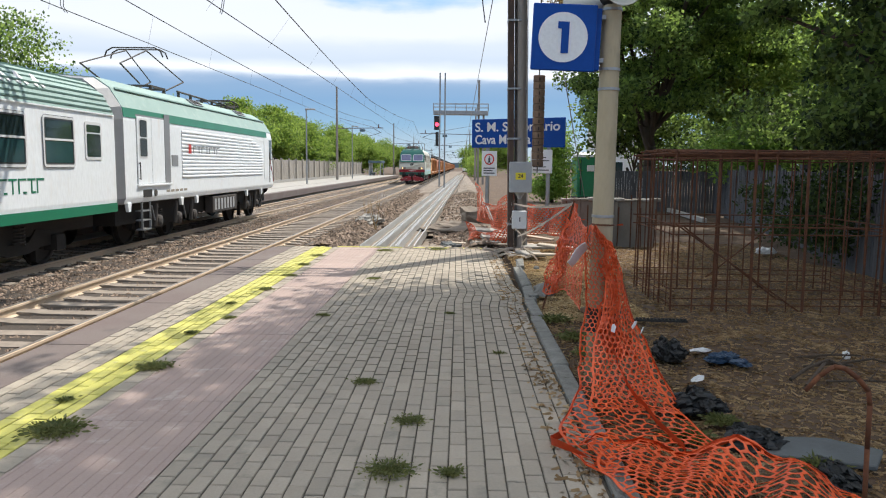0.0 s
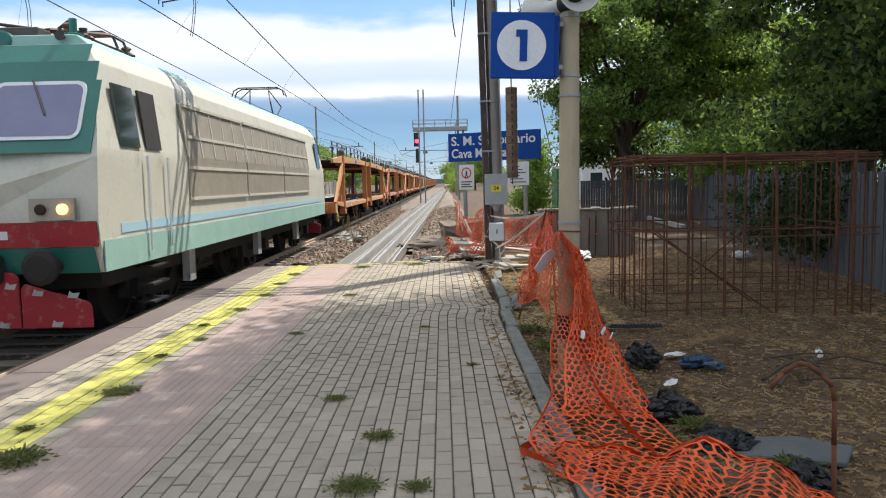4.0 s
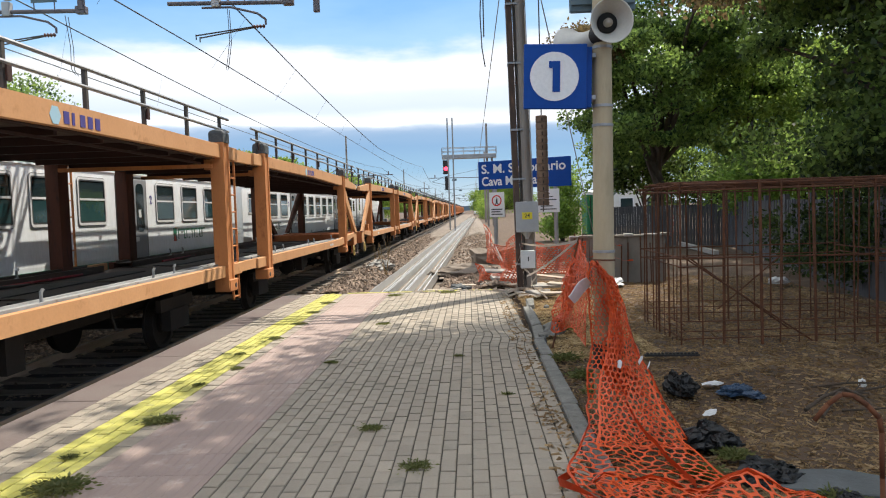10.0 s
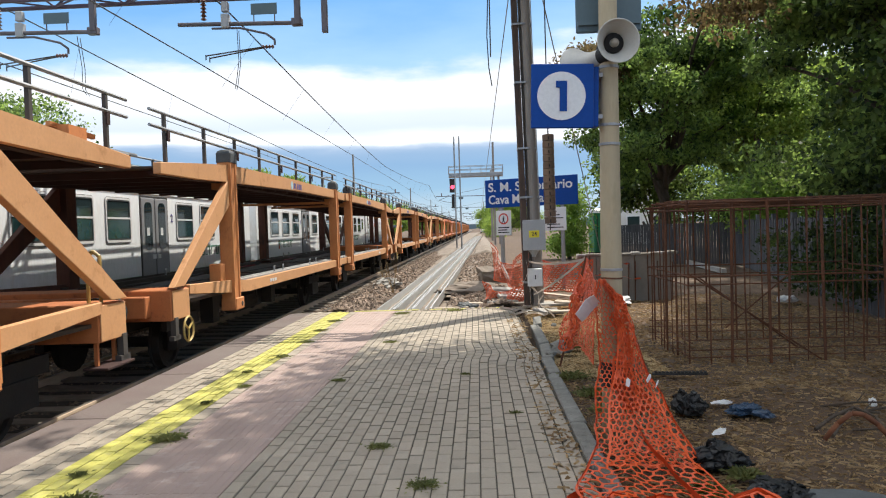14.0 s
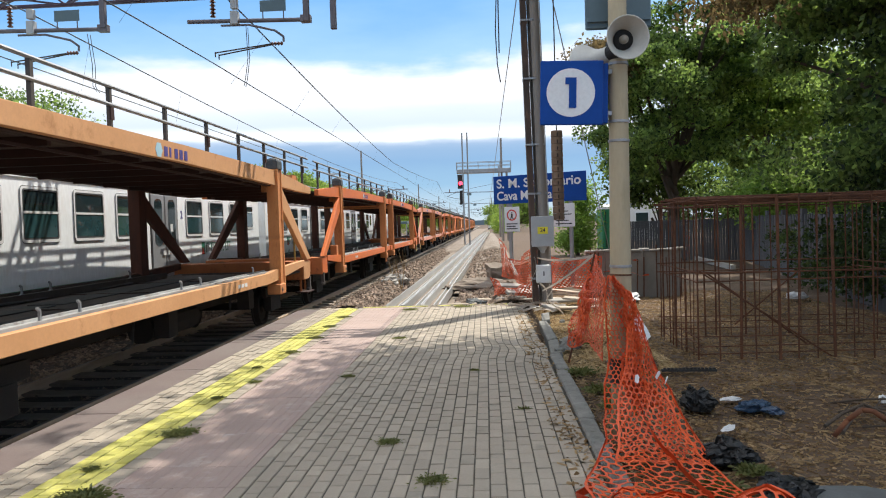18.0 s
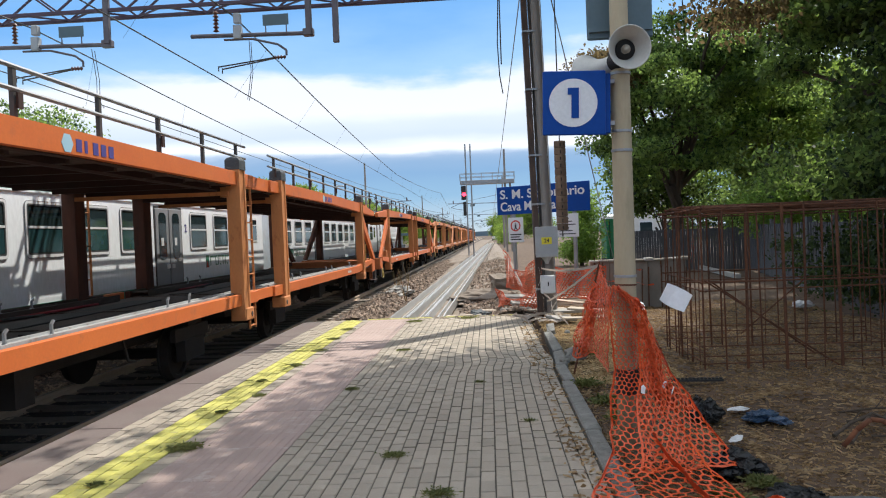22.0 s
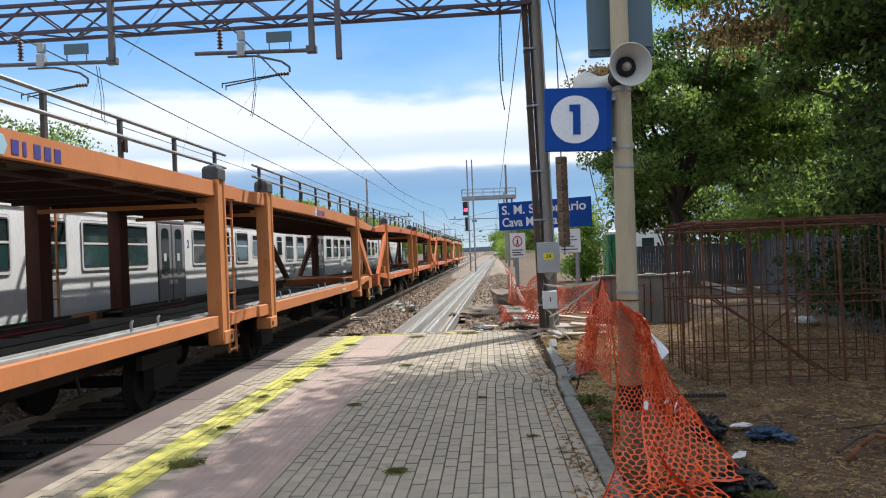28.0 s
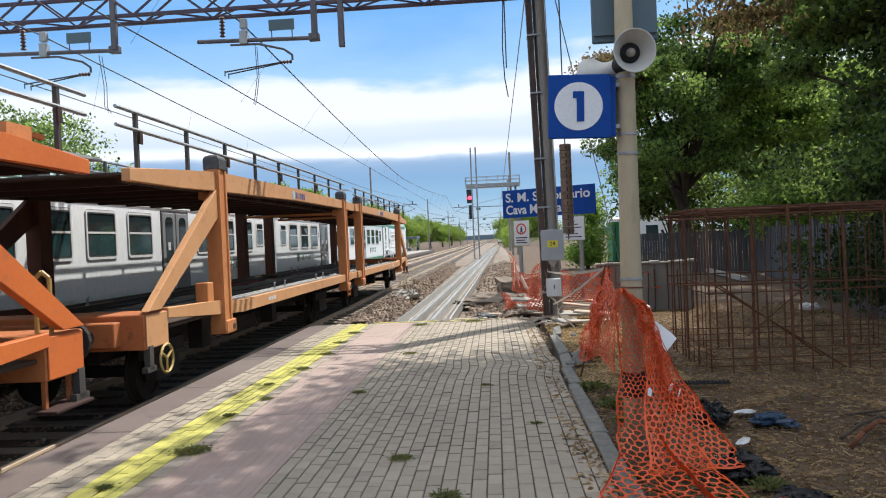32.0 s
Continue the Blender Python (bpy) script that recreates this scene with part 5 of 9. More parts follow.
def coach():
    H = 12.05
    c = thing("passenger_coach", "white and green passenger coach standing at the far platform", "railway coach", "coaches of the passenger train")
    side = [(-1.42, 0.93), (-1.45, 1.2), (-1.45, 2.98), (-1.40, 3.10), (-1.22, 3.42), (-0.85, 3.68), (-0.4, 3.80), (0.0, 3.83)]
    outline = side + [(-x, z) for x, z in side[-2::-1]]
    bm = B()
    prism(bm, outline, "y", -H, H)
    part("body", bm, M["coachwhite"], c, "white painted body shell", 0.01)
    roof = [(-1.455, 2.99), (-1.41, 3.11), (-1.23, 3.43), (-0.86, 3.69), (-0.4, 3.81), (0, 3.84)]
    ro = roof + [(-x, z) for x, z in roof[-2::-1]]
    bm = B()
    prism(bm, ro + [(x * 0.99, z - 0.02) for x, z in ro[::-1]], "y", -H + 0.02, H - 0.02)
    rf = part("roof", bm, M["coachroof"], c, "pale green ribbed roof")
    for k, (x, z) in enumerate(((1.43, 3.08), (1.375, 3.18), (1.315, 3.29), (1.255, 3.40), (1.12, 3.51), (0.98, 3.615), (0.80, 3.715))):
        for s in (-1, 1):
            bm = B()
            box(bm, s * x - 0.012, s * x + 0.012, -H + 0.05, H - 0.05, z - 0.012, z + 0.018)
            part("roof_rib", bm, M["roofrib"], rf)
    for yc in (3.6,):
        for k in range(9):
            bm = B()
            x = 1.395 - 0.022 * k
            box(bm, x - 0.012, x + 0.02, yc - 0.62, yc + 0.62, 3.145 + 0.042 * k, 3.17 + 0.042 * k)
            part("roof_louvre", bm, M["roofrib"], rf)
    # a pale scrawl on the roof, in plain strokes
    for k in range(9):
        bm = B()
        y0 = 7.6 + 0.26 * k
        beam(bm, (1.30, y0, 3.34), (1.10, y0 + (0.2 if k % 2 else -0.12), 3.56), 0.10, 0.012, (0.7, 0, 0.7))
        part("paint_stroke", bm, M["whitepaint"], rf, "white sprayed paint stroke")
    win = B()
    for ring_y, hw, hh, t0, t1 in ((0, 0.545, 0.47, 0.0, 0.02),):
        a, b = rounded(-hw, hw, -hh, hh, 0.08), rounded(-hw + 0.042, hw - 0.042, -hh + 0.05, hh - 0.042, 0.05)
        va = [win.verts.new((t1, p[0], p[1])) for p in a]
        vb = [win.verts.new((t1, p[0], p[1])) for p in b]
        vc = [win.verts.new((0, p[0], p[1])) for p in a]
        n = len(va)
        for i in range(n):
            win.faces.new((va[i], va[(i + 1) % n], vb[(i + 1) % n], vb[i]))
            win.faces.new((vc[i], vc[(i + 1) % n], va[(i + 1) % n], va[i]))
    box(win, 0, 0.024, -0.49, 0.49, 0.02, 0.06)
    win_me = mesh_of("window_frame", win, M["frame"])
    gk = B()
    for a, b, t1 in ((rounded(-0.555, 0.555, -0.48, 0.48, 0.085), rounded(-0.54, 0.54, -0.465, 0.465, 0.08), 0.012), (rounded(-0.507, 0.507, -0.425, 0.432, 0.05), rounded(-0.47, 0.47, -0.39, 0.40, 0.04), 0.019)):
        va, vb = [gk.verts.new((t1, q[0], q[1])) for q in a], [gk.verts.new((t1, q[0], q[1])) for q in b]
        for i in range(len(va)):
            gk.faces.new((va[i], va[(i + 1) % len(va)], vb[(i + 1) % len(va)], vb[i]))
    gasket_me = mesh_of("gasket", gk, M["gasket"])
    ls = B()
    prism(ls, rounded(-0.47, 0.47, -0.385, 0.01, 0.03), "x", 0.008, 0.014)
    lower_me = mesh_of("lower_pane", ls, M["lowglass"])
    gl = B()
    prism(gl, rounded(-0.515, 0.515, -0.44, 0.44, 0.05), "x", 0.0, 0.008)
    glass_me = mesh_of("pane", gl, M["glass"])
    sw = B()
    prism(sw, rounded(-0.34, 0.34, -0.38, 0.38, 0.06), "x", 0.0, 0.012)
    small_me = mesh_of("small_window_frame", sw, M["frame"])
    sg = B()
    prism(sg, rounded(-0.28, 0.28, -0.32, 0.14, 0.04), "x", 0.0, 0.016)
    prism(sg, rounded(-0.28, 0.28, 0.17, 0.32, 0.03), "x", 0.0, 0.016)
    smallg_me = mesh_of("small_pane", sg, M["glass"])
    for s in (1, -1):
        turn = 0 if s > 0 else 180
        for yc in (-3.1, -1.55, 0, 1.55, 3.1, 6.62, 8.2, 9.8, -6.62, -8.2, -9.8):
            f = new("window", win_me)
            f.parent, f.matrix_basis = c, pose(s * 1.452, yc, 2.36, 0, 0, turn)
            g = new("pane", glass_me)
            g.parent, g.matrix_basis = f, pose(0, 0, 0)
            for nm, me in (("gasket", gasket_me), ("lower_pane", lower_me)):
                g = new(nm, me)
                g.parent, g.matrix_basis = f, pose(0, 0, 0)
        for yc in (11.1, -11.1):
            f = new("small_window", small_me)
            f.parent, f.matrix_basis = c, pose(s * 1.452, yc, 2.42, 0, 0, turn)
            g = new("pane", smallg_me)
            g.parent, g.matrix_basis = f, pose(0.0, 0, 0)
        for yc in (-4.83, 4.83):
            bm = B()
            box(bm, *sorted((s * 1.45, s * 1.462)), yc - 0.74, yc + 0.74, 0.75, 2.93)
            dr = part("door_recess", bm, M["black"], c)
            for k in (-1, 1):
                bm = B()
                a, b = sorted((k * 0.02, k * 0.70))
                box(bm, *sorted((s * 1.44, s * 1.475)), yc + a, yc + b, 0.80, 2.88)
                leaf = part("door_leaf", bm, M["doorgrey"], dr, "grey folding door leaf", 0.012)
                bm = B()
                prism(bm, rounded(yc + (a + b) / 2 - 0.19, yc + (a + b) / 2 + 0.19, 1.70, 2.78, 0.12), "x", *sorted((s * 1.47, s * 1.482)))
                part("door_pane", bm, M["glass"], dr)
                bm = B()
                ym = yc + (a + b) / 2 - 0.05
                box(bm, *sorted((s * 1.48, s * 1.486)), ym - 0.05, ym + 0.08, 2.02, 2.20)
                part("sticker", bm, M["whitepaint"], leaf, "small white sticker")
                bm = B()
                box(bm, *sorted((s * 1.472, s * 1.50)), yc + k * 0.06, yc + k * 0.2, 1.48, 1.58)
                part("handle", bm, M["frame"], leaf, "pale metal handle box")
            bm = B()
            box(bm, *sorted((s * 1.40, s * 1.58)), yc - 0.75, yc + 0.75, 0.62, 0.66)
            part("door_step", bm, M["steel"], c)
            bm = B()
            prism(bm, [(yc - 1.7, 0.93), (yc - 0.95, 0.55), (yc - 0.78, 0.55), (yc - 0.78, 1.06), (yc - 1.7, 1.06)], "x", *sorted((s * 1.30, s * 1.464)))
            part("door_skirt", bm, M["coachgreen"], c, "green skirt beside the door")
            bm = B()
            prism(bm, [(yc + 1.7, 0.93), (yc + 0.95, 0.55), (yc + 0.78, 0.55), (yc + 0.78, 1.06), (yc + 1.7, 1.06)], "x", *sorted((s * 1.30, s * 1.464)))
            part("door_skirt", bm, M["coachgreen"], c, "green skirt beside the door")
            letters("class_number", "2", 0.27, M["logoblue"], c, pose(s * 1.4585, yc + math.copysign(0.98, yc), 2.42, 90, 0, 90 * s), "dark blue figure 2 beside the door", 0.003, "CENTER")
        for a, b in ((-H, -5.61), (-4.05, 4.05), (5.61, H)):
            bm = B()
            box(bm, *sorted((s * 1.45, s * 1.46)), a, b, 0.93, 1.12)
            part("green_band", bm, M["coachgreen"], c, "green band along the sill")
        for yc in (8.2, -8.2):
            x0, x1 = sorted((s * 1.452, s * 1.457))
            quick("mark_flag", lambda bm: prism(bm, [(yc - 1.14, 1.40), (yc - 1.14, 1.72), (yc - 0.94, 1.72), (yc - 0.94, 1.40)], "x", x0, x1), M["coachgreen"], c, "green square of the operator's mark")
            quick("mark_flag", lambda bm: prism(bm, [(yc - 1.14, 1.40), (yc - 1.08, 1.60), (yc - 0.97, 1.40)], "x", x0 + s * 0.003, x1 + s * 0.003), M["redink"], c, "red wedge of the operator's mark")
            for k in range(7):
                y0, z0, z1 = yc - 0.84 + k * 0.275, 1.44, 1.70
                bm = B()
                box(bm, x0, x1, y0, y0 + 0.235, z1 - 0.035, z1)
                box(bm, x0, x1, y0 + 0.10 * (k % 2), y0 + 0.10 * (k % 2) + 0.035, z0, z1 - 0.037)
                if k % 3:
                    box(bm, x0, x1, y0 + 0.14, y0 + 0.235, z0, z0 + 0.035)
                part("mark_bar", bm, M["coachgreen"], c)
        bm = B()
        box(bm, *sorted((s * 1.44, s * 1.475)), -H + 0.05, H - 0.05, 2.975, 3.0)
        part("gutter", bm, M["coachwhite"], c)
    for e in (-1, 1):
        bm = B()
        box(bm, -0.75, 0.75, *sorted((e * H, e * (H + 0.14))), 1.0, 3.4)
        part("gangway", bm, M["black"], c, "black rubber gangway")
        for s in (-1, 1):
            bm = B()
            lathe(bm, (s * 0.87, e * (H - 0.3), 1.05), (0, e, 0), [(0, 0.1), (0.2, 0.1), (0.2, 0.22), (0.26, 0.22)], 12)
            part("buffer", bm, M["under"], c)
        bogie(c, e * 9.0, 2.4)
    for y0, y1, x0, x1, z0 in ((-3.8, -1.6, -1.2, 1.2, 0.4), (-0.8, 1.2, -1.25, 1.25, 0.45), (2.0, 3.9, -1.1, 1.1, 0.5)):
        quick("equipment_box", lambda bm: box(bm, x0, x1, y0, y1, z0, 0.93), M["under"], c, "", 0.02)
    quick("underframe", lambda bm: box(bm, -1.05, 1.05, -H + 0.3, H - 0.3, 0.62, 0.93), M["under"], c)
    return c


# -- passenger train's locomotive --
def passenger_loco():
    L = 13.6
    lo = thing("passenger_locomotive", "white electric locomotive with pale green roof and ribbed sides", "locomotive")
    side = [(-1.44, 1.06), (-1.48, 1.2), (-1.48, 2.95), (-1.44, 3.22), (-1.18, 3.62), (-0.86, 3.84), (0, 3.90)]
    out = side + [(-x, z) for x, z in side[-2::-1]]

    def ring(y, lean, sx=1.0, drop=0.0):
        return [(x * sx, y - lean * max(z - 2.0, 0) - 0.12 * max(1.35 - z, 0), z - drop * max(z - 3.0, 0)) for x, z in out]
    bm = B()
    loft(bm, [ring(-0.1, 0), ring(0.3, 0), ring(L - 1.5, 0), ring(L - 0.6, 0.10, 0.985, 0.04), ring(L, 0.38, 0.90, 0.30)])
    part("body", bm, M["coachwhite"], lo, "white body shell", 0.02)
    rf = [(-1.455, 3.20), (-1.19, 3.63), (-0.87, 3.85), (0, 3.91)]
    ro = rf + [(-x, z) for x, z in rf[-2::-1]]

    def rring(y, lean, sx=1.0, drop=0.0):
        up = [(x * sx, y - lean * (z - 2.0), z + 0.012 - drop * max(z - 3.0, 0)) for x, z in ro]
        return up + [(x * sx * 0.97, y - lean * (z - 2.0), z - 0.03 - drop * max(z - 3.0, 0)) for x, z in ro[::-1]]
    bm = B()
    loft(bm, [rring(-0.08, 0), rring(L - 1.5, 0), rring(L - 0.6, 0.10, 0.985, 0.04), rring(L - 0.02, 0.38, 0.90, 0.30)])
    roof = part("roof", bm, M["coachroof"], lo, "pale green roof")
    for s in (1, -1):
        def on_side(name, y0, y1, z0, z1, t, material, parent=lo, label="", bev=0.0, base=1.478):
            return quick(name, lambda bm: box(bm, *sorted((s * base, s * (base + t))), y0, y1, z0, z1), material, parent, label, bev)
        quick("green_band", lambda bm: prism(bm, [(s * 1.474, 3.0), (s * 1.486, 3.0), (s * 1.458, 3.21), (s * 1.436, 3.21)], "y", -0.08, L - 1.55), M["coachgreen"], lo, "green band under the roof")
        quick("roof_seam", lambda bm: prism(bm, [(s * 1.20, 3.64), (s * 1.24, 3.60), (s * 1.25, 3.62), (s * 1.21, 3.66)], "y", 0.1, L - 1.0), M["roofrib"], roof)
        # ribbed flank, its upper ribs shortened where the cab's line comes down
        for k in range(13):
            z0 = 1.60 + k * 0.100
            quick("side_rib", lambda bm: prism(bm, [(s * 1.478, z0), (s * 1.506, z0 + 0.022), (s * 1.506, z0 + 0.052), (s * 1.478, z0 + 0.078)], "y", 3.30, 11.35 - 0.045 * max(k - 7, 0) ** 2.1), M["coachwhite"], lo)
        # sliding cab door in its recess
        recess = on_side("door_recess", 0.52, 2.52, 1.46, 3.10, 0.004, M["doorgrey"], lo, "grey door recess")
        on_side("door_leaf", 0.56, 1.36, 1.50, 3.06, 0.012, M["coachwhite"], recess, "white door leaf", 0.006)
        on_side("side_panel", 1.38, 2.14, 1.50, 3.06, 0.010, M["coachwhite"], recess, "", 0.006)
        on_side("recess_edge", 2.16, 2.50, 1.50, 3.20, 0.012, M["doorgrey"], recess, "dark grey recess edge")
        on_side("door_sill", 0.50, 2.50, 1.44, 1.49, 0.05, M["coachwhite"], recess, "", 0.006)
        quick("door_window", lambda bm: prism(bm, rounded(0.66, 1.12, 2.10, 3.02, 0.06), "x", *sorted((s * 1.484, s * 1.496))), M["frame"], recess)
        quick("door_pane", lambda bm: (prism(bm, rounded(0.70, 1.08, 2.14, 2.56, 0.04), "x", *sorted((s * 1.49, s * 1.50))), prism(bm, rounded(0.70, 1.08, 2.59, 2.98, 0.04), "x", *sorted((s * 1.49, s * 1.50)))), M["glass"], recess)
        quick("handrail", lambda bm: (tube(bm, (s * 1.53, 0.60, 1.60), (s * 1.53, 0.60, 2.0), 0.014, 6), tube(bm, (s * 1.48, 0.60, 1.62), (s * 1.53, 0.60, 1.62), 0.012, 6), tube(bm, (s * 1.48, 0.60, 1.98), (s * 1.53, 0.60, 1.98), 0.012, 6)), M["darksteel"], lo)
        on_side("vent", 2.60, 3.02, 1.92, 2.20, 0.012, M["doorgrey"])
        on_side("air_inlet", 0.82, 1.30, 1.18, 1.36, 0.012, M["black"], lo, "black air inlet")
        quick("round_cap", lambda bm: lathe(bm, (s * 1.478, 1.52, 1.27), (s, 0, 0), [(0, 0.09), (0.02, 0.085), (0.022, 0.05)], 14), M["darksteel"], lo)
        for k in range(5):
            on_side("stencil_bar", 2.2 + k * 0.3, 2.42 + k * 0.3, 1.26, 1.32, 0.006, M["grille"])
        # cab end: side door, dark window, red stripes on the nose
        on_side("cab_door", L - 1.95, L - 1.30, 1.45, 2.95, 0.012, M["coachwhite"], lo, "white driver's door", 0.008)
        on_side("cab_side_window", L - 1.18, L - 0.78, 2.15, 2.92, 0.012, M["glass"], lo, "dark cab window", 0.006, 1.462)
        quick("cab_handrail", lambda bm: tube(bm, (s * 1.51, L - 1.24, 1.3), (s * 1.51, L - 1.24, 2.5), 0.016, 6), M["darksteel"], lo)
        for k in range(2):
            quick("nose_stripe", lambda bm: beam(bm, (s * 1.468, L - 1.08 + 0.17 * k, 2.20 - 0.3 * k), (s * 1.40, L - 0.42 + 0.1 * k, 1.32), 0.03, 0.055, (1, 0, 0)), M["locored"], lo, "red slanting stripe")
        # operator's mark in plain shapes
        quick("mark_flag", lambda bm: box(bm, *sorted((s * 1.506, s * 1.511)), 3.75, 3.95, 2.26, 2.50), M["redink"], lo)
        for k in range(7):
            bm = B()
            y0 = 4.1 + k * 0.33
            box(bm, *sorted((s * 1.506, s * 1.510)), y0, y0 + 0.26, 2.44, 2.48)
            box(bm, *sorted((s * 1.506, s * 1.510)), y0 + 0.1 * (k % 2), y0 + 0.1 * (k % 2) + 0.05, 2.27, 2.438)
            part("mark_bar", bm, M["doorgrey"], lo)
        # steps, boxes and gear below the sill
        for k in range(3):
            quick("ladder_step", lambda bm: box(bm, *sorted((s * 1.28, s * 1.46)), 0.80, 1.24, 0.40 + k * 0.22, 0.43 + k * 0.22), M["steel"], lo)
        for yk in (0.78, 1.24):
            quick("ladder_rail", lambda bm: box(bm, *sorted((s * 1.42, s * 1.46)), yk, yk + 0.03, 0.40, 1.08), M["steel"], lo)
        for yk in (0.0, 3.2, 4.35, 9.3, 11.2):
            quick("jacking_point", lambda bm: prism(bm, [(yk, 1.08), (yk + 0.2, 1.08), (yk + 0.15, 0.88), (yk + 0.05, 0.88)], "x", *sorted((s * 1.40, s * 1.47))), M["coachwhite"], lo)
        ub = quick("equipment_box", lambda bm: box(bm, *sorted((s * 1.15, s * 1.42)), 5.9, 8.3, 0.50, 1.0), M["darksteel"], lo, "dark grey underfloor equipment box", 0.02)
        for k in range(7):
            quick("louvre", lambda bm: box(bm, *sorted((s * 1.42, s * 1.432)), 6.05 + k * 0.3, 6.2 + k * 0.3, 0.58, 0.92), M["boxgrey"], ub)
        for yk in (1.75, 3.05, 4.2, 9.5, 10.7):
            quick("damper", lambda bm: (tube(bm, (s * 1.34, yk, 0.42), (s * 1.36, yk + 0.06, 0.98), 0.055, 8), lathe(bm, (s * 1.28, yk + 0.3, 0.55), (s, 0, 0), [(0, 0.15), (0.10, 0.14), (0.13, 0.06)], 12)), M["darksteel"], lo)
        for yk in (1.55, 3.6, 10.0, 11.4):
            quick("air_hose", lambda bm: (tube(bm, (s * 1.36, yk, 0.95), (s * 1.38, yk + 0.1, 0.62), 0.022, 6), tube(bm, (s * 1.38, yk + 0.1, 0.62), (s * 1.30, yk + 0.35, 0.5), 0.022, 6)), M["steel"], lo)
        quick("buffer", lambda bm: lathe(bm, (s * 0.87, L - 0.35, 1.05), (0, 1, 0), [(0, 0.1), (0.3, 0.1), (0.3, 0.24), (0.36, 0.24)], 12), M["under"], lo)
        for y0 in (5.2, 9.6):
            vent = quick("roof_vent", lambda bm: prism(bm, [(s * 1.13, 3.685), (s * 0.92, 3.84), (s * 0.95, 3.865), (s * 1.16, 3.705)], "y", y0, y0 + 0.85), M["doorgrey"], roof, "grey louvred roof vent")
            for k in range(2):
                quick("vent_slot", lambda bm: prism(bm, [(s * 1.12, 3.735), (s * 0.98, 3.84), (s * 0.985, 3.85), (s * 1.13, 3.745)], "y", y0 + 0.08 + 0.4 * k, y0 + 0.4 + 0.4 * k), M["under"], vent)
    quick("windscreen", lambda bm: box(bm, -1.05, 1.05, L - 0.78, L - 0.46, 2.35, 3.15), M["glass"], lo, "", 0.05)
    # shoulder and rubber bellows towards the coach
    bm = B()
    loft(bm, [[(x * k, y, max(z * q, 1.06)) for x, z in out] for y, k, q in ((-0.1, 1.0, 1.0), (-0.42, 0.90, 0.985))])
    part("end_shoulder", bm, M["doorgrey"], lo, "grey tapered end wall")
    quick("gangway_end", lambda bm: box(bm, -0.98, 0.98, -0.58, -0.42, 1.0, 3.62), M["black"], lo, "black rubber bellows")
    bm = B()
    for x in (-0.45, 0.45):
        tube(bm, (x, 5.8, 4.12), (x, 11.5, 4.05), 0.03, 6)
        for k in range(6):
            lathe(bm, (x, 5.9 + k, 3.88), (0, 0, 1), [(0, 0.06), (0.1, 0.045), (0.22, 0.05)], 8)
    part("busbar", bm, M["darksteel"], roof)
    pantograph(lo, 4.1, 3.93, True, 2.1, 1.12, 0.9)
    pantograph(lo, 10.6, 3.93, False)
    for y0 in (2.6, 10.8):
        bogie(lo, y0, 2.5, 0.52)
    quick("underframe", lambda bm: box(bm, -1.12, 1.12, 0.1, L - 0.7, 0.55, 1.08), M["under"], lo)
    return lo


wagon_one = car_carrier()
PAINT = {1: "cream", 2: "salmon", 3: "cream", 4: "cream", 5: "cream", 6: "cream", 7: "cream", 8: "cream", 9: "cream", 10: "orange", 11: "salmon",
         12: "orange", 13: "orange", 14: "pale", 15: "pale", 16: "pale", 17: "orange", 18: "orange", 19: "cream"}
WORDS = {"cream": "faded cream-orange", "salmon": "faded salmon-pink", "pale": "pale orange", "orange": "bright orange"}
wagons = []
for k in range(1, 20):
    w = wagon_one if k == 1 else copy_thing(wagon_one, pose(TRACK_A, 0, RAIL))
    tagged(w, f"two-level car carrier wagon with {WORDS[PAINT[k]]} beams, empty decks")
    if k in (4, 10, 16):  # brake wheel at the other end
        for o in w.children:
            if o.name.startswith("brake_wheel"):
                o.matrix_basis = pose(0, SPAN + 3.4, 0) @ o.matrix_basis
    for o in w.children_recursive:
        if o.type == "MESH" and o.data.materials[0] == M["pale"]:
            o.material_slots[0].link = "OBJECT"
            o.material_slots[0].material = M[PAINT[k]]
        elif o.type == "MESH" and o.data.materials[0] == M["post"] and PAINT[k] != "orange":
            o.material_slots[0].link = "OBJECT"
            o.material_slots[0].material = M["postcream"]
    wagons.append(w)
loco_freight = freight_loco()
coach_one = coach()
coaches = [coach_one] + [copy_thing(coach_one, pose(TRACK_B, 0, RAIL)) for _ in range(2)]
loco_passenger = passenger_loco()


# ---- overhead line, portal, gantry ----
portal = thing("catenary_portal", "lattice steel portal carrying the overhead line across both tracks", "catenary portal")
PY = 13.9
XL, XR = -13.0, 1.22
for nm, yy2, zz in (("chord", PY - 0.25, 6.25), ("chord", PY + 0.25, 6.25), ("chord", PY - 0.25, 6.80), ("chord", PY + 0.25, 6.80)):
    quick(nm, lambda bm: beam(bm, (XL, yy2, zz), (XR, yy2, zz), 0.07, 0.07), M["truss"], portal, "", 0.006)
N = 20
for k in range(N):
    a, b = XL + (XR - XL) * k / N, XL + (XR - XL) * (k + 1) / N
    for yy2 in (PY - 0.25, PY + 0.25):
        quick("lattice_bar", lambda bm: beam(bm, (a, yy2, 6.25 if k % 2 else 6.80), (b, yy2, 6.80 if k % 2 else 6.25), 0.035, 0.035), M["truss"], portal)
    quick("lattice_bar", lambda bm: beam(bm, (a, PY + (0.25 if k % 2 else -0.25), 6.25), (b, PY + (-0.25 if k % 2 else 0.25), 6.25), 0.03, 0.03), M["truss"], portal)
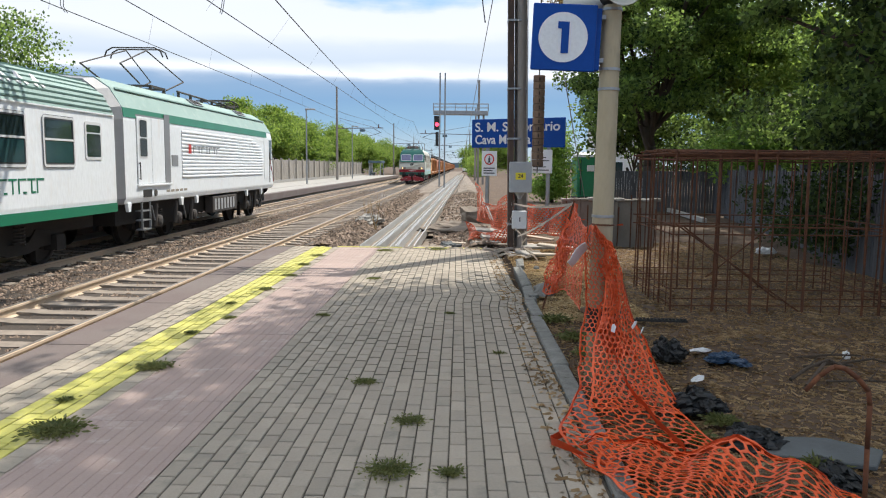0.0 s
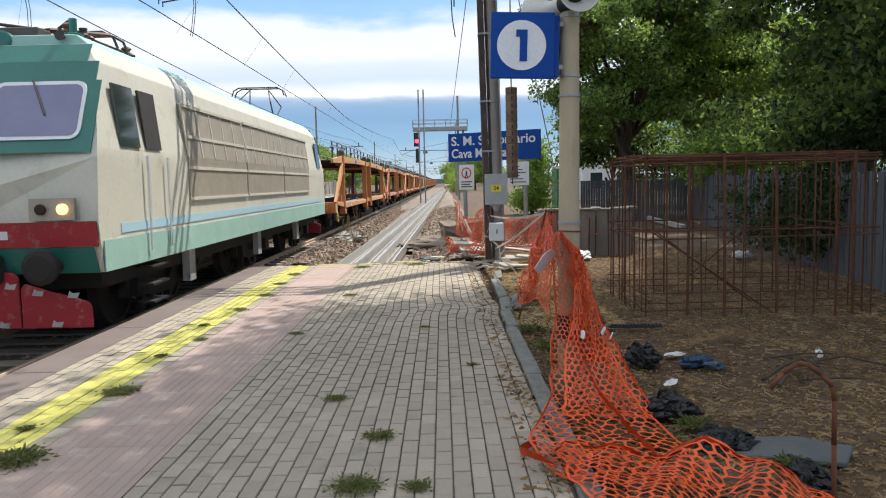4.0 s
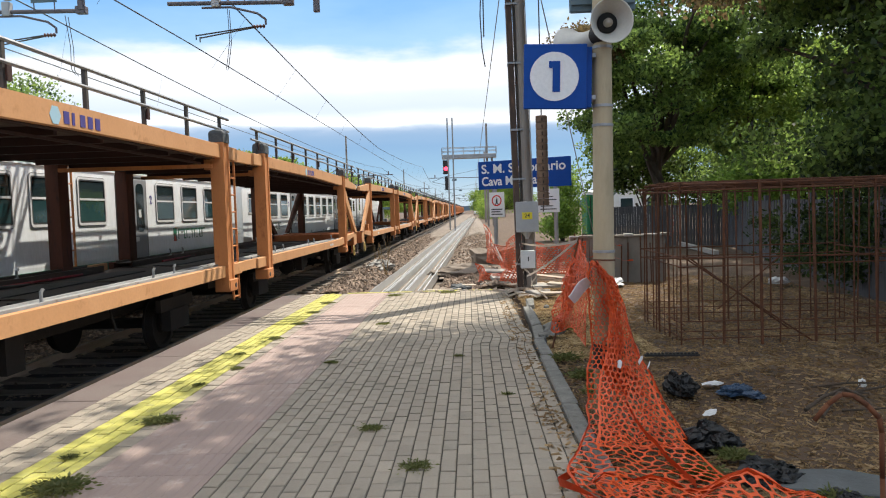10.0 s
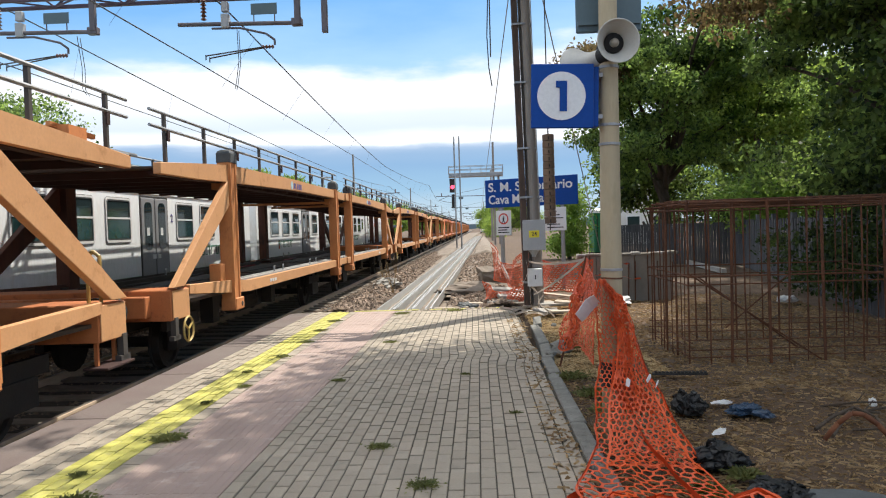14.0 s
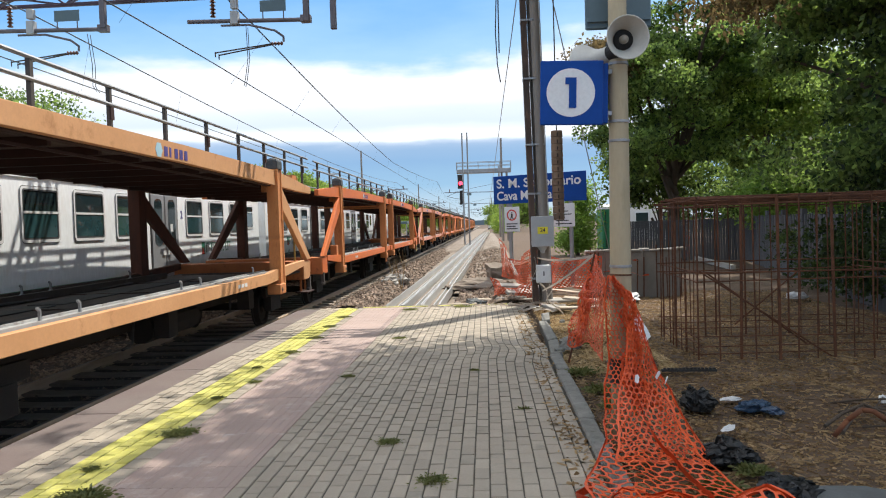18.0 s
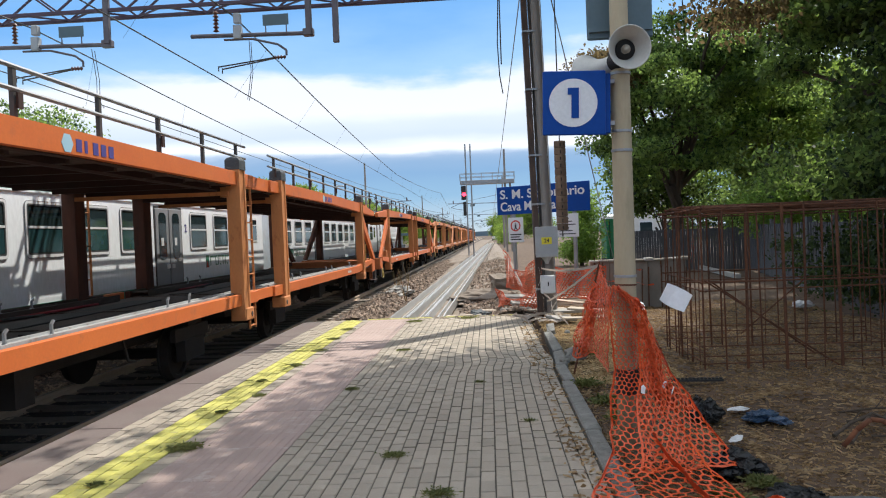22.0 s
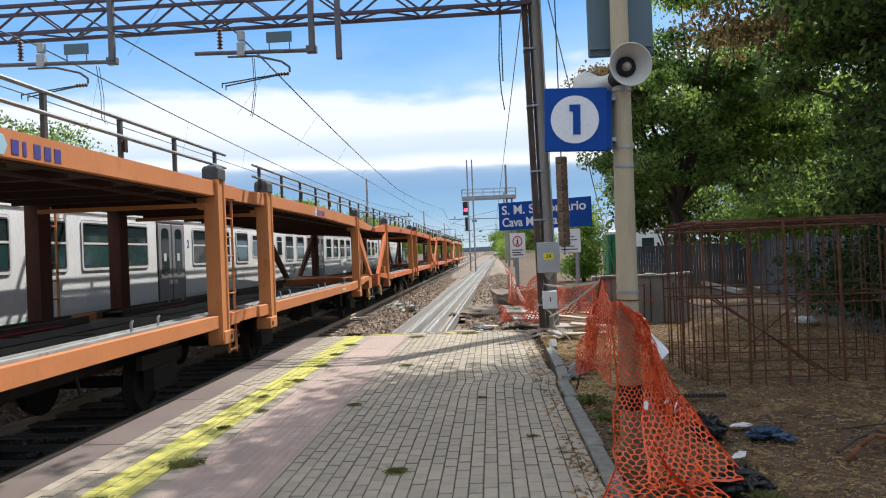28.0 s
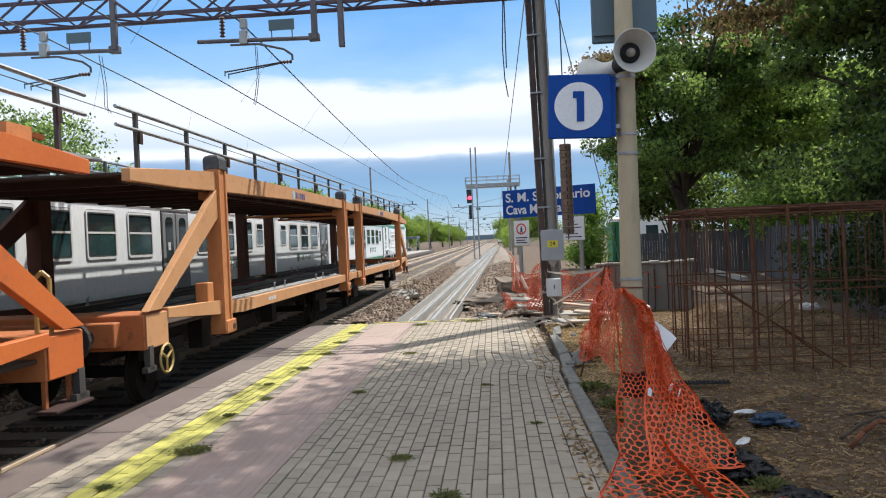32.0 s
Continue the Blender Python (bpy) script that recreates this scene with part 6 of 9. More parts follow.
# the mast at the platform's end: two channels laced together, leaning a little
lean = Matrix.Translation((1.33, PY, 0)) @ Matrix.Rotation(radians(-1.0), 4, "Y")
bm = B()
prism(bm, [(-0.19, -0.12), (-0.08, -0.12), (-0.08, -0.10), (-0.165, -0.10), (-0.165, 0.10), (-0.08, 0.10), (-0.08, 0.12), (-0.19, 0.12)], "z", -0.3, 7.2)
o = part("mast_channel", bm, M["mastrust"], portal, "dark rust-brown steel channel")
o.matrix_basis = lean
bm = B()
prism(bm, [(0.055 + 0.115 * math.cos(a), 0.125 * math.sin(a)) for a in (2 * math.pi * k / 20 for k in range(20))], "z", -0.3, 7.2)
o = part("mast_column", bm, M["mast"], portal, "weathered grey column of the mast")
o.matrix_basis = lean
for k, (x0, w0) in enumerate(((-0.075, 0.02), (-0.03, 0.014), (0.168, 0.016))):
    bm = B()
    box(bm, x0, x0 + w0, -0.13 + 0.03 * k, -0.10 + 0.03 * k, 0.1, 7.0)
    o = part("conduit", bm, M["darksteel"] if k < 2 else M["steel"], portal, "thin conduit on the mast", 0.004)
    o.matrix_basis = lean
for z in (0.5, 2.12, 3.05, 4.3, 5.4, 6.5):
    bm = B()
    prism(bm, [(-0.20, -0.145), (0.02, -0.14), (0.18, -0.07), (0.18, 0.10), (-0.20, 0.13)], "z", z, z + 0.035)
    o = part("band_clamp", bm, M["steel"], portal, "pale steel band round the mast")
    o.matrix_basis = lean
quick("mast", lambda bm: box(bm, XL - 0.25, XL + 0.1, PY - 0.2, PY + 0.2, -0.3, 7.2), M["mast"], portal, "steel mast beyond the far platform")
for x, z0 in ((-3.02, 5.55), (-2.50, 5.38), (-7.0, 5.6), (-10.4, 5.6)):
    quick("drop_post", lambda bm: box(bm, x - 0.055, x + 0.055, PY - 0.30, PY - 0.20, z0, 6.85), M["arm"], portal, "grey hanging post", 0.008)
for xa, xb in ((-5.35, -3.02), (-9.4, -7.0)):
    quick("register_arm", lambda bm: tube(bm, (xa, PY - 0.2, 5.66), (xb, PY - 0.2, 5.60), 0.04, 10), M["arm"], portal, "grey tubular register arm")
    quick("arm_socket", lambda bm: box(bm, xb - 0.12, xb + 0.08, PY - 0.28, PY - 0.14, 5.54, 5.68), M["arm"], portal, "", 0.01)
    bm = B()
    lathe(bm, (xa + 0.5, PY - 0.2, 5.72), (0, 0, 1), [(k * 0.07 + h, r) for k in range(6) for h, r in ((0, 0.025), (0.015, 0.06), (0.05, 0.03))], 10)
    part("insulator", bm, M["insul"], portal, "brown ribbed insulator")
    quick("insulator_block", lambda bm: (box(bm, xa + 0.85, xa + 1.0, PY - 0.27, PY - 0.13, 5.56, 5.82), box(bm, xa + 0.86, xa + 0.99, PY - 0.26, PY - 0.14, 5.86, 6.05)), M["boxgrey"], portal, "", 0.01)
    quick("number_plate", lambda bm: box(bm, xa + 1.45, xa + 1.95, PY - 0.30, PY - 0.29, 5.76, 5.97), M["panelback"], portal, "dark plate seen from behind")
    for dx in (1.5, 1.9):
        quick("plate_leg", lambda bm: box(bm, xa + dx - 0.01, xa + dx + 0.01, PY - 0.29, PY - 0.28, 5.60, 5.78), M["arm"], portal)
    bm = B()
    pts = [(xa + 0.65, 5.56), (xa + 1.2, 5.55), (xa + 1.7, 5.42), (xa + 1.86, 5.30), (xa + 1.86, 5.20)]
    for p, q in zip(pts, pts[1:]):
        tube(bm, (p[0], PY - 0.2, p[1]), (q[0], PY - 0.2, q[1]), 0.022, 8)
    part("steady_bracket", bm, M["arm"], portal)
    bm = B()
    lathe(bm, (xa + 1.62, PY - 0.2, 5.17), (1, 0, 0), [(k * 0.06 + h, r) for k in range(4) for h, r in ((0, 0.02), (0.015, 0.045), (0.045, 0.02))], 8)
    part("insulator", bm, M["insul"], portal)
    for dy in (-0.1, 0.1):
        bm = B()
        tube(bm, (xa + 1.62, PY - 0.2 + dy * 0.3, 5.16), (xa + 0.55, PY - 0.2 + dy, 5.02), 0.014, 6)
        tube(bm, (xa + 0.55, PY - 0.2 + dy, 5.04), (xa + 0.55, PY - 0.2 + dy, 4.94), 0.012, 6)
        part("steady_rod", bm, M["darksteel"], portal)
# weights that tension the line, behind the mast
weights = thing("tension_weights", "rusty column of stacked tension weights hung beside the mast", "counterweight")
for k in range(13):
    bm = B()
    lathe(bm, (1.66, PY - 0.15, 1.62 + k * 0.13), (0, 0, 1), [(0, 0.10), (0.008, 0.11), (0.118, 0.11), (0.126, 0.10)], 14)
    part("weight", bm, M["weightrust"], weights)
    quick("notch", lambda bm: box(bm, 1.65, 1.668, PY - 0.265, PY - 0.25, 1.64 + k * 0.13, 1.70 + k * 0.13), M["under"], weights)
quick("weight_rod", lambda bm: tube(bm, (1.66, PY - 0.15, 1.5), (1.66, PY - 0.15, 6.9), 0.012, 6), M["darksteel"], weights)
bm = B()
for a, b in (((1.05, 13.8, 6.6), (0.98, 13.7, 5.2)), ((0.98, 13.7, 5.2), (1.0, 13.7, 4.6)), ((1.0, 13.7, 4.6), (1.05, 13.7, 4.25)), ((1.05, 13.8, 6.6), (1.04, 13.7, 4.8))):
    tube(bm, tuple(Vector(a) - Vector((0.42, 0, 0))), tuple(Vector(b) - Vector((0.42, 0, 0))), 0.012, 6)
solo("hanging_cable", bm, M["darksteel"], "loose dark cable hanging from the portal beam", "cable")
bm = B()
tube(bm, (1.42, PY, 7.0), (3.9, 20.5, -0.2), 0.012, 6)
tube(bm, (1.1, 14.0, 6.6), (0.55, 62, 2.6), 0.012, 6)
solo("stay_wire", bm, M["steel"], "thin guy wire from the mast head", "cable")


# wires: level contact wire, messenger sagging between supports 61 m apart
def wires(xc, label, off):
    w = thing("overhead_line", label, "overhead line", "overhead lines")
    for k in range(-1, 8):
        a, b = ((xc + (0.2 if (k + q) % 2 == 0 else -0.2), 13.9 + 61 * (k + q), 4.92) for q in (0, 1))
        quick("contact_wire", lambda bm: tube(bm, a, b, 0.011, 6), M["copper"], w)
    for dx in (-0.011, 0.011):
        bm = B()
        prev = None
        for k in range(0, 330):
            y = -47.1 + k * 1.6
            u = ((y - 13.9) / 61.0) % 1.0
            z = 5.45 + 0.60 * (2 * u - 1) ** 2
            p = (xc + dx + off * abs(2 * u - 1), y, z)
            if prev:
                tube(bm, prev, p, 0.010, 4, cap=False)
            prev = p
        part("messenger_wire", bm, M["copper"], w)
    bm = B()
    for k in range(60):
        y = -40 + 5.1 * k
        u = ((y - 13.9) / 61.0) % 1.0
        z = 5.45 + 0.60 * (2 * u - 1) ** 2
        tube(bm, (xc - 0.2 + 0.4 * abs(((y - 13.9) / 61.0 + 1) % 2.0 - 1), y, 4.92), (xc + off * abs(2 * u - 1), y, z), 0.0028, 4, cap=False)
    tagged(part("dropper", bm, M["copper"], w), kind="stuff")
    for s in (0, 0.12):
        bm = B()
        p = [(xc + 0.5, 15.2 + s, 5.95), (xc + 0.42, 15.5 + s, 5.35), (xc + 0.25, 15.8 + s, 4.95), (xc + 0.02, 16.4 + s, 4.93)]
        for a, b in zip(p, p[1:]):
            tube(bm, a, b, 0.008, 5)
        part("jumper", bm, M["copper"], w)


wires(TRACK_A + 0.05, "overhead line above the near track", 0.66)
wires(TRACK_B + 0.05, "overhead line above the far track", 0.05)

# signal gantry further along
gantry = thing("signal_gantry", "grey signal gantry with a railed walkway over the track", "signal gantry")
GY = 75.0
quick("walkway", lambda bm: box(bm, -2.5, 3.0, GY - 0.6, GY + 0.6, 6.75, 7.15), M["steel"], gantry, "", 0.02)
for z in (7.5, 7.85):
    for dy in (-0.6, 0.6):
        quick("rail", lambda bm: tube(bm, (-2.5, GY + dy, z), (3.0, GY + dy, z), 0.03, 6), M["steel"], gantry)
for k in range(6):
    for dy in (-0.6, 0.6):
        quick("rail_post", lambda bm: tube(bm, (-2.5 + k * 1.1, GY + dy, 7.1), (-2.5 + k * 1.1, GY + dy, 7.85), 0.03, 6), M["steel"], gantry)
quick("column", lambda bm: (box(bm, 1.95, 2.15, GY - 0.15, GY + 0.15, -0.6, 10.2), box(bm, 2.45, 2.65, GY - 0.15, GY + 0.15, -0.6, 7.0)), M["mast"], gantry, "dark steel column")
quick("signal_head", lambda bm: (box(bm, -2.42, -1.85, GY - 0.75, GY - 0.6, 5.2, 6.6), box(bm, -2.25, -1.95, GY - 0.75, GY - 0.6, 3.6, 5.0)), M["black"], gantry, "black signal head", 0.03)
bm = B()
lathe(bm, (-2.12, GY - 0.76, 5.75), (0, -1, 0), [(0, 0.20), (0.05, 0.18)], 14)
part("red_lamp", bm, M["redglow"], gantry, "lit red signal lamp")
quick("signal_border", lambda bm: box(bm, -2.42, -1.82, GY - 0.74, GY - 0.70, 5.4, 6.1), M["whitepaint"], gantry)
for x in (-1.42, -1.02):
    quick("signal_post", lambda bm: tube(bm, (x, 58.8, -0.6), (x, 58.8, 8.9), 0.06, 8), M["steel"], gantry, "thin grey post")

# line masts with single arms
for (x, y, h, s) in ((-13.6, 83.0, 10.3, 1), (2.2, 96.0, 9, -1), (-12.2, 139, 9.5, 1), (2.2, 150, 9, -1), (-12.2, 200, 9.5, 1), (2.2, 215, 9, -1), (-12.2, 262, 9.5, 1), (2.2, 275, 9, -1), (2.2, 345, 9, -1), (-12.2, 330, 9.5, 1)):
    m = thing("line_mast", "slender steel line mast with a horizontal arm", "line mast", "masts along the line")
    quick("shaft", lambda bm: tube(bm, (x, y, -0.6), (x, y, h), 0.16, 8, 0.09), M["mast"], m)
    reach = 5.2 if s > 0 else -7.2
    quick("arm", lambda bm: tube(bm, (x, y, 5.7), (x + reach, y, 5.8), 0.05, 6), M["arm"], m)
    quick("stay", lambda bm: tube(bm, (x, y, 6.9), (x + reach * 0.8, y, 5.85), 0.02, 5), M["arm"], m)
    bm = B()
    pts = [(x + reach * 0.8, 5.7), (x + reach * 0.95, 5.3), (x + reach * 0.82, 5.05), (x + reach * 0.7, 4.9)]
    for a, b in zip(pts, pts[1:]):
        tube(bm, (a[0], y, a[1]), (b[0], y, b[1]), 0.025, 5)
    part("steady_arm", bm, M["darksteel"], m)
    quick("plate", lambda bm: box(bm, x + reach * 0.55 - 0.3, x + reach * 0.55 + 0.3, y - 0.05, y, 5.35, 5.65), M["panelback"], m)
    quick("insulator", lambda bm: tube(bm, (x + reach * 0.9, y, 5.8), (x + reach * 0.9, y, 6.2), 0.06, 8), M["insul"], m)

# lamps on the far platform
for (x, y) in ((-12.9, 63.0), (-12.9, 90.0)):
    l = thing("platform_lamp", "slim grey platform lamp with a flat head", "street lamp", "lamps on the far platform")
    quick("pole", lambda bm: tube(bm, (x, y, 0), (x, y, 6.3), 0.07, 8, 0.05), M["steel"], l)
    quick("head", lambda bm: (box(bm, x - 0.1, x + 0.75, y - 0.14, y + 0.14, 6.25, 6.36), box(bm, x - 0.06, x + 0.06, y - 0.06, y + 0.06, 6.1, 6.3)), M["boxgrey"], l, "", 0.02)
shelter = thing("platform_shelter", "small dark blue shelter at the end of the far platform", "shelter")
quick("roof", lambda bm: box(bm, -14.8, -12.6, 121, 126, 2.0, 2.4), M["panelback"], shelter, "", 0.03)
quick("wall", lambda bm: box(bm, -14.7, -14.6, 121.2, 125.8, -0.05, 2.0), M["boxgrey"], shelter)
for y in (121.2, 125.6):
    quick("post", lambda bm: box(bm, -12.85, -12.7, y, y + 0.15, -0.05, 2.0), M["steel"], shelter)
quick("bench", lambda bm: (box(bm, -14.5, -14.0, 122, 125, 0.4, 0.48), box(bm, -14.4, -14.1, 122.2, 122.4, -0.05, 0.4), box(bm, -14.4, -14.1, 124.6, 124.8, -0.05, 0.4)), M["boxgrey"], shelter)

# cable trough: three open channels side by side, drifting towards the line
trough = thing("cable_trough", "three pale grey cable channels laid side by side on the ground", "cable trough")


def trough_x(u, y):
    return -1.80 + u + (y - 14.2) * 0.0135


for c in range(3):
    bm = B()
    prof = [(0.0, 0.0), (0.36, 0.0), (0.36, 0.21), (0.335, 0.215), (0.315, 0.05), (0.20, 0.05), (0.19, 0.13), (0.17, 0.13), (0.16, 0.05), (0.045, 0.05), (0.025, 0.215), (0.0, 0.21)]
    secs = []
    ys = list(np.arange(14.3, 40, 0.6)) + [50, 70, 100, 140]
    for k, y in enumerate(ys):
        wob = 0.005 * math.sin(k * 1.9 + c) if y < 40 else 0
        secs.append([(trough_x(c * 0.372 + px, y) + wob, y, -0.20 + pz + 0.004 * math.sin(k * 1.3 + 2 * c)) for px, pz in prof])
    loft(bm, secs)
    ch = part("channel", bm, M["trough"], trough, "open grey channel")
    for e0, e1 in ((0.052, 0.155), (0.205, 0.308)):
        bm = B()
        loft(bm, [[(trough_x(c * 0.372 + px, y), y, -0.20 + pz) for px, pz in ((e0, 0.045), (e1, 0.045), (e1, 0.075 + 0.012 * math.sin(y * 1.7 + c)), (e0, 0.07 + 0.012 * math.sin(y * 2.3 + e0 * 40)))] for y in ys])
        part("silt", bm, M["rubble"], ch, "grey silt lying in the channel")
quick("end_plate", lambda bm: box(bm, -1.86, -0.64, 14.24, 14.29, -0.22, -0.02), M["trough"], trough, "", 0.006)


# ---- the platform's pole with its sign, loudspeakers and screen ----
PX, PYY = 1.258, 5.15
pole = solo("lamp_pole", (lambda bm: (lathe(bm, (PX, PYY, -0.3), (0, 0, 1), [(0, 0.084), (1.6, 0.077), (3.2, 0.068), (5.6, 0.055)], 20), bm)[1])(B()), M["polecon"],
            "tapered pale concrete pole at the platform kerb", "pole", smooth=True)
for z, r in ((1.24, 0.077), (2.16, 0.073), (2.30, 0.072), (2.72, 0.070), (2.98, 0.068)):
    quick("strap", lambda bm: lathe(bm, (PX, PYY, z), (0, 0, 1), [(0, r + 0.001), (0.001, r + 0.006), (0.019, r + 0.006), (0.02, r + 0.001)], 20), M["steel"], pole, "galvanised steel strap")
quick("collar", lambda bm: lathe(bm, (PX, PYY, 0.38), (0, 0, 1), [(0, 0.083), (0.001, 0.088), (0.189, 0.087), (0.19, 0.081)], 20), M["black"], pole, "dark tarred collar")
quick("wire_tie", lambda bm: lathe(bm, (PX, PYY, 1.18), (0.03, 0.02, 1), [(0, 0.08), (0.004, 0.086), (0.012, 0.08)], 18), M["rust"], pole, "rusty wire tie")

number = thing("platform_number_sign", "square blue sign with a white disc and the number 1", "sign")
quick("panel", lambda bm: box(bm, 0.690, 1.140, 5.02, 5.05, 2.285, 2.745), M["blue"], number, "glossy blue panel", 0.006)
quick("side_frame", lambda bm: box(bm, 1.140, 1.178, 5.05, 5.16, 2.30, 2.73), M["blue"], number, "", 0.004)
bm = B()
lathe(bm, (0.907, 5.019, 2.515), (0, -1, 0), [(0, 0.173), (0.003, 0.173)], 48)
part("disc", bm, M["white"], number, "white disc")
bm = B()
prism(bm, [(0.868, 2.608), (0.868, 2.574), (0.894, 2.574), (0.894, 2.405), (0.947, 2.405), (0.947, 2.622), (0.868, 2.622)], "y", 5.010, 5.0155)
part("figure_one", bm, M["blue"], number, "blue figure 1")
for z in (2.36, 2.66):
    quick("bracket", lambda bm: box(bm, 1.165, 1.21, 5.07, 5.20, z, z + 0.03), M["steel"], number)

screen = thing("display_panel", "dark blue-grey back of a display panel strapped to the pole", "display")
quick("panel", lambda bm: box(bm, 1.06, 1.545, 5.26, 5.30, 3.02, 3.80), M["panelback"], screen, "", 0.01)
quick("rib", lambda bm: box(bm, 1.07, 1.535, 5.235, 5.26, 3.07, 3.10), M["panelback"], screen)


def horn(at, axis, label):
    h = thing("loudspeaker", label, "loudspeaker", "loudspeakers on the pole")
    bm = B()
    lathe(bm, at, axis, [(-0.16, 0.03), (-0.13, 0.055), (-0.03, 0.06), (0.0, 0.065), (0.06, 0.085), (0.12, 0.125), (0.16, 0.150), (0.175, 0.155), (0.175, 0.148), (0.155, 0.143), (0.11, 0.110), (0.05, 0.070), (0.0, 0.05)], 28)
    part("bell", bm, M["horn"], h, "grey weathered bell", 0, True)
    bm = B()
    lathe(bm, at, axis, [(0.0, 0.06), (0.02, 0.062), (0.025, 0.06)], 20)
    part("throat", bm, M["black"], h)
    bm = B()
    lathe(bm, at, axis, [(0.012, 0.040), (0.03, 0.056), (0.062, 0.073)], 24)
    part("inner_bell", bm, M["black"], h, "dark throat of the bell", 0, True)
    bm = B()
    lathe(bm, at, axis, [(0.02, 0.03), (0.09, 0.032), (0.11, 0.022), (0.12, 0.008)], 16)
    part("phase_plug", bm, M["grille"], h, "", 0, True)
    bm = B()
    lathe(bm, at, axis, [(-0.20, 0.03), (-0.19, 0.055), (-0.10, 0.058), (-0.09, 0.05)], 16)
    part("driver", bm, M["black"], h)
    return h


horn((1.285, 5.10, 2.885), (0.12, -1.0, -0.08), "grey horn loudspeaker facing along the platform")
horn((1.16, 5.22, 2.80), (-0.55, 0.8, -0.1), "grey horn loudspeaker facing away along the line")

# the pole and what it carries lean a little
for o, deg in ((pole, 0.6), (number, 1.9)):
    at = Matrix.Translation((PX, PYY, 1.5) if o == pole else (0.915, 5.03, 2.5))
    o.matrix_basis = at @ Matrix.Rotation(radians(deg), 4, "Y") @ at.inverted() @ o.matrix_basis

# ---- boxes on the mast ----
cab = thing("junction_box", "grey steel junction box with a yellow number label on the mast", "junction box")
quick("body", lambda bm: box(bm, 1.13, 1.53, 13.52, 13.76, 1.15, 1.68), M["boxgrey"], cab, "", 0.012)
quick("lid_edge", lambda bm: box(bm, 1.12, 1.54, 13.50, 13.52, 1.13, 1.70), M["boxgrey"], cab, "", 0.006)
quick("label", lambda bm: box(bm, 1.235, 1.425, 13.494, 13.499, 1.37, 1.50), M["labelyellow"], cab, "yellow label")
letters("number", "24", 0.10, M["ink"], cab, pose(1.33, 13.492, 1.435, 90, 0, 0), "black number 24", 0.001, "CENTER")
quick("funnel", lambda bm: lathe(bm, (1.33, 13.64, 1.0), (0, 0, 1), [(0, 0.03), (0.05, 0.05), (0.15, 0.12)], 12), M["boxgrey"], cab)
meter = thing("meter_box", "small white plastic box low on the mast", "junction box")
quick("body", lambda bm: box(bm, 1.20, 1.47, 13.60, 13.76, 0.44, 0.78), M["white"], meter, "", 0.012)
quick("latch", lambda bm: box(bm, 1.33, 1.35, 13.59, 13.60, 0.58, 0.66), M["ink"], meter)

# ---- station name board ----
m_sign = Matrix.Translation((0.51, 19.8, 0)) @ Matrix.Rotation(math.atan2(-1.3, 2.32), 4, "Z")
board = thing("station_name_board", "blue station name board with white lettering on two posts", "sign", at=m_sign)
quick("panel", lambda bm: box(bm, 0, 2.66, 0, 0.05, 2.11, 2.86), M["blue"], board, "glossy blue panel", 0.008)
letters("line_one", "S. M. Siccomario", 0.335, M["white"], board, pose(0.10, -0.004, 2.64, 90, 0, 0), "white lettering", 0.002)
letters("line_two", "Cava Manara", 0.335, M["white"], board, pose(0.10, -0.004, 2.31, 90, 0, 0), "white lettering", 0.002)
for o in board.children:
    if o.name.startswith("line_"):
        o.scale = (2.42 / max(o.dimensions.x, 0.1), 1, 1) if o.name.startswith("line_one") else (1.62 / max(o.dimensions.x, 0.1), 1, 1)
for x in (0.45, 2.2):
    quick("post", lambda bm: box(bm, x - 0.04, x + 0.04, 0.05, 0.13, -0.3, 2.8), M["steel"], board)
notice = thing("no_trespass_sign", "white plate with a red ring and a barred walking figure", "sign", at=m_sign)
quick("plate", lambda bm: box(bm, 0.33, 0.78, -0.03, -0.015, 1.36, 2.02), M["white"], notice, "", 0.004)
bm = B()
ring = [(0.555 + 0.15 * math.cos(a), 1.80 + 0.15 * math.sin(a)) for a in (2 * math.pi * k / 28 for k in range(28))]
inner = [(0.555 + 0.115 * math.cos(a), 1.80 + 0.115 * math.sin(a)) for a in (2 * math.pi * k / 28 for k in range(28))]
va, vb = [bm.verts.new((x, -0.034, z)) for x, z in ring], [bm.verts.new((x, -0.034, z)) for x, z in inner]
for i in range(28):
    bm.faces.new((va[i], va[(i + 1) % 28], vb[(i + 1) % 28], vb[i]))
part("red_ring", bm, M["redink"], notice)
quick("pictogram", lambda bm: (box(bm, 0.53, 0.58, -0.034, -0.031, 1.74, 1.84), box(bm, 0.545, 0.575, -0.034, -0.031, 1.85, 1.88), beam(bm, (0.55, -0.033, 1.75), (0.51, -0.033, 1.69), 0.004, 0.025, (0, 0, 1)), beam(bm, (0.56, -0.033, 1.75), (0.60, -0.033, 1.69), 0.004, 0.025, (0, 0, 1))), M["ink"], notice)
for k in range(3):
    quick("text_bar", lambda bm: box(bm, 0.39, 0.72 - 0.06 * (k % 2), -0.034, -0.031, 1.42 + k * 0.065, 1.45 + k * 0.065), M["ink"], notice)
notice2 = thing("notice_plate", "white notice plate with lines of small print", "sign", at=m_sign)
quick("plate", lambda bm: box(bm, 1.75, 2.35, -0.03, -0.015, 1.45, 2.05), M["white"], notice2, "", 0.004)
for k in range(6):
    quick("text_bar", lambda bm: box(bm, 1.82, 2.27 - 0.09 * (k % 3), -0.034, -0.031, 1.52 + k * 0.08, 1.545 + k * 0.08), M["ink"], notice2)

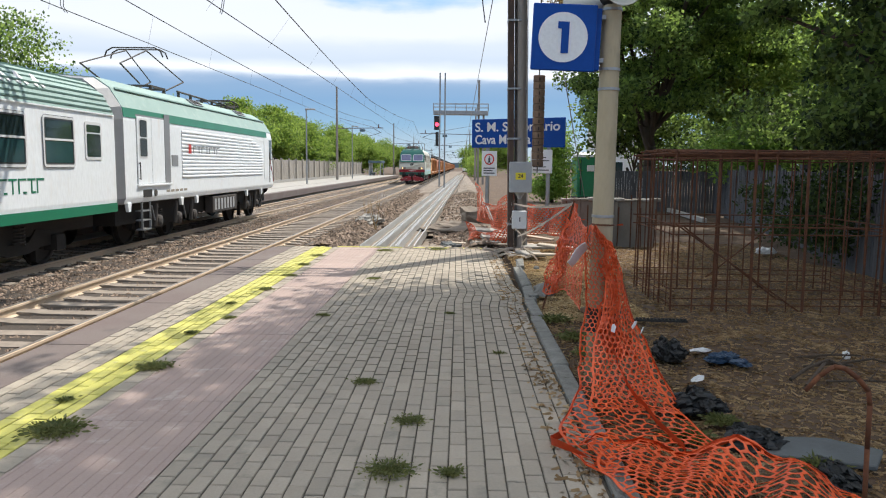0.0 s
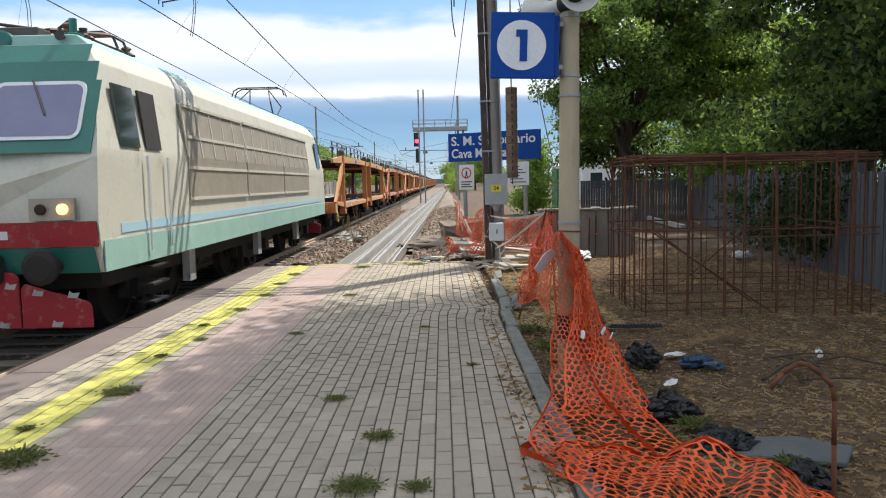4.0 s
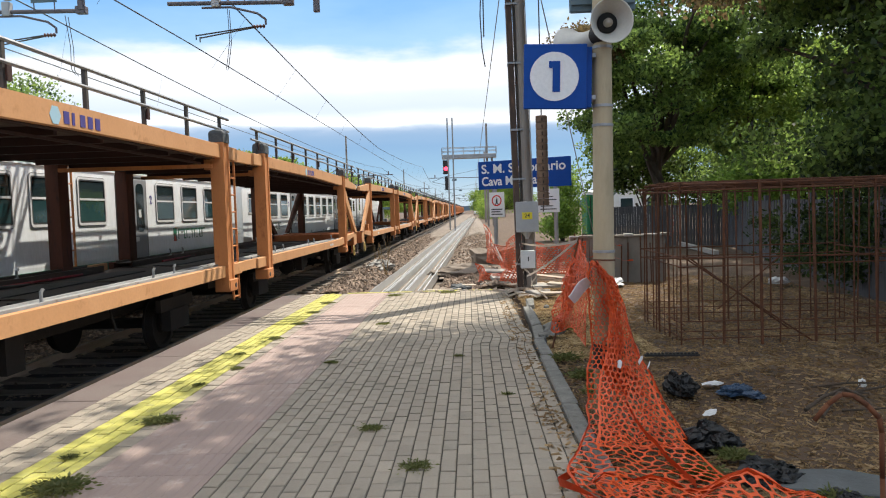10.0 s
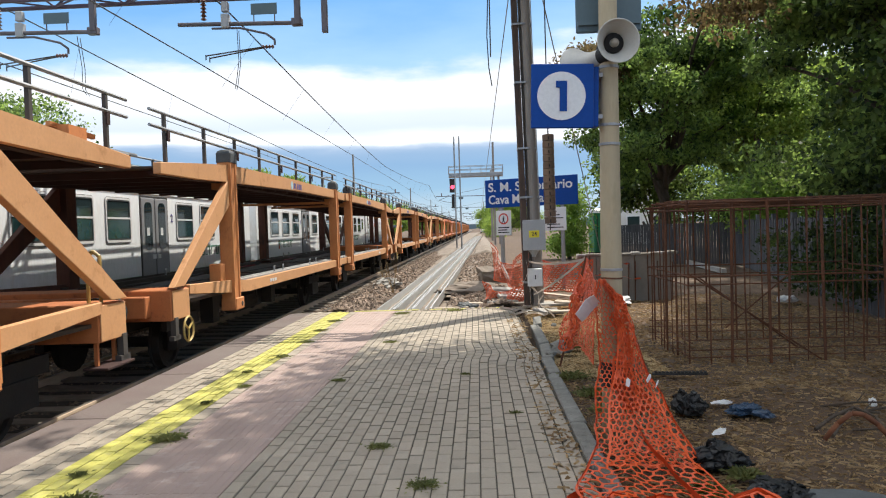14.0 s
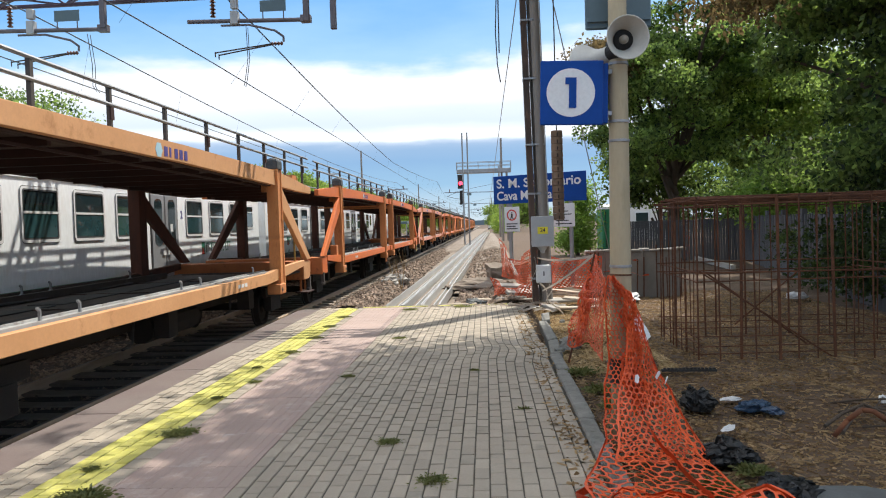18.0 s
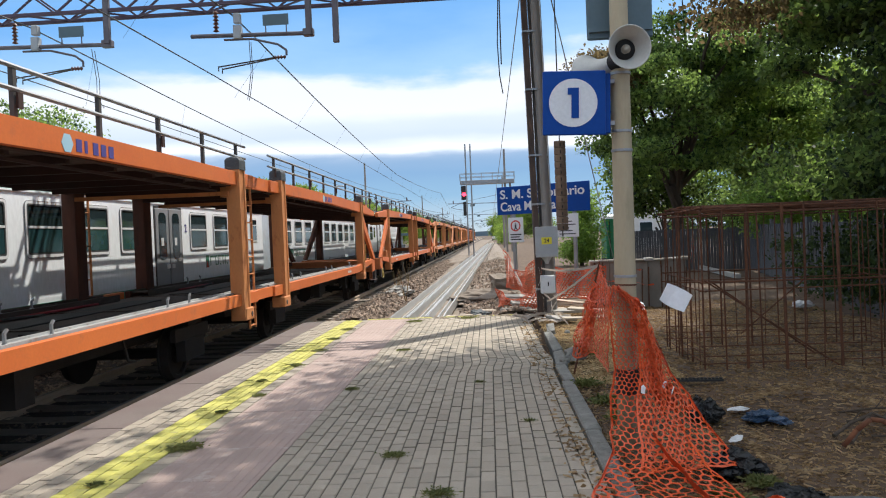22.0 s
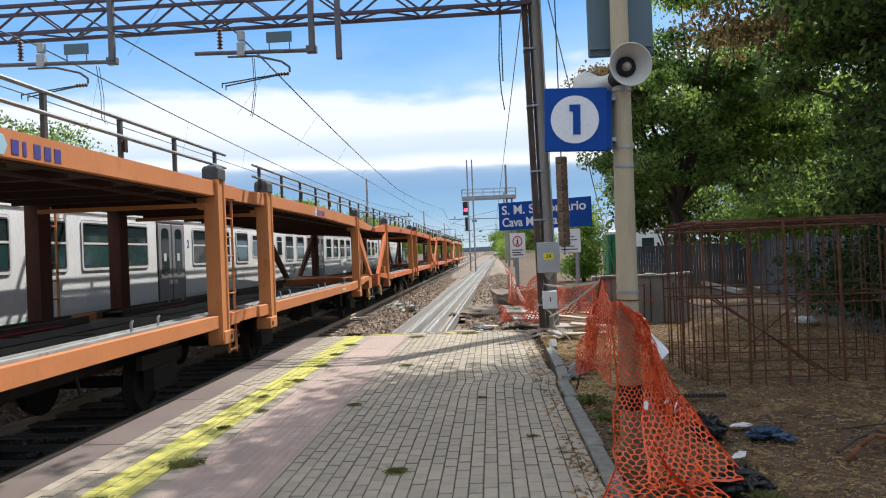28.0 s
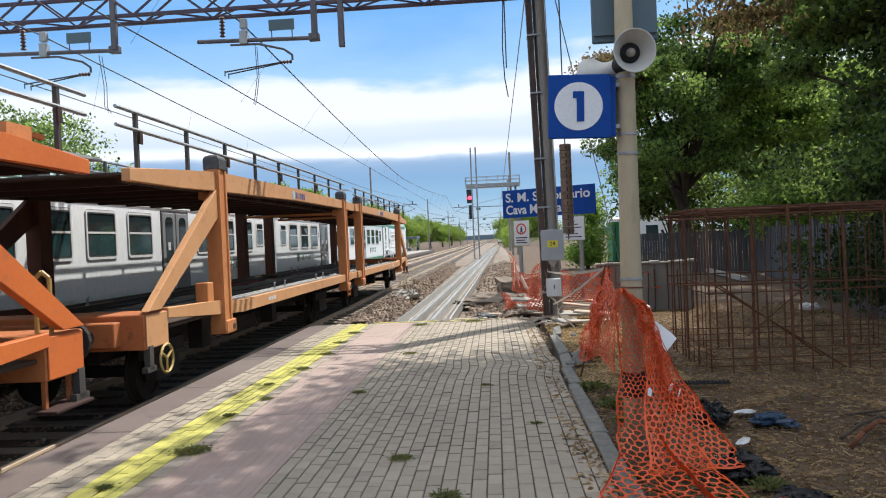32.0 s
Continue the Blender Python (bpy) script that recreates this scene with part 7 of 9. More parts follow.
# ---- rebar cage ----
cage = thing("rebar_cage", "rusty reinforcement cage of upright bars standing in the yard", "rebar cage")
rng = random.Random(21)
CX0, CX1, CY0, CY1 = 2.66, 5.25, 8.10, 9.95


def bar(p0, p1, r=0.0085):
    bm = B()
    tube(bm, p0, p1, r, 5)
    part("rebar", bm, M["rust"], cage)


spots = [(x, CY0) for x in np.arange(CX0, CX1 + 0.01, 0.215)] + [(x, CY1) for x in np.arange(CX0, CX1 + 0.01, 0.19)]
spots += [(CX0, y) for y in np.arange(CY0 + 0.2, CY1, 0.2)] + [(CX1, y) for y in np.arange(CY0 + 0.25, CY1, 0.26)]
for x, y in spots:
    x, y = x + rng.uniform(-0.03, 0.03), y + rng.uniform(-0.03, 0.03)
    bar((x, y, -0.12 + rng.uniform(-0.05, 0.06)), (x + rng.uniform(-0.025, 0.025), y + rng.uniform(-0.03, 0.03), 1.78 + rng.uniform(-0.04, 0.06)), rng.choice((0.007, 0.010, 0.014, 0.018) if y < CY0 + 0.1 else (0.006, 0.008, 0.009, 0.013)))
for z, r in ((0.05, 0.007), (0.13, 0.007), (0.22, 0.007), (0.86, 0.008), (0.97, 0.009), (1.72, 0.010), (1.78, 0.012)):
    for a, b in (((CX0 - 0.05, CY0), (CX1 + 0.05, CY0)), ((CX0 - 0.05, CY1), (CX1 + 0.05, CY1)), ((CX0, CY0 - 0.05), (CX0, CY1 + 0.05)), ((CX1, CY0 - 0.05), (CX1, CY1 + 0.05))):
        bar((*a, z + rng.uniform(-0.02, 0.02)), (*b, z + rng.uniform(-0.02, 0.02)), r)
for k in range(15):
    y = CY0 + (CY1 - CY0) * k / 14
    bar((CX0 - 0.08, y, 1.78 + rng.uniform(-0.03, 0.05)), (CX1 + 0.06, y + rng.uniform(-0.05, 0.05), 1.78 + rng.uniform(-0.03, 0.05)), 0.012)
bar((CX0, CY0, 0.98), (CX0 + 1.5, CY0 + 0.02, -0.05), 0.01)
bar((CX0 + 0.1, CY0 + 0.05, 0.95), (CX0 + 1.2, CY0 + 0.04, 0.12), 0.01)
bar((CX1 - 1.6, CY1, 0.1), (CX1 - 0.7, CY1, 0.85), 0.01)
bar((CX0 - 0.3, CY0 + 0.1, 0.96), (CX1 - 0.5, CY0 + 0.05, 0.94), 0.009)

# ---- yard fence ----
fence = thing("yard_fence", "dark grey fence of upright slats along the yard", "fence", kind="structure")
bm = B()
box(bm, -0.045, 0.045, -0.012, 0.012, 0.02, 1.62)
me = mesh_of("slat", bm, M["fence"])
d = Vector((9.9 - 5.0, 28.0 - 3.4, 0))
n_slats = 262
ang = math.degrees(math.atan2(d.y, d.x))
for k in range(n_slats):
    p = Vector((5.0, 3.4, 0)) + d * (k / n_slats)
    o = new("slat", me)
    o.parent, o.matrix_basis = fence, pose(p.x, p.y, -0.05 + rng.uniform(-0.03, 0.03), rng.uniform(-1, 1), rng.uniform(-1, 1), ang)
for z in (0.35, 1.35):
    quick("rail", lambda bm: beam(bm, (5.05, 3.4, z), (9.95, 28.0, z), 0.05, 0.06), M["fence"], fence)
for k in range(11):
    p = Vector((5.1, 3.4, 0)) + d * (k / 10)
    quick("post", lambda bm: box(bm, p.x - 0.06, p.x + 0.06, p.y - 0.06, p.y + 0.06, -0.2, 1.72), M["fence"], fence)
bm = B()
box(bm, -0.045, 0.045, -0.012, 0.012, 0.02, 1.6)
me2 = mesh_of("slat", bm, M["fence"])
for k in range(43):
    o = new("slat", me2)
    o.parent, o.matrix_basis = fence, pose(9.9 - k * 0.093, 28.1 + k * 0.04, -0.1, 0, 0, rng.uniform(-3, 3))

solo("edging_stone", (lambda bm: (beam(bm, (8.25, 28.2, 0.03), (7.72, 22.4, 0.03), 0.14, 0.14), bm)[1])(B()), M["concrete"], "pale concrete edging stone lying along the fence foot", "kerb stone")

# low wall behind the cage
low_wall = thing("low_wall", "low mossy concrete wall with crumbling coping and rusty uprights", "wall", kind="structure")
for k in range(5):
    x0 = 2.37 + k * 0.40
    quick("panel", lambda bm: box(bm, x0, x0 + 0.392, 15.38, 15.50, -0.2, 0.90 + rng.uniform(-0.02, 0.02)), M["mossy"], low_wall, "", 0.01)
for k in range(11):
    x0 = 2.36 + k * 0.19
    quick("coping_piece", lambda bm: box(bm, x0, x0 + 0.183, 15.31 + rng.uniform(-0.01, 0.02), 15.55, 0.905, 0.965 + rng.uniform(-0.02, 0.02)), M["mossy"] if k % 3 else M["concrete"], low_wall, "", 0.014)
for k in range(9):
    x0 = 2.45 + k * 0.23 + rng.uniform(-0.05, 0.05)
    quick("upright", lambda bm: tube(bm, (x0, 15.34, -0.15), (x0 + rng.uniform(-0.03, 0.03), 15.35, rng.uniform(0.7, 1.05)), 0.012, 5), M["rust"], low_wall, "rusty upright bar")

toilet = thing("portable_toilet", "green portable toilet cabin with a white roof", "portable toilet", at=pose(7.40, 42.5, -0.15, 0, 0, 6))
quick("cabin", lambda bm: box(bm, -0.6, 0.6, -0.6, 0.6, 0.1, 2.35), M["green"], toilet, "", 0.03)
bm = B()
loft(bm, [[(-0.62, -0.62, 2.35), (0.62, -0.62, 2.35), (0.62, 0.62, 2.35), (-0.62, 0.62, 2.35)], [(-0.6, -0.6, 2.5), (0.6, -0.6, 2.5), (0.6, 0.6, 2.5), (-0.6, 0.6, 2.5)], [(-0.4, -0.4, 2.62), (0.4, -0.4, 2.62), (0.4, 0.4, 2.62), (-0.4, 0.4, 2.62)]])
part("roof", bm, M["white"], toilet, "white domed roof")
quick("base", lambda bm: box(bm, -0.62, 0.62, -0.62, 0.62, 0, 0.12), M["black"], toilet)
quick("label", lambda bm: box(bm, -0.05, 0.5, -0.615, -0.605, 1.55, 1.9), M["white"], toilet)
for x in (-0.5, 0.5):
    quick("corner_rib", lambda bm: box(bm, x - 0.05, x + 0.05, -0.64, -0.6, 0.12, 2.35), M["green"], toilet)
quick("door_frame", lambda bm: (box(bm, -0.42, -0.38, -0.62, -0.6, 0.2, 2.2), box(bm, 0.38, 0.42, -0.62, -0.6, 0.2, 2.2)), M["black"], toilet)

# houses beyond the trees
def house(x, y, w, dpt, h, floors, cols):
    hs = thing("house", "white rendered house with dark windows beyond the trees", "house", "houses beyond the yard", pose(x, y, -0.3))
    quick("wall", lambda bm: box(bm, 0, w, 0, dpt, 0, h), M["wall"], hs)
    bm = B()
    prism(bm, [(-0.5, h), (w + 0.5, h), (w / 2, h + w * 0.22)], "y", -0.5, dpt + 0.5)
    part("roof", bm, M["rusty"], hs, "brown tiled roof")
    for f in range(floors):
        for c in range(cols):
            xc = (c + 0.5) * w / cols
            wdw = quick("window", lambda bm: box(bm, xc - 0.6, xc + 0.6, -0.05, 0.02, 1.0 + f * 3, 2.5 + f * 3), M["frame"], hs)
            quick("pane", lambda bm: box(bm, xc - 0.5, xc + 0.5, -0.07, -0.05, 1.1 + f * 3, 2.4 + f * 3), M["glass"], wdw)


house(12.2, 62, 4.4, 8, 6.2, 2, 2)
house(30, 40, 10, 9, 6.5, 2, 3)

# a white van far along the line
van = thing("parked_van", "small white van standing far off beside the line", "van", at=pose(1.9, 205, -0.2))
quick("body", lambda bm: prism(bm, [(-2.0, 0.35), (2.0, 0.35), (2.0, 1.95), (-0.9, 1.95), (-1.4, 1.15), (-2.0, 1.05)], "x", -0.8, 0.8), M["whitepaint"], van, "white van body", 0.04)
quick("windscreen", lambda bm: beam(bm, (-0.7, -1.21, 1.55), (0.7, -1.21, 1.55), 0.03, 0.6, (0, 0.53, 0.85)), M["glass"], van, "dark windscreen")
quick("bumper", lambda bm: box(bm, -0.8, 0.8, -2.06, -1.96, 0.35, 0.6), M["black"], van, "", 0.02)
for x in (-0.78, 0.78):
    quick("headlight", lambda bm: box(bm, x * 0.75 - 0.12, x * 0.75 + 0.12, -2.03, -1.98, 0.75, 0.92), M["frame"], van)
    for yy in (-1.25, 1.25):
        quick("wheel", lambda bm: tube(bm, (x - 0.09, yy, 0.32), (x + 0.09, yy, 0.32), 0.32, 16), M["black"], van, "black tyre")

# ---- trees ----
def leaves(count, blobs, size, seed, droop=0.25, per=110, wide=(2.2, 3.0)):
    """Leaf quads gathered in clumps round points inside the given crown blobs."""
    g = np.random.default_rng(seed)
    vol = np.array([b[3] * b[4] * b[5] for b in blobs])
    n_clump = max(40, count // per)
    which = g.choice(len(blobs), n_clump, p=vol / vol.sum())
    bl = np.array(blobs)[which]
    u = g.normal(size=(n_clump, 3))
    u /= np.linalg.norm(u, axis=1, keepdims=True)
    rad = g.random((n_clump, 1)) ** 0.38
    centre = bl[:, :3] + u * rad * bl[:, 3:6]
    spread = size * (wide[0] + wide[1] * g.random((n_clump, 1)))
    idx = g.integers(0, n_clump, count)
    p = centre[idx] + np.clip(g.normal(size=(count, 3)), -1.7, 1.7) * spread[idx] * (1, 1, 0.42)
    s = size * (0.55 + 0.75 * g.random((count, 1)))
    a = g.normal(size=(count, 3)) + (0, 0, -droop)
    a /= np.linalg.norm(a, axis=1, keepdims=True)
    b = np.cross(a, g.normal(size=(count, 3)))
    b /= np.linalg.norm(b, axis=1, keepdims=True)
    quad = np.stack([p - a * s * 0.6, p + b * s * 0.36, p + a * s * 0.62, p - b * s * 0.36], 1).reshape(-1, 3)
    f = np.arange(4 * count).reshape(-1, 4)
    return quad, f, centre


def fast_mesh(name, v, f, material):
    me = bpy.data.meshes.new(name)
    me.vertices.add(len(v))
    me.vertices.foreach_set("co", np.asarray(v, float).ravel())
    me.loops.add(f.size)
    me.loops.foreach_set("vertex_index", f.ravel())
    me.polygons.add(len(f))
    me.polygons.foreach_set("loop_start", np.arange(0, f.size, 4))
    me.polygons.foreach_set("loop_total", np.full(len(f), 4))
    me.update(calc_edges=True)
    me.materials.append(material)
    return me


def tree(label, at, trunk_r, fork, blobs, count, size, seed, leaf, limbs=9, name="tree", dry=(), per=110, wide=(2.2, 3.0), boughs=()):
    t = thing(name, label, "tree", "trees", pose(*at))
    v, f, centre = leaves(count, blobs, size, seed, 0.25, per, wide)
    o = new("crown", fast_mesh("crown", v, f, leaf))
    o.parent = t
    if dry:
        v, f, _ = leaves(count // 9, dry, size * 0.85, seed + 500, 1.2, 150, (2.0, 2.6))
        o = new("dry_foliage", fast_mesh("dry_foliage", v, f, LEAF["rusty"]))
        o.parent = t
        tagged(o, "brownish drying leaves")
    g = random.Random(seed)
    bm = B()
    p, prev_r = Vector((0, 0, -0.4)), trunk_r * 1.25
    for k in range(5):
        q = Vector((g.uniform(-0.12, 0.12) * k, g.uniform(-0.12, 0.12) * k, fork * (k + 1) / 5))
        r = trunk_r * (1.1 - 0.09 * (k + 1))
        tube(bm, p, q, prev_r, 10, r)
        p, prev_r = q, r
    part("trunk", bm, M["bark"], t, "dark furrowed trunk", 0, True)
    for a, b, r in boughs:
        quick("bough", lambda bm: tube(bm, a, b, r, 8, r * 0.7), M["bark"], t)
    for k in range(limbs):
        c = Vector(centre[g.randrange(len(centre))])
        start = Vector((0, 0, fork * g.uniform(0.7, 1.0)))
        mid = start.lerp(c, 0.5) + Vector((g.uniform(-0.4, 0.4), g.uniform(-0.4, 0.4), g.uniform(0.1, 0.7)))
        bm = B()
        tube(bm, start, mid, trunk_r * 0.42, 7, trunk_r * 0.24)
        tube(bm, mid, c, trunk_r * 0.24, 6, trunk_r * 0.06)
        for _ in range(3):
            c2 = Vector(centre[g.randrange(len(centre))])
            if (c2 - mid).length < 2.6:
                tube(bm, mid, c2, trunk_r * 0.13, 5, trunk_r * 0.03)
        part("limb", bm, M["bark"], t)
    return t


# the two large trees over the yard
tree("tall dark-leaved tree leaning over the yard fence", (8.7, 14.5, 0), 0.30, 3.4,
     # last three crown blobs: added mostly out of view to shade the yard
     [(-0.5, -0.6, 5.4, 2.5, 3.0, 1.9), (0.8, 1.0, 6.6, 3.0, 3.4, 2.0), (-2.6, 1.2, 5.2, 0.9, 1.2, 0.6), (-0.2, -3.0, 4.4, 1.9, 1.6, 1.7), (-2.2, -2.0, 9.4, 3.2, 3.4, 1.9), (1.8, 3.6, 8.6, 3.4, 3.4, 1.8), (-2.9, -1.4, 7.2, 1.0, 1.2, 0.7), (0.0, 1.5, 3.2, 1.6, 2.2, 1.5), (0.4, 4.6, 3.4, 1.4, 1.8, 1.3), (-1.2, -3.2, 3.4, 1.2, 1.6, 1.0), (-1.7, -5.5, 4.0, 1.2, 1.6, 0.9), (-2.2, -4.5, 6.0, 1.7, 2.3, 1.0), (-1.4, -7.6, 5.4, 1.8, 1.8, 1.0)], 118000, 0.120, 31, LEAF["dark"], 18, dry=[(-3.0, -2.6, 7.0, 1.6, 1.2, 0.8), (0.6, -3.2, 6.0, 1.8, 1.0, 0.8), (-1.0, -3.8, 8.0, 2.2, 1.2, 1.0), (-3.6, -0.6, 5.6, 0.8, 0.8, 0.5)], per=560, wide=(2.1, 2.6))
tree("tall broad tree behind the yard fence", (8.2, 31.0, 0), 0.27, 4.2,
     # last three crown blobs: added above the view to shade ground behind the cage
     [(0.4, 0, 7.0, 3.6, 4.4, 3.2), (-2.5, -1.0, 6.0, 1.5, 2.6, 2.2), (-2.2, -0.5, 8.6, 1.6, 2.0, 1.4), (-1.2, -3.0, 4.6, 1.9, 2.0, 1.1), (1.6, -2.6, 8.0, 3.0, 3.0, 2.2), (-0.8, -5.0, 7.4, 2.2, 2.4, 1.4), (-2.2, -1.0, 3.6, 1.5, 1.4, 0.8), (1.8, -1.0, 3.9, 1.4, 1.4, 0.9), (3.6, 2.6, 6.9, 3.0, 2.4, 2.2), (1.5, -6.5, 12.0, 2.6, 3.2, 1.1), (3.5, -2.0, 12.3, 2.6, 3.6, 1.2), (0.5, -2.5, 12.0, 2.2, 3.0, 1.1)], 88000, 0.145, 32, LEAF["mid"], 14, dry=[(-3.2, -2.0, 7.6, 1.0, 1.2, 0.9)], per=560, wide=(2.0, 2.5), boughs=(((-0.1, 0, 2.4), (-0.7, 0, 4.1), 0.15), ((-0.7, 0, 4.1), (-1.5, -0.1, 6.6), 0.10), ((0.0, 0, 3.4), (0.9, -0.3, 5.8), 0.13)))
tree("sunlit leafy tree beyond the yard fence", (12.8, 33.0, 0), 0.16, 3.0,
     [(0, 0, 5.4, 2.2, 2.4, 1.5), (-1.6, -1.0, 7.6, 1.8, 2.0, 1.4), (1.8, 0.4, 7.2, 2.2, 2.0, 1.6), (-2.6, 0.6, 4.6, 1.2, 1.4, 0.9)], 30000, 0.14, 45, LEAF["light"], 8, per=320, wide=(2.0, 3.0))
tree("bright sunlit shrubby tree beyond the fence", (11.2, 25.6, 0), 0.12, 1.0,
     [(0, 0, 2.5, 2.0, 1.6, 1.3), (-1.4, 0, 2.0, 1.2, 1.2, 0.9), (1.8, 0, 2.3, 1.4, 1.2, 1.1)], 17000, 0.105, 33, LEAF["fresh"], 6)
tree("dark tree at the back of the yard", (15.5, 22.0, 0), 0.26, 3.0,
     [(0, 0, 6.0, 4.0, 4.2, 3.4), (-2.2, -1.5, 3.6, 2.4, 2.2, 2.0)], 44000, 0.115, 34, LEAF["mid"], 8, per=220, wide=(2.4, 3.2))
back = tree("dark tree at the back of the yard", (20.0, 36.0, 0), 0.26, 3.0,
     [(0, 0, 6.0, 4.8, 4.2, 3.8), (-2.2, -1.5, 3.6, 3.4, 2.2, 2.0)], 26000, 0.18, 35, LEAF["mid"], 8)
tree("dark shrubs climbing the yard fence, partly added as its shade", (7.3, 10.6, 0), 0.08, 0.8,
     # third and fourth blobs stand in for the shade at the fence foot
     [(0.75, 8.1, 0.75, 0.3, 0.9, 0.5), (0.5, 7.0, 1.0, 0.25, 0.7, 0.3), (-0.35, 3.2, 0.9, 0.4, 1.1, 0.8), (-0.7, 1.2, 1.0, 0.4, 1.1, 0.9), (0.2, 5.2, 0.4, 0.3, 0.8, 0.4), (0.9, 1.0, 2.4, 0.9, 1.4, 0.7), (0.4, -1.6, 2.3, 0.8, 1.4, 0.6), (-0.2, -4.0, 2.2, 0.7, 1.4, 0.6), (1.3, 3.6, 2.5, 0.9, 1.2, 0.7), (1.9, 6.0, 2.4, 0.8, 1.2, 0.6)], 34000, 0.085, 36, LEAF["ivy"], 5, "shrub")
copy_thing(back, pose(17.6, 47.0, 0, 0, 0, 70))
tree("dark thicket between the fence and the houses", (13.9, 41.0, 0), 0.08, 0.8,
     [(0, 0, 2.2, 2.4, 1.0, 1.7), (-2.2, 0.4, 2.6, 1.3, 0.8, 1.3), (2.4, 0.5, 2.4, 1.8, 1.0, 1.8)], 14000, 0.15, 46, LEAF["dark"], 5, "shrub")
tree("bright green bush behind the name board", (4.85, 37.0, 0), 0.10, 0.7,
     [(0, 0, 1.2, 0.6, 1.0, 1.2), (0.15, 0.4, 2.7, 0.5, 0.8, 1.1), (-0.4, 0.6, 0.6, 0.4, 0.8, 0.5)], 11000, 0.11, 37, LEAF["fresh"], 5, "bush")
tree("slender dark tree before the white house", (8.9, 37.0, 0), 0.10, 1.6,
     [(0, 0, 3.6, 1.9, 1.2, 1.3), (1.6, 0.4, 4.3, 1.4, 1.0, 0.9), (-0.9, 0.3, 4.8, 1.5, 1.0, 1.1), (-1.2, 0.2, 3.0, 0.8, 0.8, 0.8)], 9000, 0.2, 44, LEAF["dark"], 7)
tree("green scrub beside the line", (3.3, 130, 0), 0.10, 0.7,
     [(0, 0, 2.2, 1.0, 6, 2.4), (0.6, 9, 2.0, 1.2, 6, 2.2)], 7000, 0.24, 38, LEAF["light"], 4, "bush")

tree("tall tree standing beside the platform, high crown", (8.9, 7.2, 0), 0.24, 8.6,
     [(-4.5, 5.1, 10.4, 2.0, 2.0, 1.1), (-2.9, 4.7, 10.4, 2.0, 2.0, 1.1), (-5.0, 2.7, 10.3, 2.1, 2.0, 1.1), (-3.3, 1.9, 10.2, 2.2, 2.2, 1.2), (-5.0, 0.1, 10.2, 2.1, 2.0, 1.1), (-3.1, -0.7, 10.0, 2.2, 2.2, 1.2)], 50000, 0.19, 39, LEAF["dark"], 6)

# the row across the tracks: three builds, repeated
tree("sunlit green tree beyond the far platform", (-20.5, 33, 0), 0.25, 2.6,
             [(-1.0, 0, 6.5, 2.8, 3.0, 2.8), (1.0, 1.6, 4.6, 1.7, 2.4, 2.0), (-2.6, -1.2, 5.2, 2.4, 2.2, 2.4)], 24000, 0.15, 41, LEAF["mid"], 9)
row_b = tree("sunlit green tree beyond the far platform", (-21.0, 84, 0), 0.28, 3.0,
             [(0, 0, 5.2, 2.6, 2.8, 3.0), (1.6, -2.6, 4.2, 2.0, 2.2, 2.2), (-1.0, 3.2, 4.6, 2.2, 2.4, 2.6), (0.2, 1.2, 7.4, 1.3, 1.5, 1.5), (0.4, -1.4, 6.6, 1.2, 1.4, 1.4)], 26000, 0.20, 42, LEAF["light"], 9, per=170, wide=(1.8, 2.2))
row_c = tree("sunlit green tree beyond the far platform", (-20.0, 118, 0), 0.26, 2.0,
             [(0, 0, 4.6, 2.8, 3.2, 2.8), (0.5, 4.0, 3.8, 2.4, 2.8, 2.4), (0.5, -4.0, 3.2, 2.6, 2.8, 2.2), (0, 2.0, 6.6, 1.4, 1.6, 1.6), (0.3, -2.2, 5.8, 1.5, 1.6, 1.6)], 24000, 0.22, 43, LEAF["light"], 8, per=170, wide=(1.8, 2.2))
for src, x, y, a in ((row_c, -27, 74, 140), (row_b, -22, 73, 200), (row_c, -20.5, 94, 30), (row_b, -22, 104, 130), (row_b, -21, 127, 300), (row_c, -19.5, 134, 90), (row_c, -19.5, 150, 10), (row_b, -22, 166, 250),
                     (row_c, -19, 182, 200), (row_c, -18, 205, 60), (row_b, -20, 230, 20), (row_c, -18, 255, 120), (row_c, -17, 290, 33), (row_b, -19, 330, 90), (row_c, -17, 370, 170),
                     (row_c, 7, 150, 100), (row_c, 8, 190, 20), (row_b, 12, 260, 80), (row_c, 9, 330, 140)):
    copy_thing(src, pose(x, y, -0.3, 0, 0, a))

# distance: a low belt of woods and hills, haze painted into their colour
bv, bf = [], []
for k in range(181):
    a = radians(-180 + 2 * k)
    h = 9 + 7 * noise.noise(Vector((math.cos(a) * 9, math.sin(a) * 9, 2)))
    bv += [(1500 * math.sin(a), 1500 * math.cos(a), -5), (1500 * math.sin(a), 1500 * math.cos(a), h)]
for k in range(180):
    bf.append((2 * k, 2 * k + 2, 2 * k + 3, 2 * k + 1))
soup("backdrop", bv, bf, M["far"], "woods on the horizon, blue-green with painted haze", "woods", "structure")


# ---- orange barrier netting ----
def crumple(surf, amp, freq):
    """The same sheet with small creases."""
    def f(u, v):
        q = Vector(surf(u, v))
        d = noise.noise_vector(q * freq) * amp + noise.noise_vector(q * freq * 2.7) * amp * 0.45
        return q + Vector((d.x, d.y, d.z * 0.5))
    return f


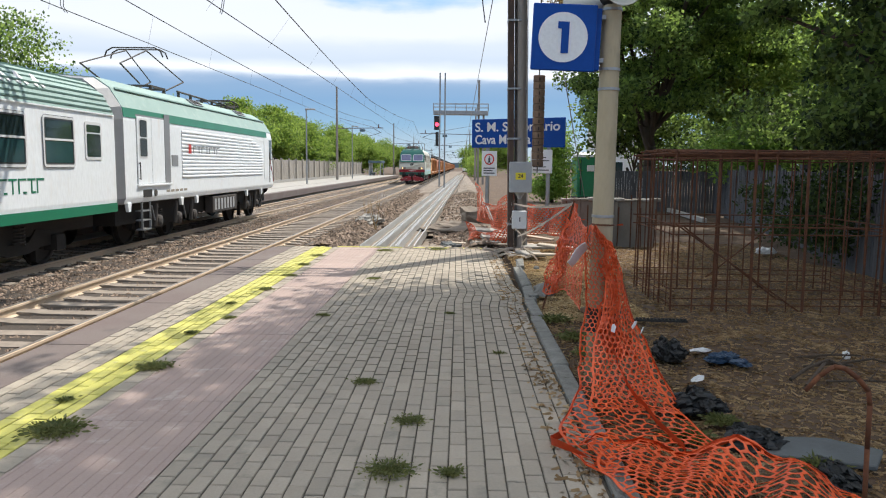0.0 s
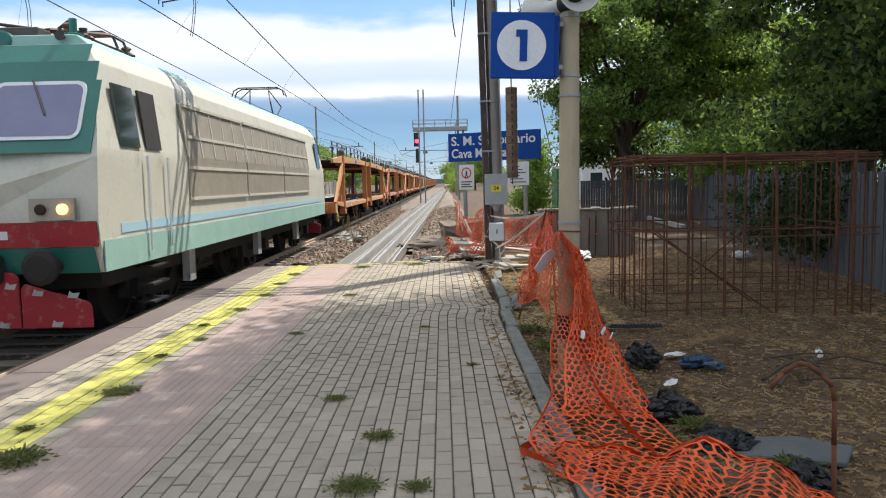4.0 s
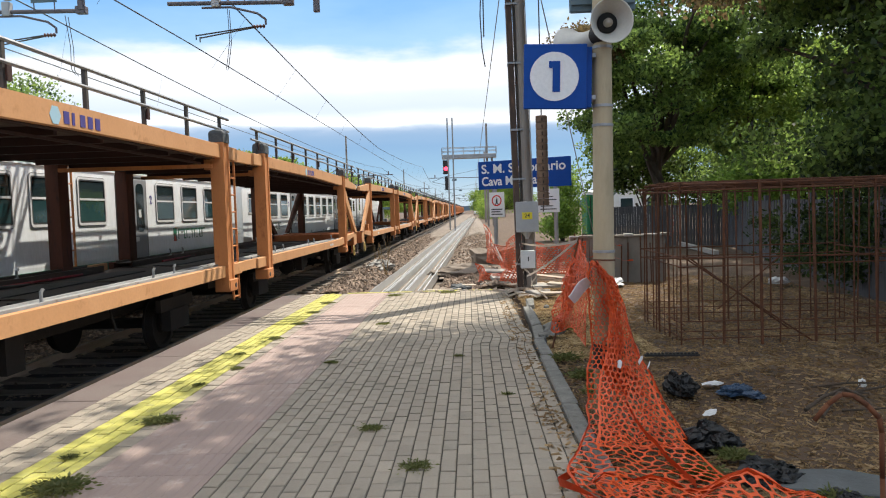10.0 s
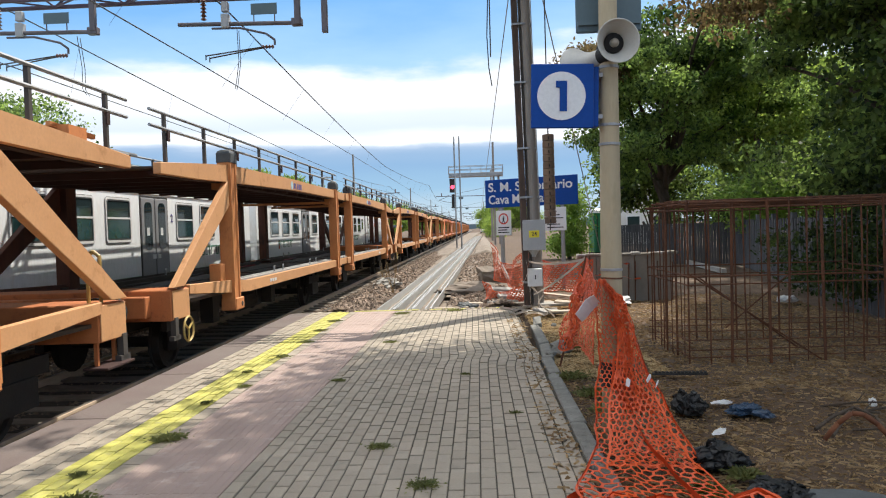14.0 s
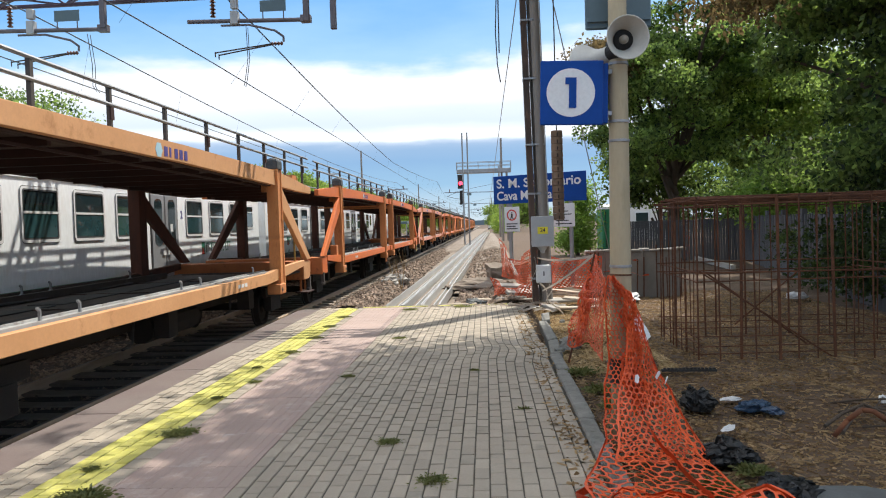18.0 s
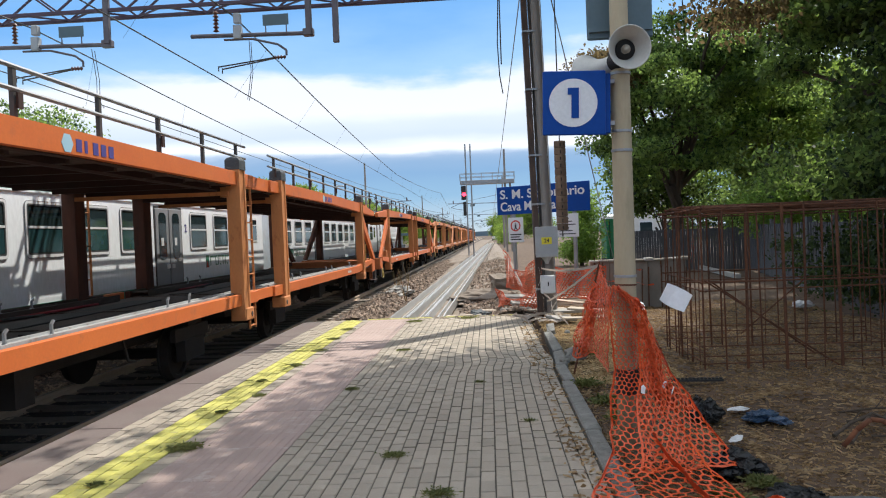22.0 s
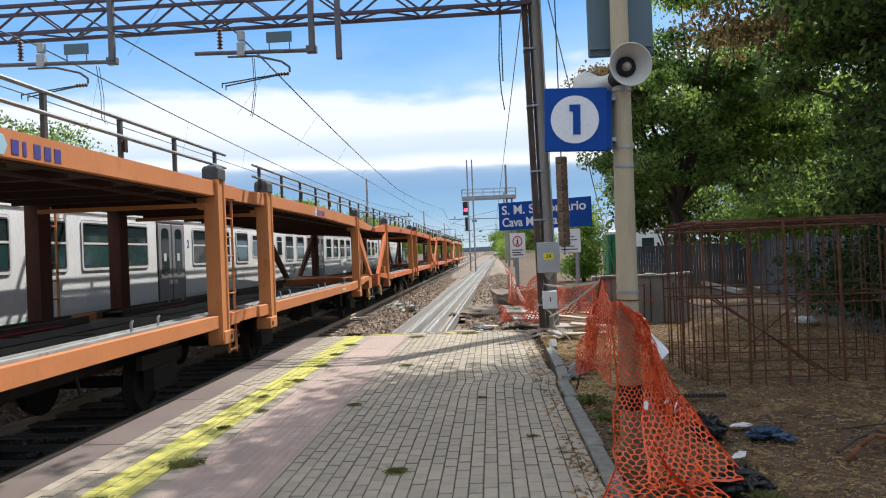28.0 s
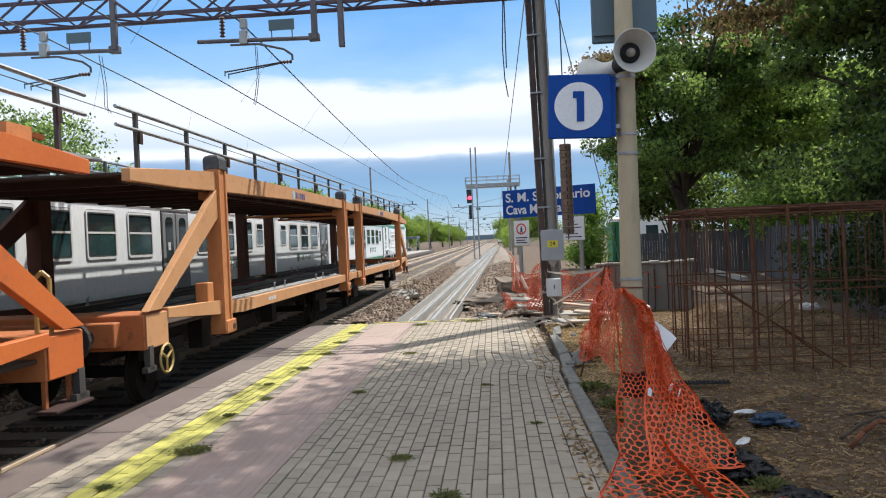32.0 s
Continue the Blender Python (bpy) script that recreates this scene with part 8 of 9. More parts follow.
def net_mesh(name, surf, nu, nv, hole, material, hem=True, skip=None):
    """Plastic netting on the sheet surf(u, v): staggered six-sided meshes, each a rim about an opening of the share hole."""
    verts, faces = [], []
    corner = ((0.0, 0.667), (0.5, 0.333), (0.5, -0.333), (0.0, -0.667), (-0.5, -0.333), (-0.5, 0.333))

    def pt(a, b):
        return Vector(surf(min(max(a / nu, 0), 1), min(max(b / nv, 0), 1)))
    shared = {}

    def knot(a, b):
        """Both sides of a corner that the meshes round it share."""
        key = (round(a * 6), round(b * 6))
        if key not in shared:
            p = pt(a, b)
            n = (pt(a + 0.4, b) - pt(a - 0.4, b)).cross(pt(a, b + 0.4) - pt(a, b - 0.4))
            n = n.normalized() * 0.0013 if n.length > 1e-10 else Vector((0.0013, 0, 0))
            shared[key] = (len(verts), p)
            verts.extend([p + n, p - n])
        return shared[key]
    for j in range(nv + 1):
        for i in range(nu + 1):
            ca, cb = i + 0.5 * (j % 2), float(j)
            if skip and skip(ca / nu, cb / nv):
                continue
            ring = [knot(ca + a, cb + b) for a, b in corner]
            out = [p for _, p in ring]
            mid = sum(out, Vector()) / 6
            n = (out[1] - out[4]).cross(out[0] - out[3])
            if n.length < 1e-8:
                continue
            n = n.normalized() * 0.0013
            k = len(verts)
            inn = [mid + (p - mid) * hole for p in out]
            # the openings' corners are rounded off
            inn = [inn[q] * 0.80 + (inn[q - 1] + inn[(q + 1) % 6]) * 0.10 for q in range(6)]
            verts.extend([p + n for p in inn])
            verts.extend([p - n for p in inn])
            for q in range(6):
                r = (q + 1) % 6
                o, o2 = ring[q][0], ring[r][0]
                if o == o2:
                    continue
                faces.append((o, o2, k + r, k + q))
                faces.append((o + 1, k + 6 + q, k + 6 + r, o2 + 1))
                faces.append((k + q, k + r, k + 6 + r, k + 6 + q))
    if hem:
        edge = [(i, 0) for i in range(nu)] + [(nu, j) for j in range(nv)] + [(i, nv) for i in range(nu, 0, -1)] + [(0, j) for j in range(nv, 0, -1)]
        for k in range(len(edge)):
            (i, j), (i2, j2) = edge[k], edge[(k + 1) % len(edge)]
            p, q = pt(i, j), pt(i2, j2)
            n = (pt(i + 1, j) - pt(i - 1, j)).cross(pt(i, j + 1) - pt(i, j - 1))
            sd = (q - p).cross(n)
            if sd.length < 1e-9:
                continue
            sd, n, b = sd.normalized() * 0.008, n.normalized() * 0.0018, len(verts)
            verts.extend([p - sd + n, p + sd + n, q + sd + n, q - sd + n, p - sd - n, p + sd - n, q + sd - n, q - sd - n])
            faces.extend([(b, b + 1, b + 2, b + 3), (b + 7, b + 6, b + 5, b + 4), (b, b + 3, b + 7, b + 4), (b + 1, b + 5, b + 6, b + 2)])
    me = bpy.data.meshes.new(name)
    me.from_pydata([tuple(v) for v in verts], [], faces)
    me.materials.append(material)
    return me


def lerp3(a, b, t):
    return [a[k] + (b[k] - a[k]) * t for k in range(3)]


def fold(u, v, amp, waves, ph=0.0):
    return amp * math.sin(u * waves * 6.283 + ph + v * 2.2)


def rows_surface(rows, waves, amp, ph=0.0):
    """A sheet between left and right edges given row by row, with folds."""
    def f(u, v):
        k = v * (len(rows) - 1)
        i = min(int(k), len(rows) - 2)
        t = k - i
        left, right = lerp3(rows[i][0], rows[i + 1][0], t), lerp3(rows[i][1], rows[i + 1][1], t)
        q = lerp3(left, right, u)
        w = math.sin(u * waves * 6.283 + ph + v * 3.0)
        e = max(math.sin(u * 3.1416), 0.0) ** 0.6
        z = q[2] + 0.25 * amp * math.sin(u * waves * 9 + v * 8)
        return (q[0] + 0.35 * amp * w * e, q[1] - 0.07 * e * (1 - v) + amp * (w - 0.8) * e, max(z, 0.025))
    return f


# the drape: pinned at the pole, falling over kerb and ground
SKIRT = (((1.145, 5.04, 1.18), (1.175, 5.02, 1.18)), ((1.12, 5.06, 1.05), (1.27, 5.0, 1.05)), ((1.13, 5.08, 0.88), (1.35, 4.98, 0.88)), ((1.145, 5.07, 0.70), (1.39, 4.93, 0.70)), ((1.14, 5.05, 0.56), (1.42, 4.88, 0.56)),
         ((1.10, 4.99, 0.41), (1.45, 4.78, 0.41)), ((1.08, 4.88, 0.23), (1.50, 4.60, 0.24)), ((1.04, 4.68, 0.09), (1.56, 4.34, 0.11)), ((0.92, 4.30, 0.05), (1.63, 3.94, 0.07)),
         ((0.79, 3.86, 0.06), (1.66, 3.54, 0.08)), ((0.88, 3.44, 0.03), (1.66, 3.20, 0.05)))
# the loose outer layer, about the point where it is pinned
PIN = (1.16, 5.02, 1.16)
LOOSE = (((0.0, -0.03, 0.0), (0.03, -0.04, 0.0)), ((0.08, -0.07, -0.11), (0.13, -0.07, -0.11)), ((0.12, -0.08, -0.26), (0.21, -0.08, -0.26)), ((0.13, -0.11, -0.42), (0.27, -0.12, -0.42)), ((0.11, -0.16, -0.58), (0.32, -0.18, -0.58)),
         ((0.08, -0.24, -0.73), (0.42, -0.24, -0.73)), ((0.05, -0.36, -0.87), (0.47, -0.36, -0.87)), ((0.03, -0.50, -0.99), (0.55, -0.46, -0.99)), ((0.0, -0.64, -1.11), (0.63, -0.56, -1.11)))
skirt = crumple(rows_surface(SKIRT, 2.6, 0.030), 0.016, 9.0)
loose_far = rows_surface([tuple(tuple(a + b for a, b in zip(q, PIN)) for q in r) for r in LOOSE], 2.3, 0.03, 1.0)


def flap(u, v):
    q = loose_far(u, v)
    return (q[0] - PIN[0], q[1] - PIN[1], q[2] - PIN[2])


def fold_back(u, v):
    """The layer gathered beside the pole, behind the flap."""
    q = flap(u * 0.9 + 0.1 * math.sin(v * 9), v * 0.68)
    return (q[0] + 0.05 + 0.03 * math.sin(v * 14) - 0.16 * u * v, q[1] + 0.07 + 0.04 * math.sin(u * 11), q[2] - 0.05)


def trail(u, v):
    """The end that lies over kerb and yard."""
    x = 0.90 + 1.16 * u + 0.12 * v
    y = 3.72 - 0.42 * u - 0.80 * v + 0.10 * math.sin(u * 6)
    z = 0.04 + 0.05 * abs(math.sin(u * 8 + v * 4)) + 0.03 * math.sin(u * 23 + v * 9) + 0.15 * math.exp(-((u - 0.72) / 0.16) ** 2) * (1 - v)
    return (x, y, max(z, 0.02))


RUN = (((1.505, 8.10, 1.20), (1.49, 8.12, 1.06)), ((1.45, 7.6, 1.12), (1.22, 7.75, 0.40)), ((1.40, 7.0, 1.08), (1.17, 7.3, 0.30)), ((1.30, 6.2, 1.07), (1.19, 6.6, 0.46)), ((1.20, 5.6, 1.10), (1.15, 5.9, 0.50)), ((1.14, 5.12, 1.16), (1.11, 5.2, 0.55)))
run = crumple(rows_surface(RUN, 1.6, 0.035, 0.6), 0.022, 6.0)


def run_under(u, v):
    """A second layer of the run, bunched low at the stake."""
    q = run(0.35 + 0.65 * u, 0.08 + 0.45 * v)
    return (q[0] - 0.06 + 0.03 * math.sin(v * 17), q[1] - 0.08, q[2] + 0.04 * math.sin(u * 9))


def torn(u, v):
    return math.sin(37 * u + 11 * v) + math.sin(23 * v - 17 * u) > 1.7


barrier = thing("barrier_net", "orange plastic barrier netting draped round the pole and over the kerb", "safety netting")
for nm, fn, nu, nv, hole, tear in (("drape", skirt, 10, 54, 0.90, torn), ("trail", crumple(trail, 0.03, 7.0), 20, 14, 0.86, torn), ("run", run, 13, 48, 0.82, torn), ("run_fold", crumple(run_under, 0.03, 7.0), 10, 30, 0.80, torn)):
    o = new(nm, net_mesh(nm, fn, nu, nv, hole, M["net"], skip=tear))
    o.parent = barrier
wing = thing("loose_net_wing", "loose layer of orange netting lifted by the wind beside the pole", "safety netting", at=pose(*PIN))
gather = thing("gathered_net", "gathered orange netting that fans out from the pole in the wind", "safety netting", at=pose(*PIN))
for host, nm, fn, nu, nv, hole in ((wing, "flap", crumple(flap, 0.016, 8.0), 11, 32, 0.85), (gather, "folded_layer", crumple(fold_back, 0.03, 9.0), 9, 22, 0.80), (gather, "inner_fold", crumple(lambda u, v: tuple(Vector(fold_back(u, v)) + Vector((-0.03, 0.05, 0.04))), 0.045, 6.0), 8, 20, 0.78)):
    o = new(nm, net_mesh(nm, fn, nu, nv, hole, M["net"]))
    o.parent = host


def band(name, pts, width, material, parent):
    """A flat tape along points."""
    bm = B()
    rows = []
    for k, p in enumerate(pts):
        d = Vector(pts[min(k + 1, len(pts) - 1)]) - Vector(pts[max(k - 1, 0)])
        s = d.cross(Vector((1, 0, 0.2))).normalized() * width / 2
        rows.append((bm.verts.new(Vector(p) - s), bm.verts.new(Vector(p) + s)))
    for a, b in zip(rows, rows[1:]):
        bm.faces.new((a[0], a[1], b[1], b[0]))
    bmesh.ops.solidify(bm, geom=list(bm.faces), thickness=0.002)
    return part(name, bm, material, parent)


band("tape_edge", [skirt(0.0, v / 16) for v in range(17)], 0.020, M["net"], barrier)
band("tape_fold", [tuple(Vector(skirt(0.45 + 0.3 * (v / 12), 0.45 + 0.45 * v / 12)) + Vector((0, -0.03, 0.015))) for v in range(13)], 0.05, M["net"], barrier)
band("tape_loop", [(0.93 + 0.20 * math.cos(a), 3.72 + 0.26 * math.sin(a), 0.06 + 0.04 * math.sin(2 * a)) for a in (2.0 + 3.2 * k / 16 for k in range(17))], 0.045, M["net"], barrier)
band("tape_edge", [trail(u / 14, 0.0) for u in range(15)], 0.035, M["net"], barrier)
o = band("hem_tape", [flap(1.0, v / 18) for v in range(19)], 0.026, M["net"], wing)


stake = solo("fence_stake", (lambda bm: (tube(bm, (1.13, 8.12, -0.2), (1.505, 8.12, 1.23), 0.012, 6), bm)[1])(B()), M["rust"], "thin rusty stake leaning at the kerb, holding up the netting", "stake")

# pale strips that fan from the stake over the netting
flag = thing("warning_tape", "pale pink and white strips of warning tape hung on the netting", "warning tape")
for k in range(6):
    a0, a1 = Vector((1.455 + 0.022 * k, 7.82, 1.16 - 0.034 * k)), Vector((1.36 + 0.034 * k, 7.16, 0.45 + 0.076 * k))
    band("strip", [tuple(a0.lerp(a1, q / 8) + Vector((0.008 * math.sin(q * 1.7 + k), 0, 0.006 * math.sin(q + k)))) for q in range(9)], 0.026, M["tapewhite"], flag)
    if k < 5:
        b0, b1 = a0 + Vector((0.012, 0.02, -0.017)), a1 + Vector((0.018, 0.02, 0.038))
        band("red_strip", [tuple(b0.lerp(b1, q / 8)) for q in range(9)], 0.03, M["net"], flag)

# nets beyond the mast
def net_wall(label, a, b, z0, z1, nu, nv, sag_z, stripes=False):
    w = thing("barrier_net", label, "safety netting", "barrier nets")

    def f(u, v):
        p = lerp3(a, b, u)
        top, low = z1 - sag_z * math.sin(3.14 * u), z0
        return (p[0] + fold(u, v, 0.06, 2.2), p[1] + fold(u, v, 0.08, 1.7, 1), top + (low - top) * v)
    o = new("net", net_mesh("net", crumple(f, 0.03, 4.0), max(nu // 2, 6), max(int(nv * 0.62), 6), 0.72, M["net"], skip=torn))
    o.parent = w
    if stripes:
        for k in range(4):
            quick("stripe", lambda bm: beam(bm, f(0.1 + k * 0.1, 0.1), f(0.22 + k * 0.1, 0.75), 0.01, 0.05), M["tapewhite"], w)
    return w


net_wall("orange barrier netting beside the mast, with pale stripes", (0.60, 18.2, 0), (1.22, 14.0, 0), 0.30, 1.20, 84, 20, 0.45, True)
net_wall("orange barrier netting behind the mast", (1.55, 15.4, 0), (2.55, 14.9, 0), 0.20, 0.86, 40, 22, 0.10)
net_wall("orange netting fallen over slabs by the mast", (0.35, 15.6, 0), (1.15, 14.6, 0), 0.0, 0.42, 40, 16, 0.2)
net_wall("orange netting near the green cabin", (8.5, 33, 0), (9.3, 33, 0), -0.1, 1.1, 12, 10, 0.5)

tapes = thing("barrier_tape", "slack pale barrier tapes tied from the mast to the stake", "barrier tape")
for nm, p0, p1, s2 in (("tape", (1.22, 13.55, 0.92), (1.50, 8.12, 1.19), 0.05), ("tape", (1.30, 13.55, 0.30), (1.50, 8.12, 1.21), 0.04)):
    band(nm, [tuple(Vector(p0).lerp(Vector(p1), k / 12) - Vector((0, 0, s2 * math.sin(math.pi * k / 12)))) for k in range(13)], 0.03, M["tapewhite"], tapes)
for p0, p1 in (((1.16, 13.5, 0.95), (1.05, 13.1, 0.0)), ((1.24, 13.5, 0.45), (1.5, 12.3, 0.02)), ((1.42, 13.45, 0.42), (1.36, 12.8, 0.0)), ((1.05, 13.6, 0.6), (1.02, 13.5, 0.1))):
    band("loose_end", [tuple(Vector(p0).lerp(Vector(p1), k / 8) + Vector((0.05 * math.sin(k), 0.03 * math.sin(2.1 * k), 0))) for k in range(9)], 0.05, M["tapewhite"], tapes)
for k, (cx, cy, r0) in enumerate(((1.05, 13.1, 0.30), (1.25, 12.7, 0.24), (0.85, 13.4, 0.22), (1.45, 13.2, 0.20))):
    band("tangle", [(cx + r0 * math.cos(a) * (1 + 0.3 * math.sin(3 * a + k)), cy + r0 * 1.3 * math.sin(a), 0.03 + 0.06 * abs(math.sin(1.5 * a + k))) for a in (0.35 * j + k for j in range(15))], 0.04, M["tapewhite"], tapes)
for k in range(5):
    x0 = -0.9 + k * 0.4
    band("ground_tape", [(x0 + 0.05 * j + 0.04 * math.sin(j + k), 13.95 + 0.12 * math.sin(j * 0.7 + k * 2), 0.012) for j in range(9)], 0.035, M["tapewhite"], tapes)

# paper blowing about on the netting
paper = thing("white_plastic_sheet", "white plastic sheet caught on the pole, flapping in the wind", "plastic sheet", at=pose(1.2, 5.0, 1.0))
bm = B()
secs = []
for k in range(7):
    u = k / 6
    wd = 0.066 + 0.01 * math.sin(3 * u)
    secs.append([(-wd, 0.012 * math.sin(5 * u), -0.19 * u), (wd, -0.01 + 0.012 * math.sin(4 * u + 1), -0.19 * u), (wd, -0.006, -0.19 * u - 0.001), (-wd, 0.004 + 0.012 * math.sin(5 * u), -0.19 * u)])
loft(bm, secs)
part("sheet", bm, M["paper"], paper)
for k, (x, y, z) in enumerate(((1.27, 4.72, 0.50), (1.42, 4.75, 0.52), (1.47, 4.72, 0.49))):
    bm = B()
    prism(bm, [(-0.014, -0.024), (0.010, -0.034), (0.020, 0.012), (0.006, 0.030), (-0.010, 0.022)], "y", -0.002, 0.002)
    o = solo("paper_scrap", bm, M["paper"], "scrap of white paper stuck in the netting", "litter", "paper scraps")
    o.matrix_basis = pose(x, y, z, 10 * k, 25 * k, 40 * k)

# ---- litter and rubble ----
def lump(name, at, size, material, label, category, seed, sub=3, rough_amt=0.35, group=""):
    bm = B()
    bmesh.ops.create_icosphere(bm, subdivisions=sub, radius=1)
    for v in bm.verts:
        n = noise.noise(v.co * 1.6 + Vector((seed, 0, 0))) * 0.8 + noise.noise(v.co * 4.5 + Vector((0, seed, 0))) * 0.5
        if sub > 4:
            c = v.co.copy()
            for freq, amp in ((1.3, 0.55), (3.1, 0.34), (7.0, 0.20), (15.0, 0.09)):
                v.co += noise.noise_vector(c * freq + Vector((seed * 3.1, seed, 0))) * amp
        else:
            v.co *= 1 + rough_amt * n
        v.co = Vector((v.co.x * size[0], v.co.y * size[1], max(v.co.z, -0.35) * size[2]))
    o = solo(name, bm, material, label, category, group)
    o.matrix_basis = pose(at[0], at[1], at[2], 0, 0, seed * 37)
    return o


lump("rubbish_bag", (2.02, 5.92, 0.02), (0.11, 0.13, 0.12), M["bag"], "crumpled shiny black rubbish bag", "rubbish bag", 1, 5, 0.75, "black bags")
lump("rubbish_bag", (1.80, 4.52, 0.02), (0.11, 0.16, 0.10), M["bag"], "torn black plastic bag", "rubbish bag", 2, 5, 0.8, "black bags")
lump("rubbish_bag", (1.98, 3.98, -0.01), (0.17, 0.15, 0.07), M["bag"], "flattened black plastic bag", "rubbish bag", 6, 5, 0.9, "black bags")
lump("blue_bag", (2.45, 5.86, 0.0), (0.09, 0.14, 0.05), M["bluebag"], "flattened dark blue plastic bag", "rubbish bag", 3, 5, 0.7)
lump("blue_bag", (2.55, 5.70, 0.0), (0.07, 0.06, 0.035), M["bluebag"], "scrap of dark blue plastic", "rubbish bag", 4, 3, 0.9)
lump("rubbish_bag", (2.22, 3.46, -0.01), (0.17, 0.10, 0.055), M["bag"], "strip of torn black plastic beside the slab", "rubbish bag", 12, 5, 0.9, "black bags")
lump("broken_stone", (1.27, 8.85, 0.05), (0.15, 0.13, 0.12), M["kerbstone"], "broken piece of kerb lying askew", "rubble", 14, 2, 0.5, "broken stones")
lump("white_scrap", (2.36, 6.15, 0.0), (0.09, 0.05, 0.02), M["plastic"], "scrap of white plastic on the dirt", "litter", 15, 3, 0.6)
lump("white_scrap", (2.05, 5.25, 0.0), (0.09, 0.035, 0.015), M["plastic"], "scrap of white plastic on the dirt", "litter", 16, 3, 0.6)
lump("white_bag", (6.1, 13.9, 0.03), (0.19, 0.14, 0.09), M["plastic"], "white plastic bag by the fence", "rubbish bag", 5, 3, 0.6)
lump("plastic_sheeting", (3.1, 14.6, 0.0), (0.55, 0.2, 0.10), M["plastic"], "heap of pale plastic sheeting against the low wall", "plastic sheeting", 7, 4, 0.8)
lump("plastic_sheeting", (0.05, 14.75, -0.1), (0.28, 0.25, 0.14), M["slab"], "torn grey plastic on the rubble", "plastic sheeting", 9, 4, 1.0)
lump("foam_block", (-2.35, 20.5, 0.0), (0.30, 0.35, 0.20), M["concrete"], "crumpled pale packaging on the spoil bank", "packaging", 8, 4, 0.7)
for k, (x, y, s) in enumerate(((1.12, 8.6, 0.07), (1.30, 9.3, 0.06), (1.42, 11.2, 0.06), (-2.9, 15.2, 0.16), (-2.5, 15.6, 0.14), (-2.2, 15.1, 0.10), (-2.8, 17.0, 0.18), (-2.4, 18.3, 0.15))):
    lump("broken_stone", (x, y, 0.03 if x > 0 else -0.12), (s, s * 0.8, s * 0.7), M["kerbstone"], "broken grey stone lump", "rubble", 10 + k, 1, 0.5, "broken stones")
bm = B()
bmesh.ops.create_cube(bm, size=1)
bmesh.ops.subdivide_edges(bm, edges=bm.edges[:], cuts=6, use_grid_fill=True)
for v in bm.verts:
    d = 0.10 * noise.noise(v.co * 3.1) + 0.06 * noise.noise(v.co * 9.0)
    v.co = Vector((v.co.x * 0.98, v.co.y * 0.8, v.co.z * 0.58)) + v.co.normalized() * d
o = solo("earth_block", bm, M["rubble"], "squared block of dug concrete and earth beside the trough", "rubble")
o.matrix_basis = pose(0.82, 19.6, 0.20, 4, -5, 9)
lump("earth_block", (0.35, 19.0, -0.1), (0.6, 1.2, 0.22), M["rubble"], "low heap of dug earth", "earth", 31, 4, 0.45)
slabs = ((0.95, 15.2, 0.10, 0.62, 0.45, 0.07, 12, 8), (0.75, 14.65, 0.03, 0.60, 0.35, 0.06, -10, -5), (1.75, 13.9, 0.05, 0.8, 0.3, 0.05, 20, 4), (2.0, 13.4, 0.12, 0.7, 0.16, 0.04, -30, 6), (1.9, 12.8, 0.04, 0.8, 0.14, 0.035, 15, 3), (1.5, 12.9, 0.03, 0.5, 0.3, 0.05, 40, 9), (-0.3, 14.55, -0.05, 0.7, 0.12, 0.04, 5, 0), (0.95, 16.3, 0.14, 0.95, 0.34, 0.06, 8, 6), (1.25, 15.7, 0.16, 0.7, 0.22, 0.05, -24, 10), (1.35, 14.3, 0.06, 0.9, 0.11, 0.03, 34, 5), (1.75, 15.6, 0.10, 1.1, 0.12, 0.03, -38, 7), (2.05, 16.4, 0.08, 0.9, 0.13, 0.03, 22, 4), (1.15, 13.6, 0.04, 0.7, 0.10, 0.03, 62, 4), (1.55, 16.9, 0.08, 0.8, 0.3, 0.05, 10, -6), (0.35, 15.1, -0.02, 0.8, 0.14, 0.03, -14, 3))
for k, (x, y, z, l, w2, h, a, tl) in enumerate(slabs):
    bm = B()
    box(bm, -l / 2, l / 2, -w2 / 2, w2 / 2, 0, h)
    o = solo("loose_plank" if w2 < 0.2 else "concrete_slab", bm, M["paleboard"] if w2 < 0.2 else M["concrete"], "weathered pale plank lying by the mast" if w2 < 0.2 else "broken concrete slab tilted by the mast", "plank" if w2 < 0.2 else "slab", "loose planks" if w2 < 0.2 else "concrete slabs", bev=0.008)
    o.matrix_basis = pose(x, y, z, tl, tl / 2, a)
bm = B()
prism(bm, [(-0.30, -0.16), (0.26, -0.20), (0.33, 0.05), (0.05, 0.17), (-0.28, 0.12)], "z", 0, 0.03)
o = solo("flat_slab", bm, M["slab"], "flat grey slab sunk in the yard", "slab", bev=0.006)
o.matrix_basis = pose(2.30, 3.84, -0.025, 2, -3, -20)
bm = B()
prism(bm, [(0, 0), (0.55, 0.0), (0.55, 0.06), (0, 0.06)], "z", 0, 0.02)
for k in range(14):
    box(bm, 0.02 + k * 0.038, 0.045 + k * 0.038, 0.01, 0.05, 0.02, 0.035)
o = solo("cable_rack", bm, M["black"], "short black perforated cable rack on the ground", "cable rack")
o.matrix_basis = pose(2.05, 7.35, 0.0, 0, 0, -4)
bm = B()
pipe_line = ((2.215, 3.2, -0.15), (2.205, 3.2, 0.25), (2.202, 3.2, 0.47), (2.190, 3.2, 0.54), (2.140, 3.21, 0.60), (2.080, 3.22, 0.645), (2.030, 3.23, 0.65), (1.970, 3.24, 0.60), (1.910, 3.25, 0.52))
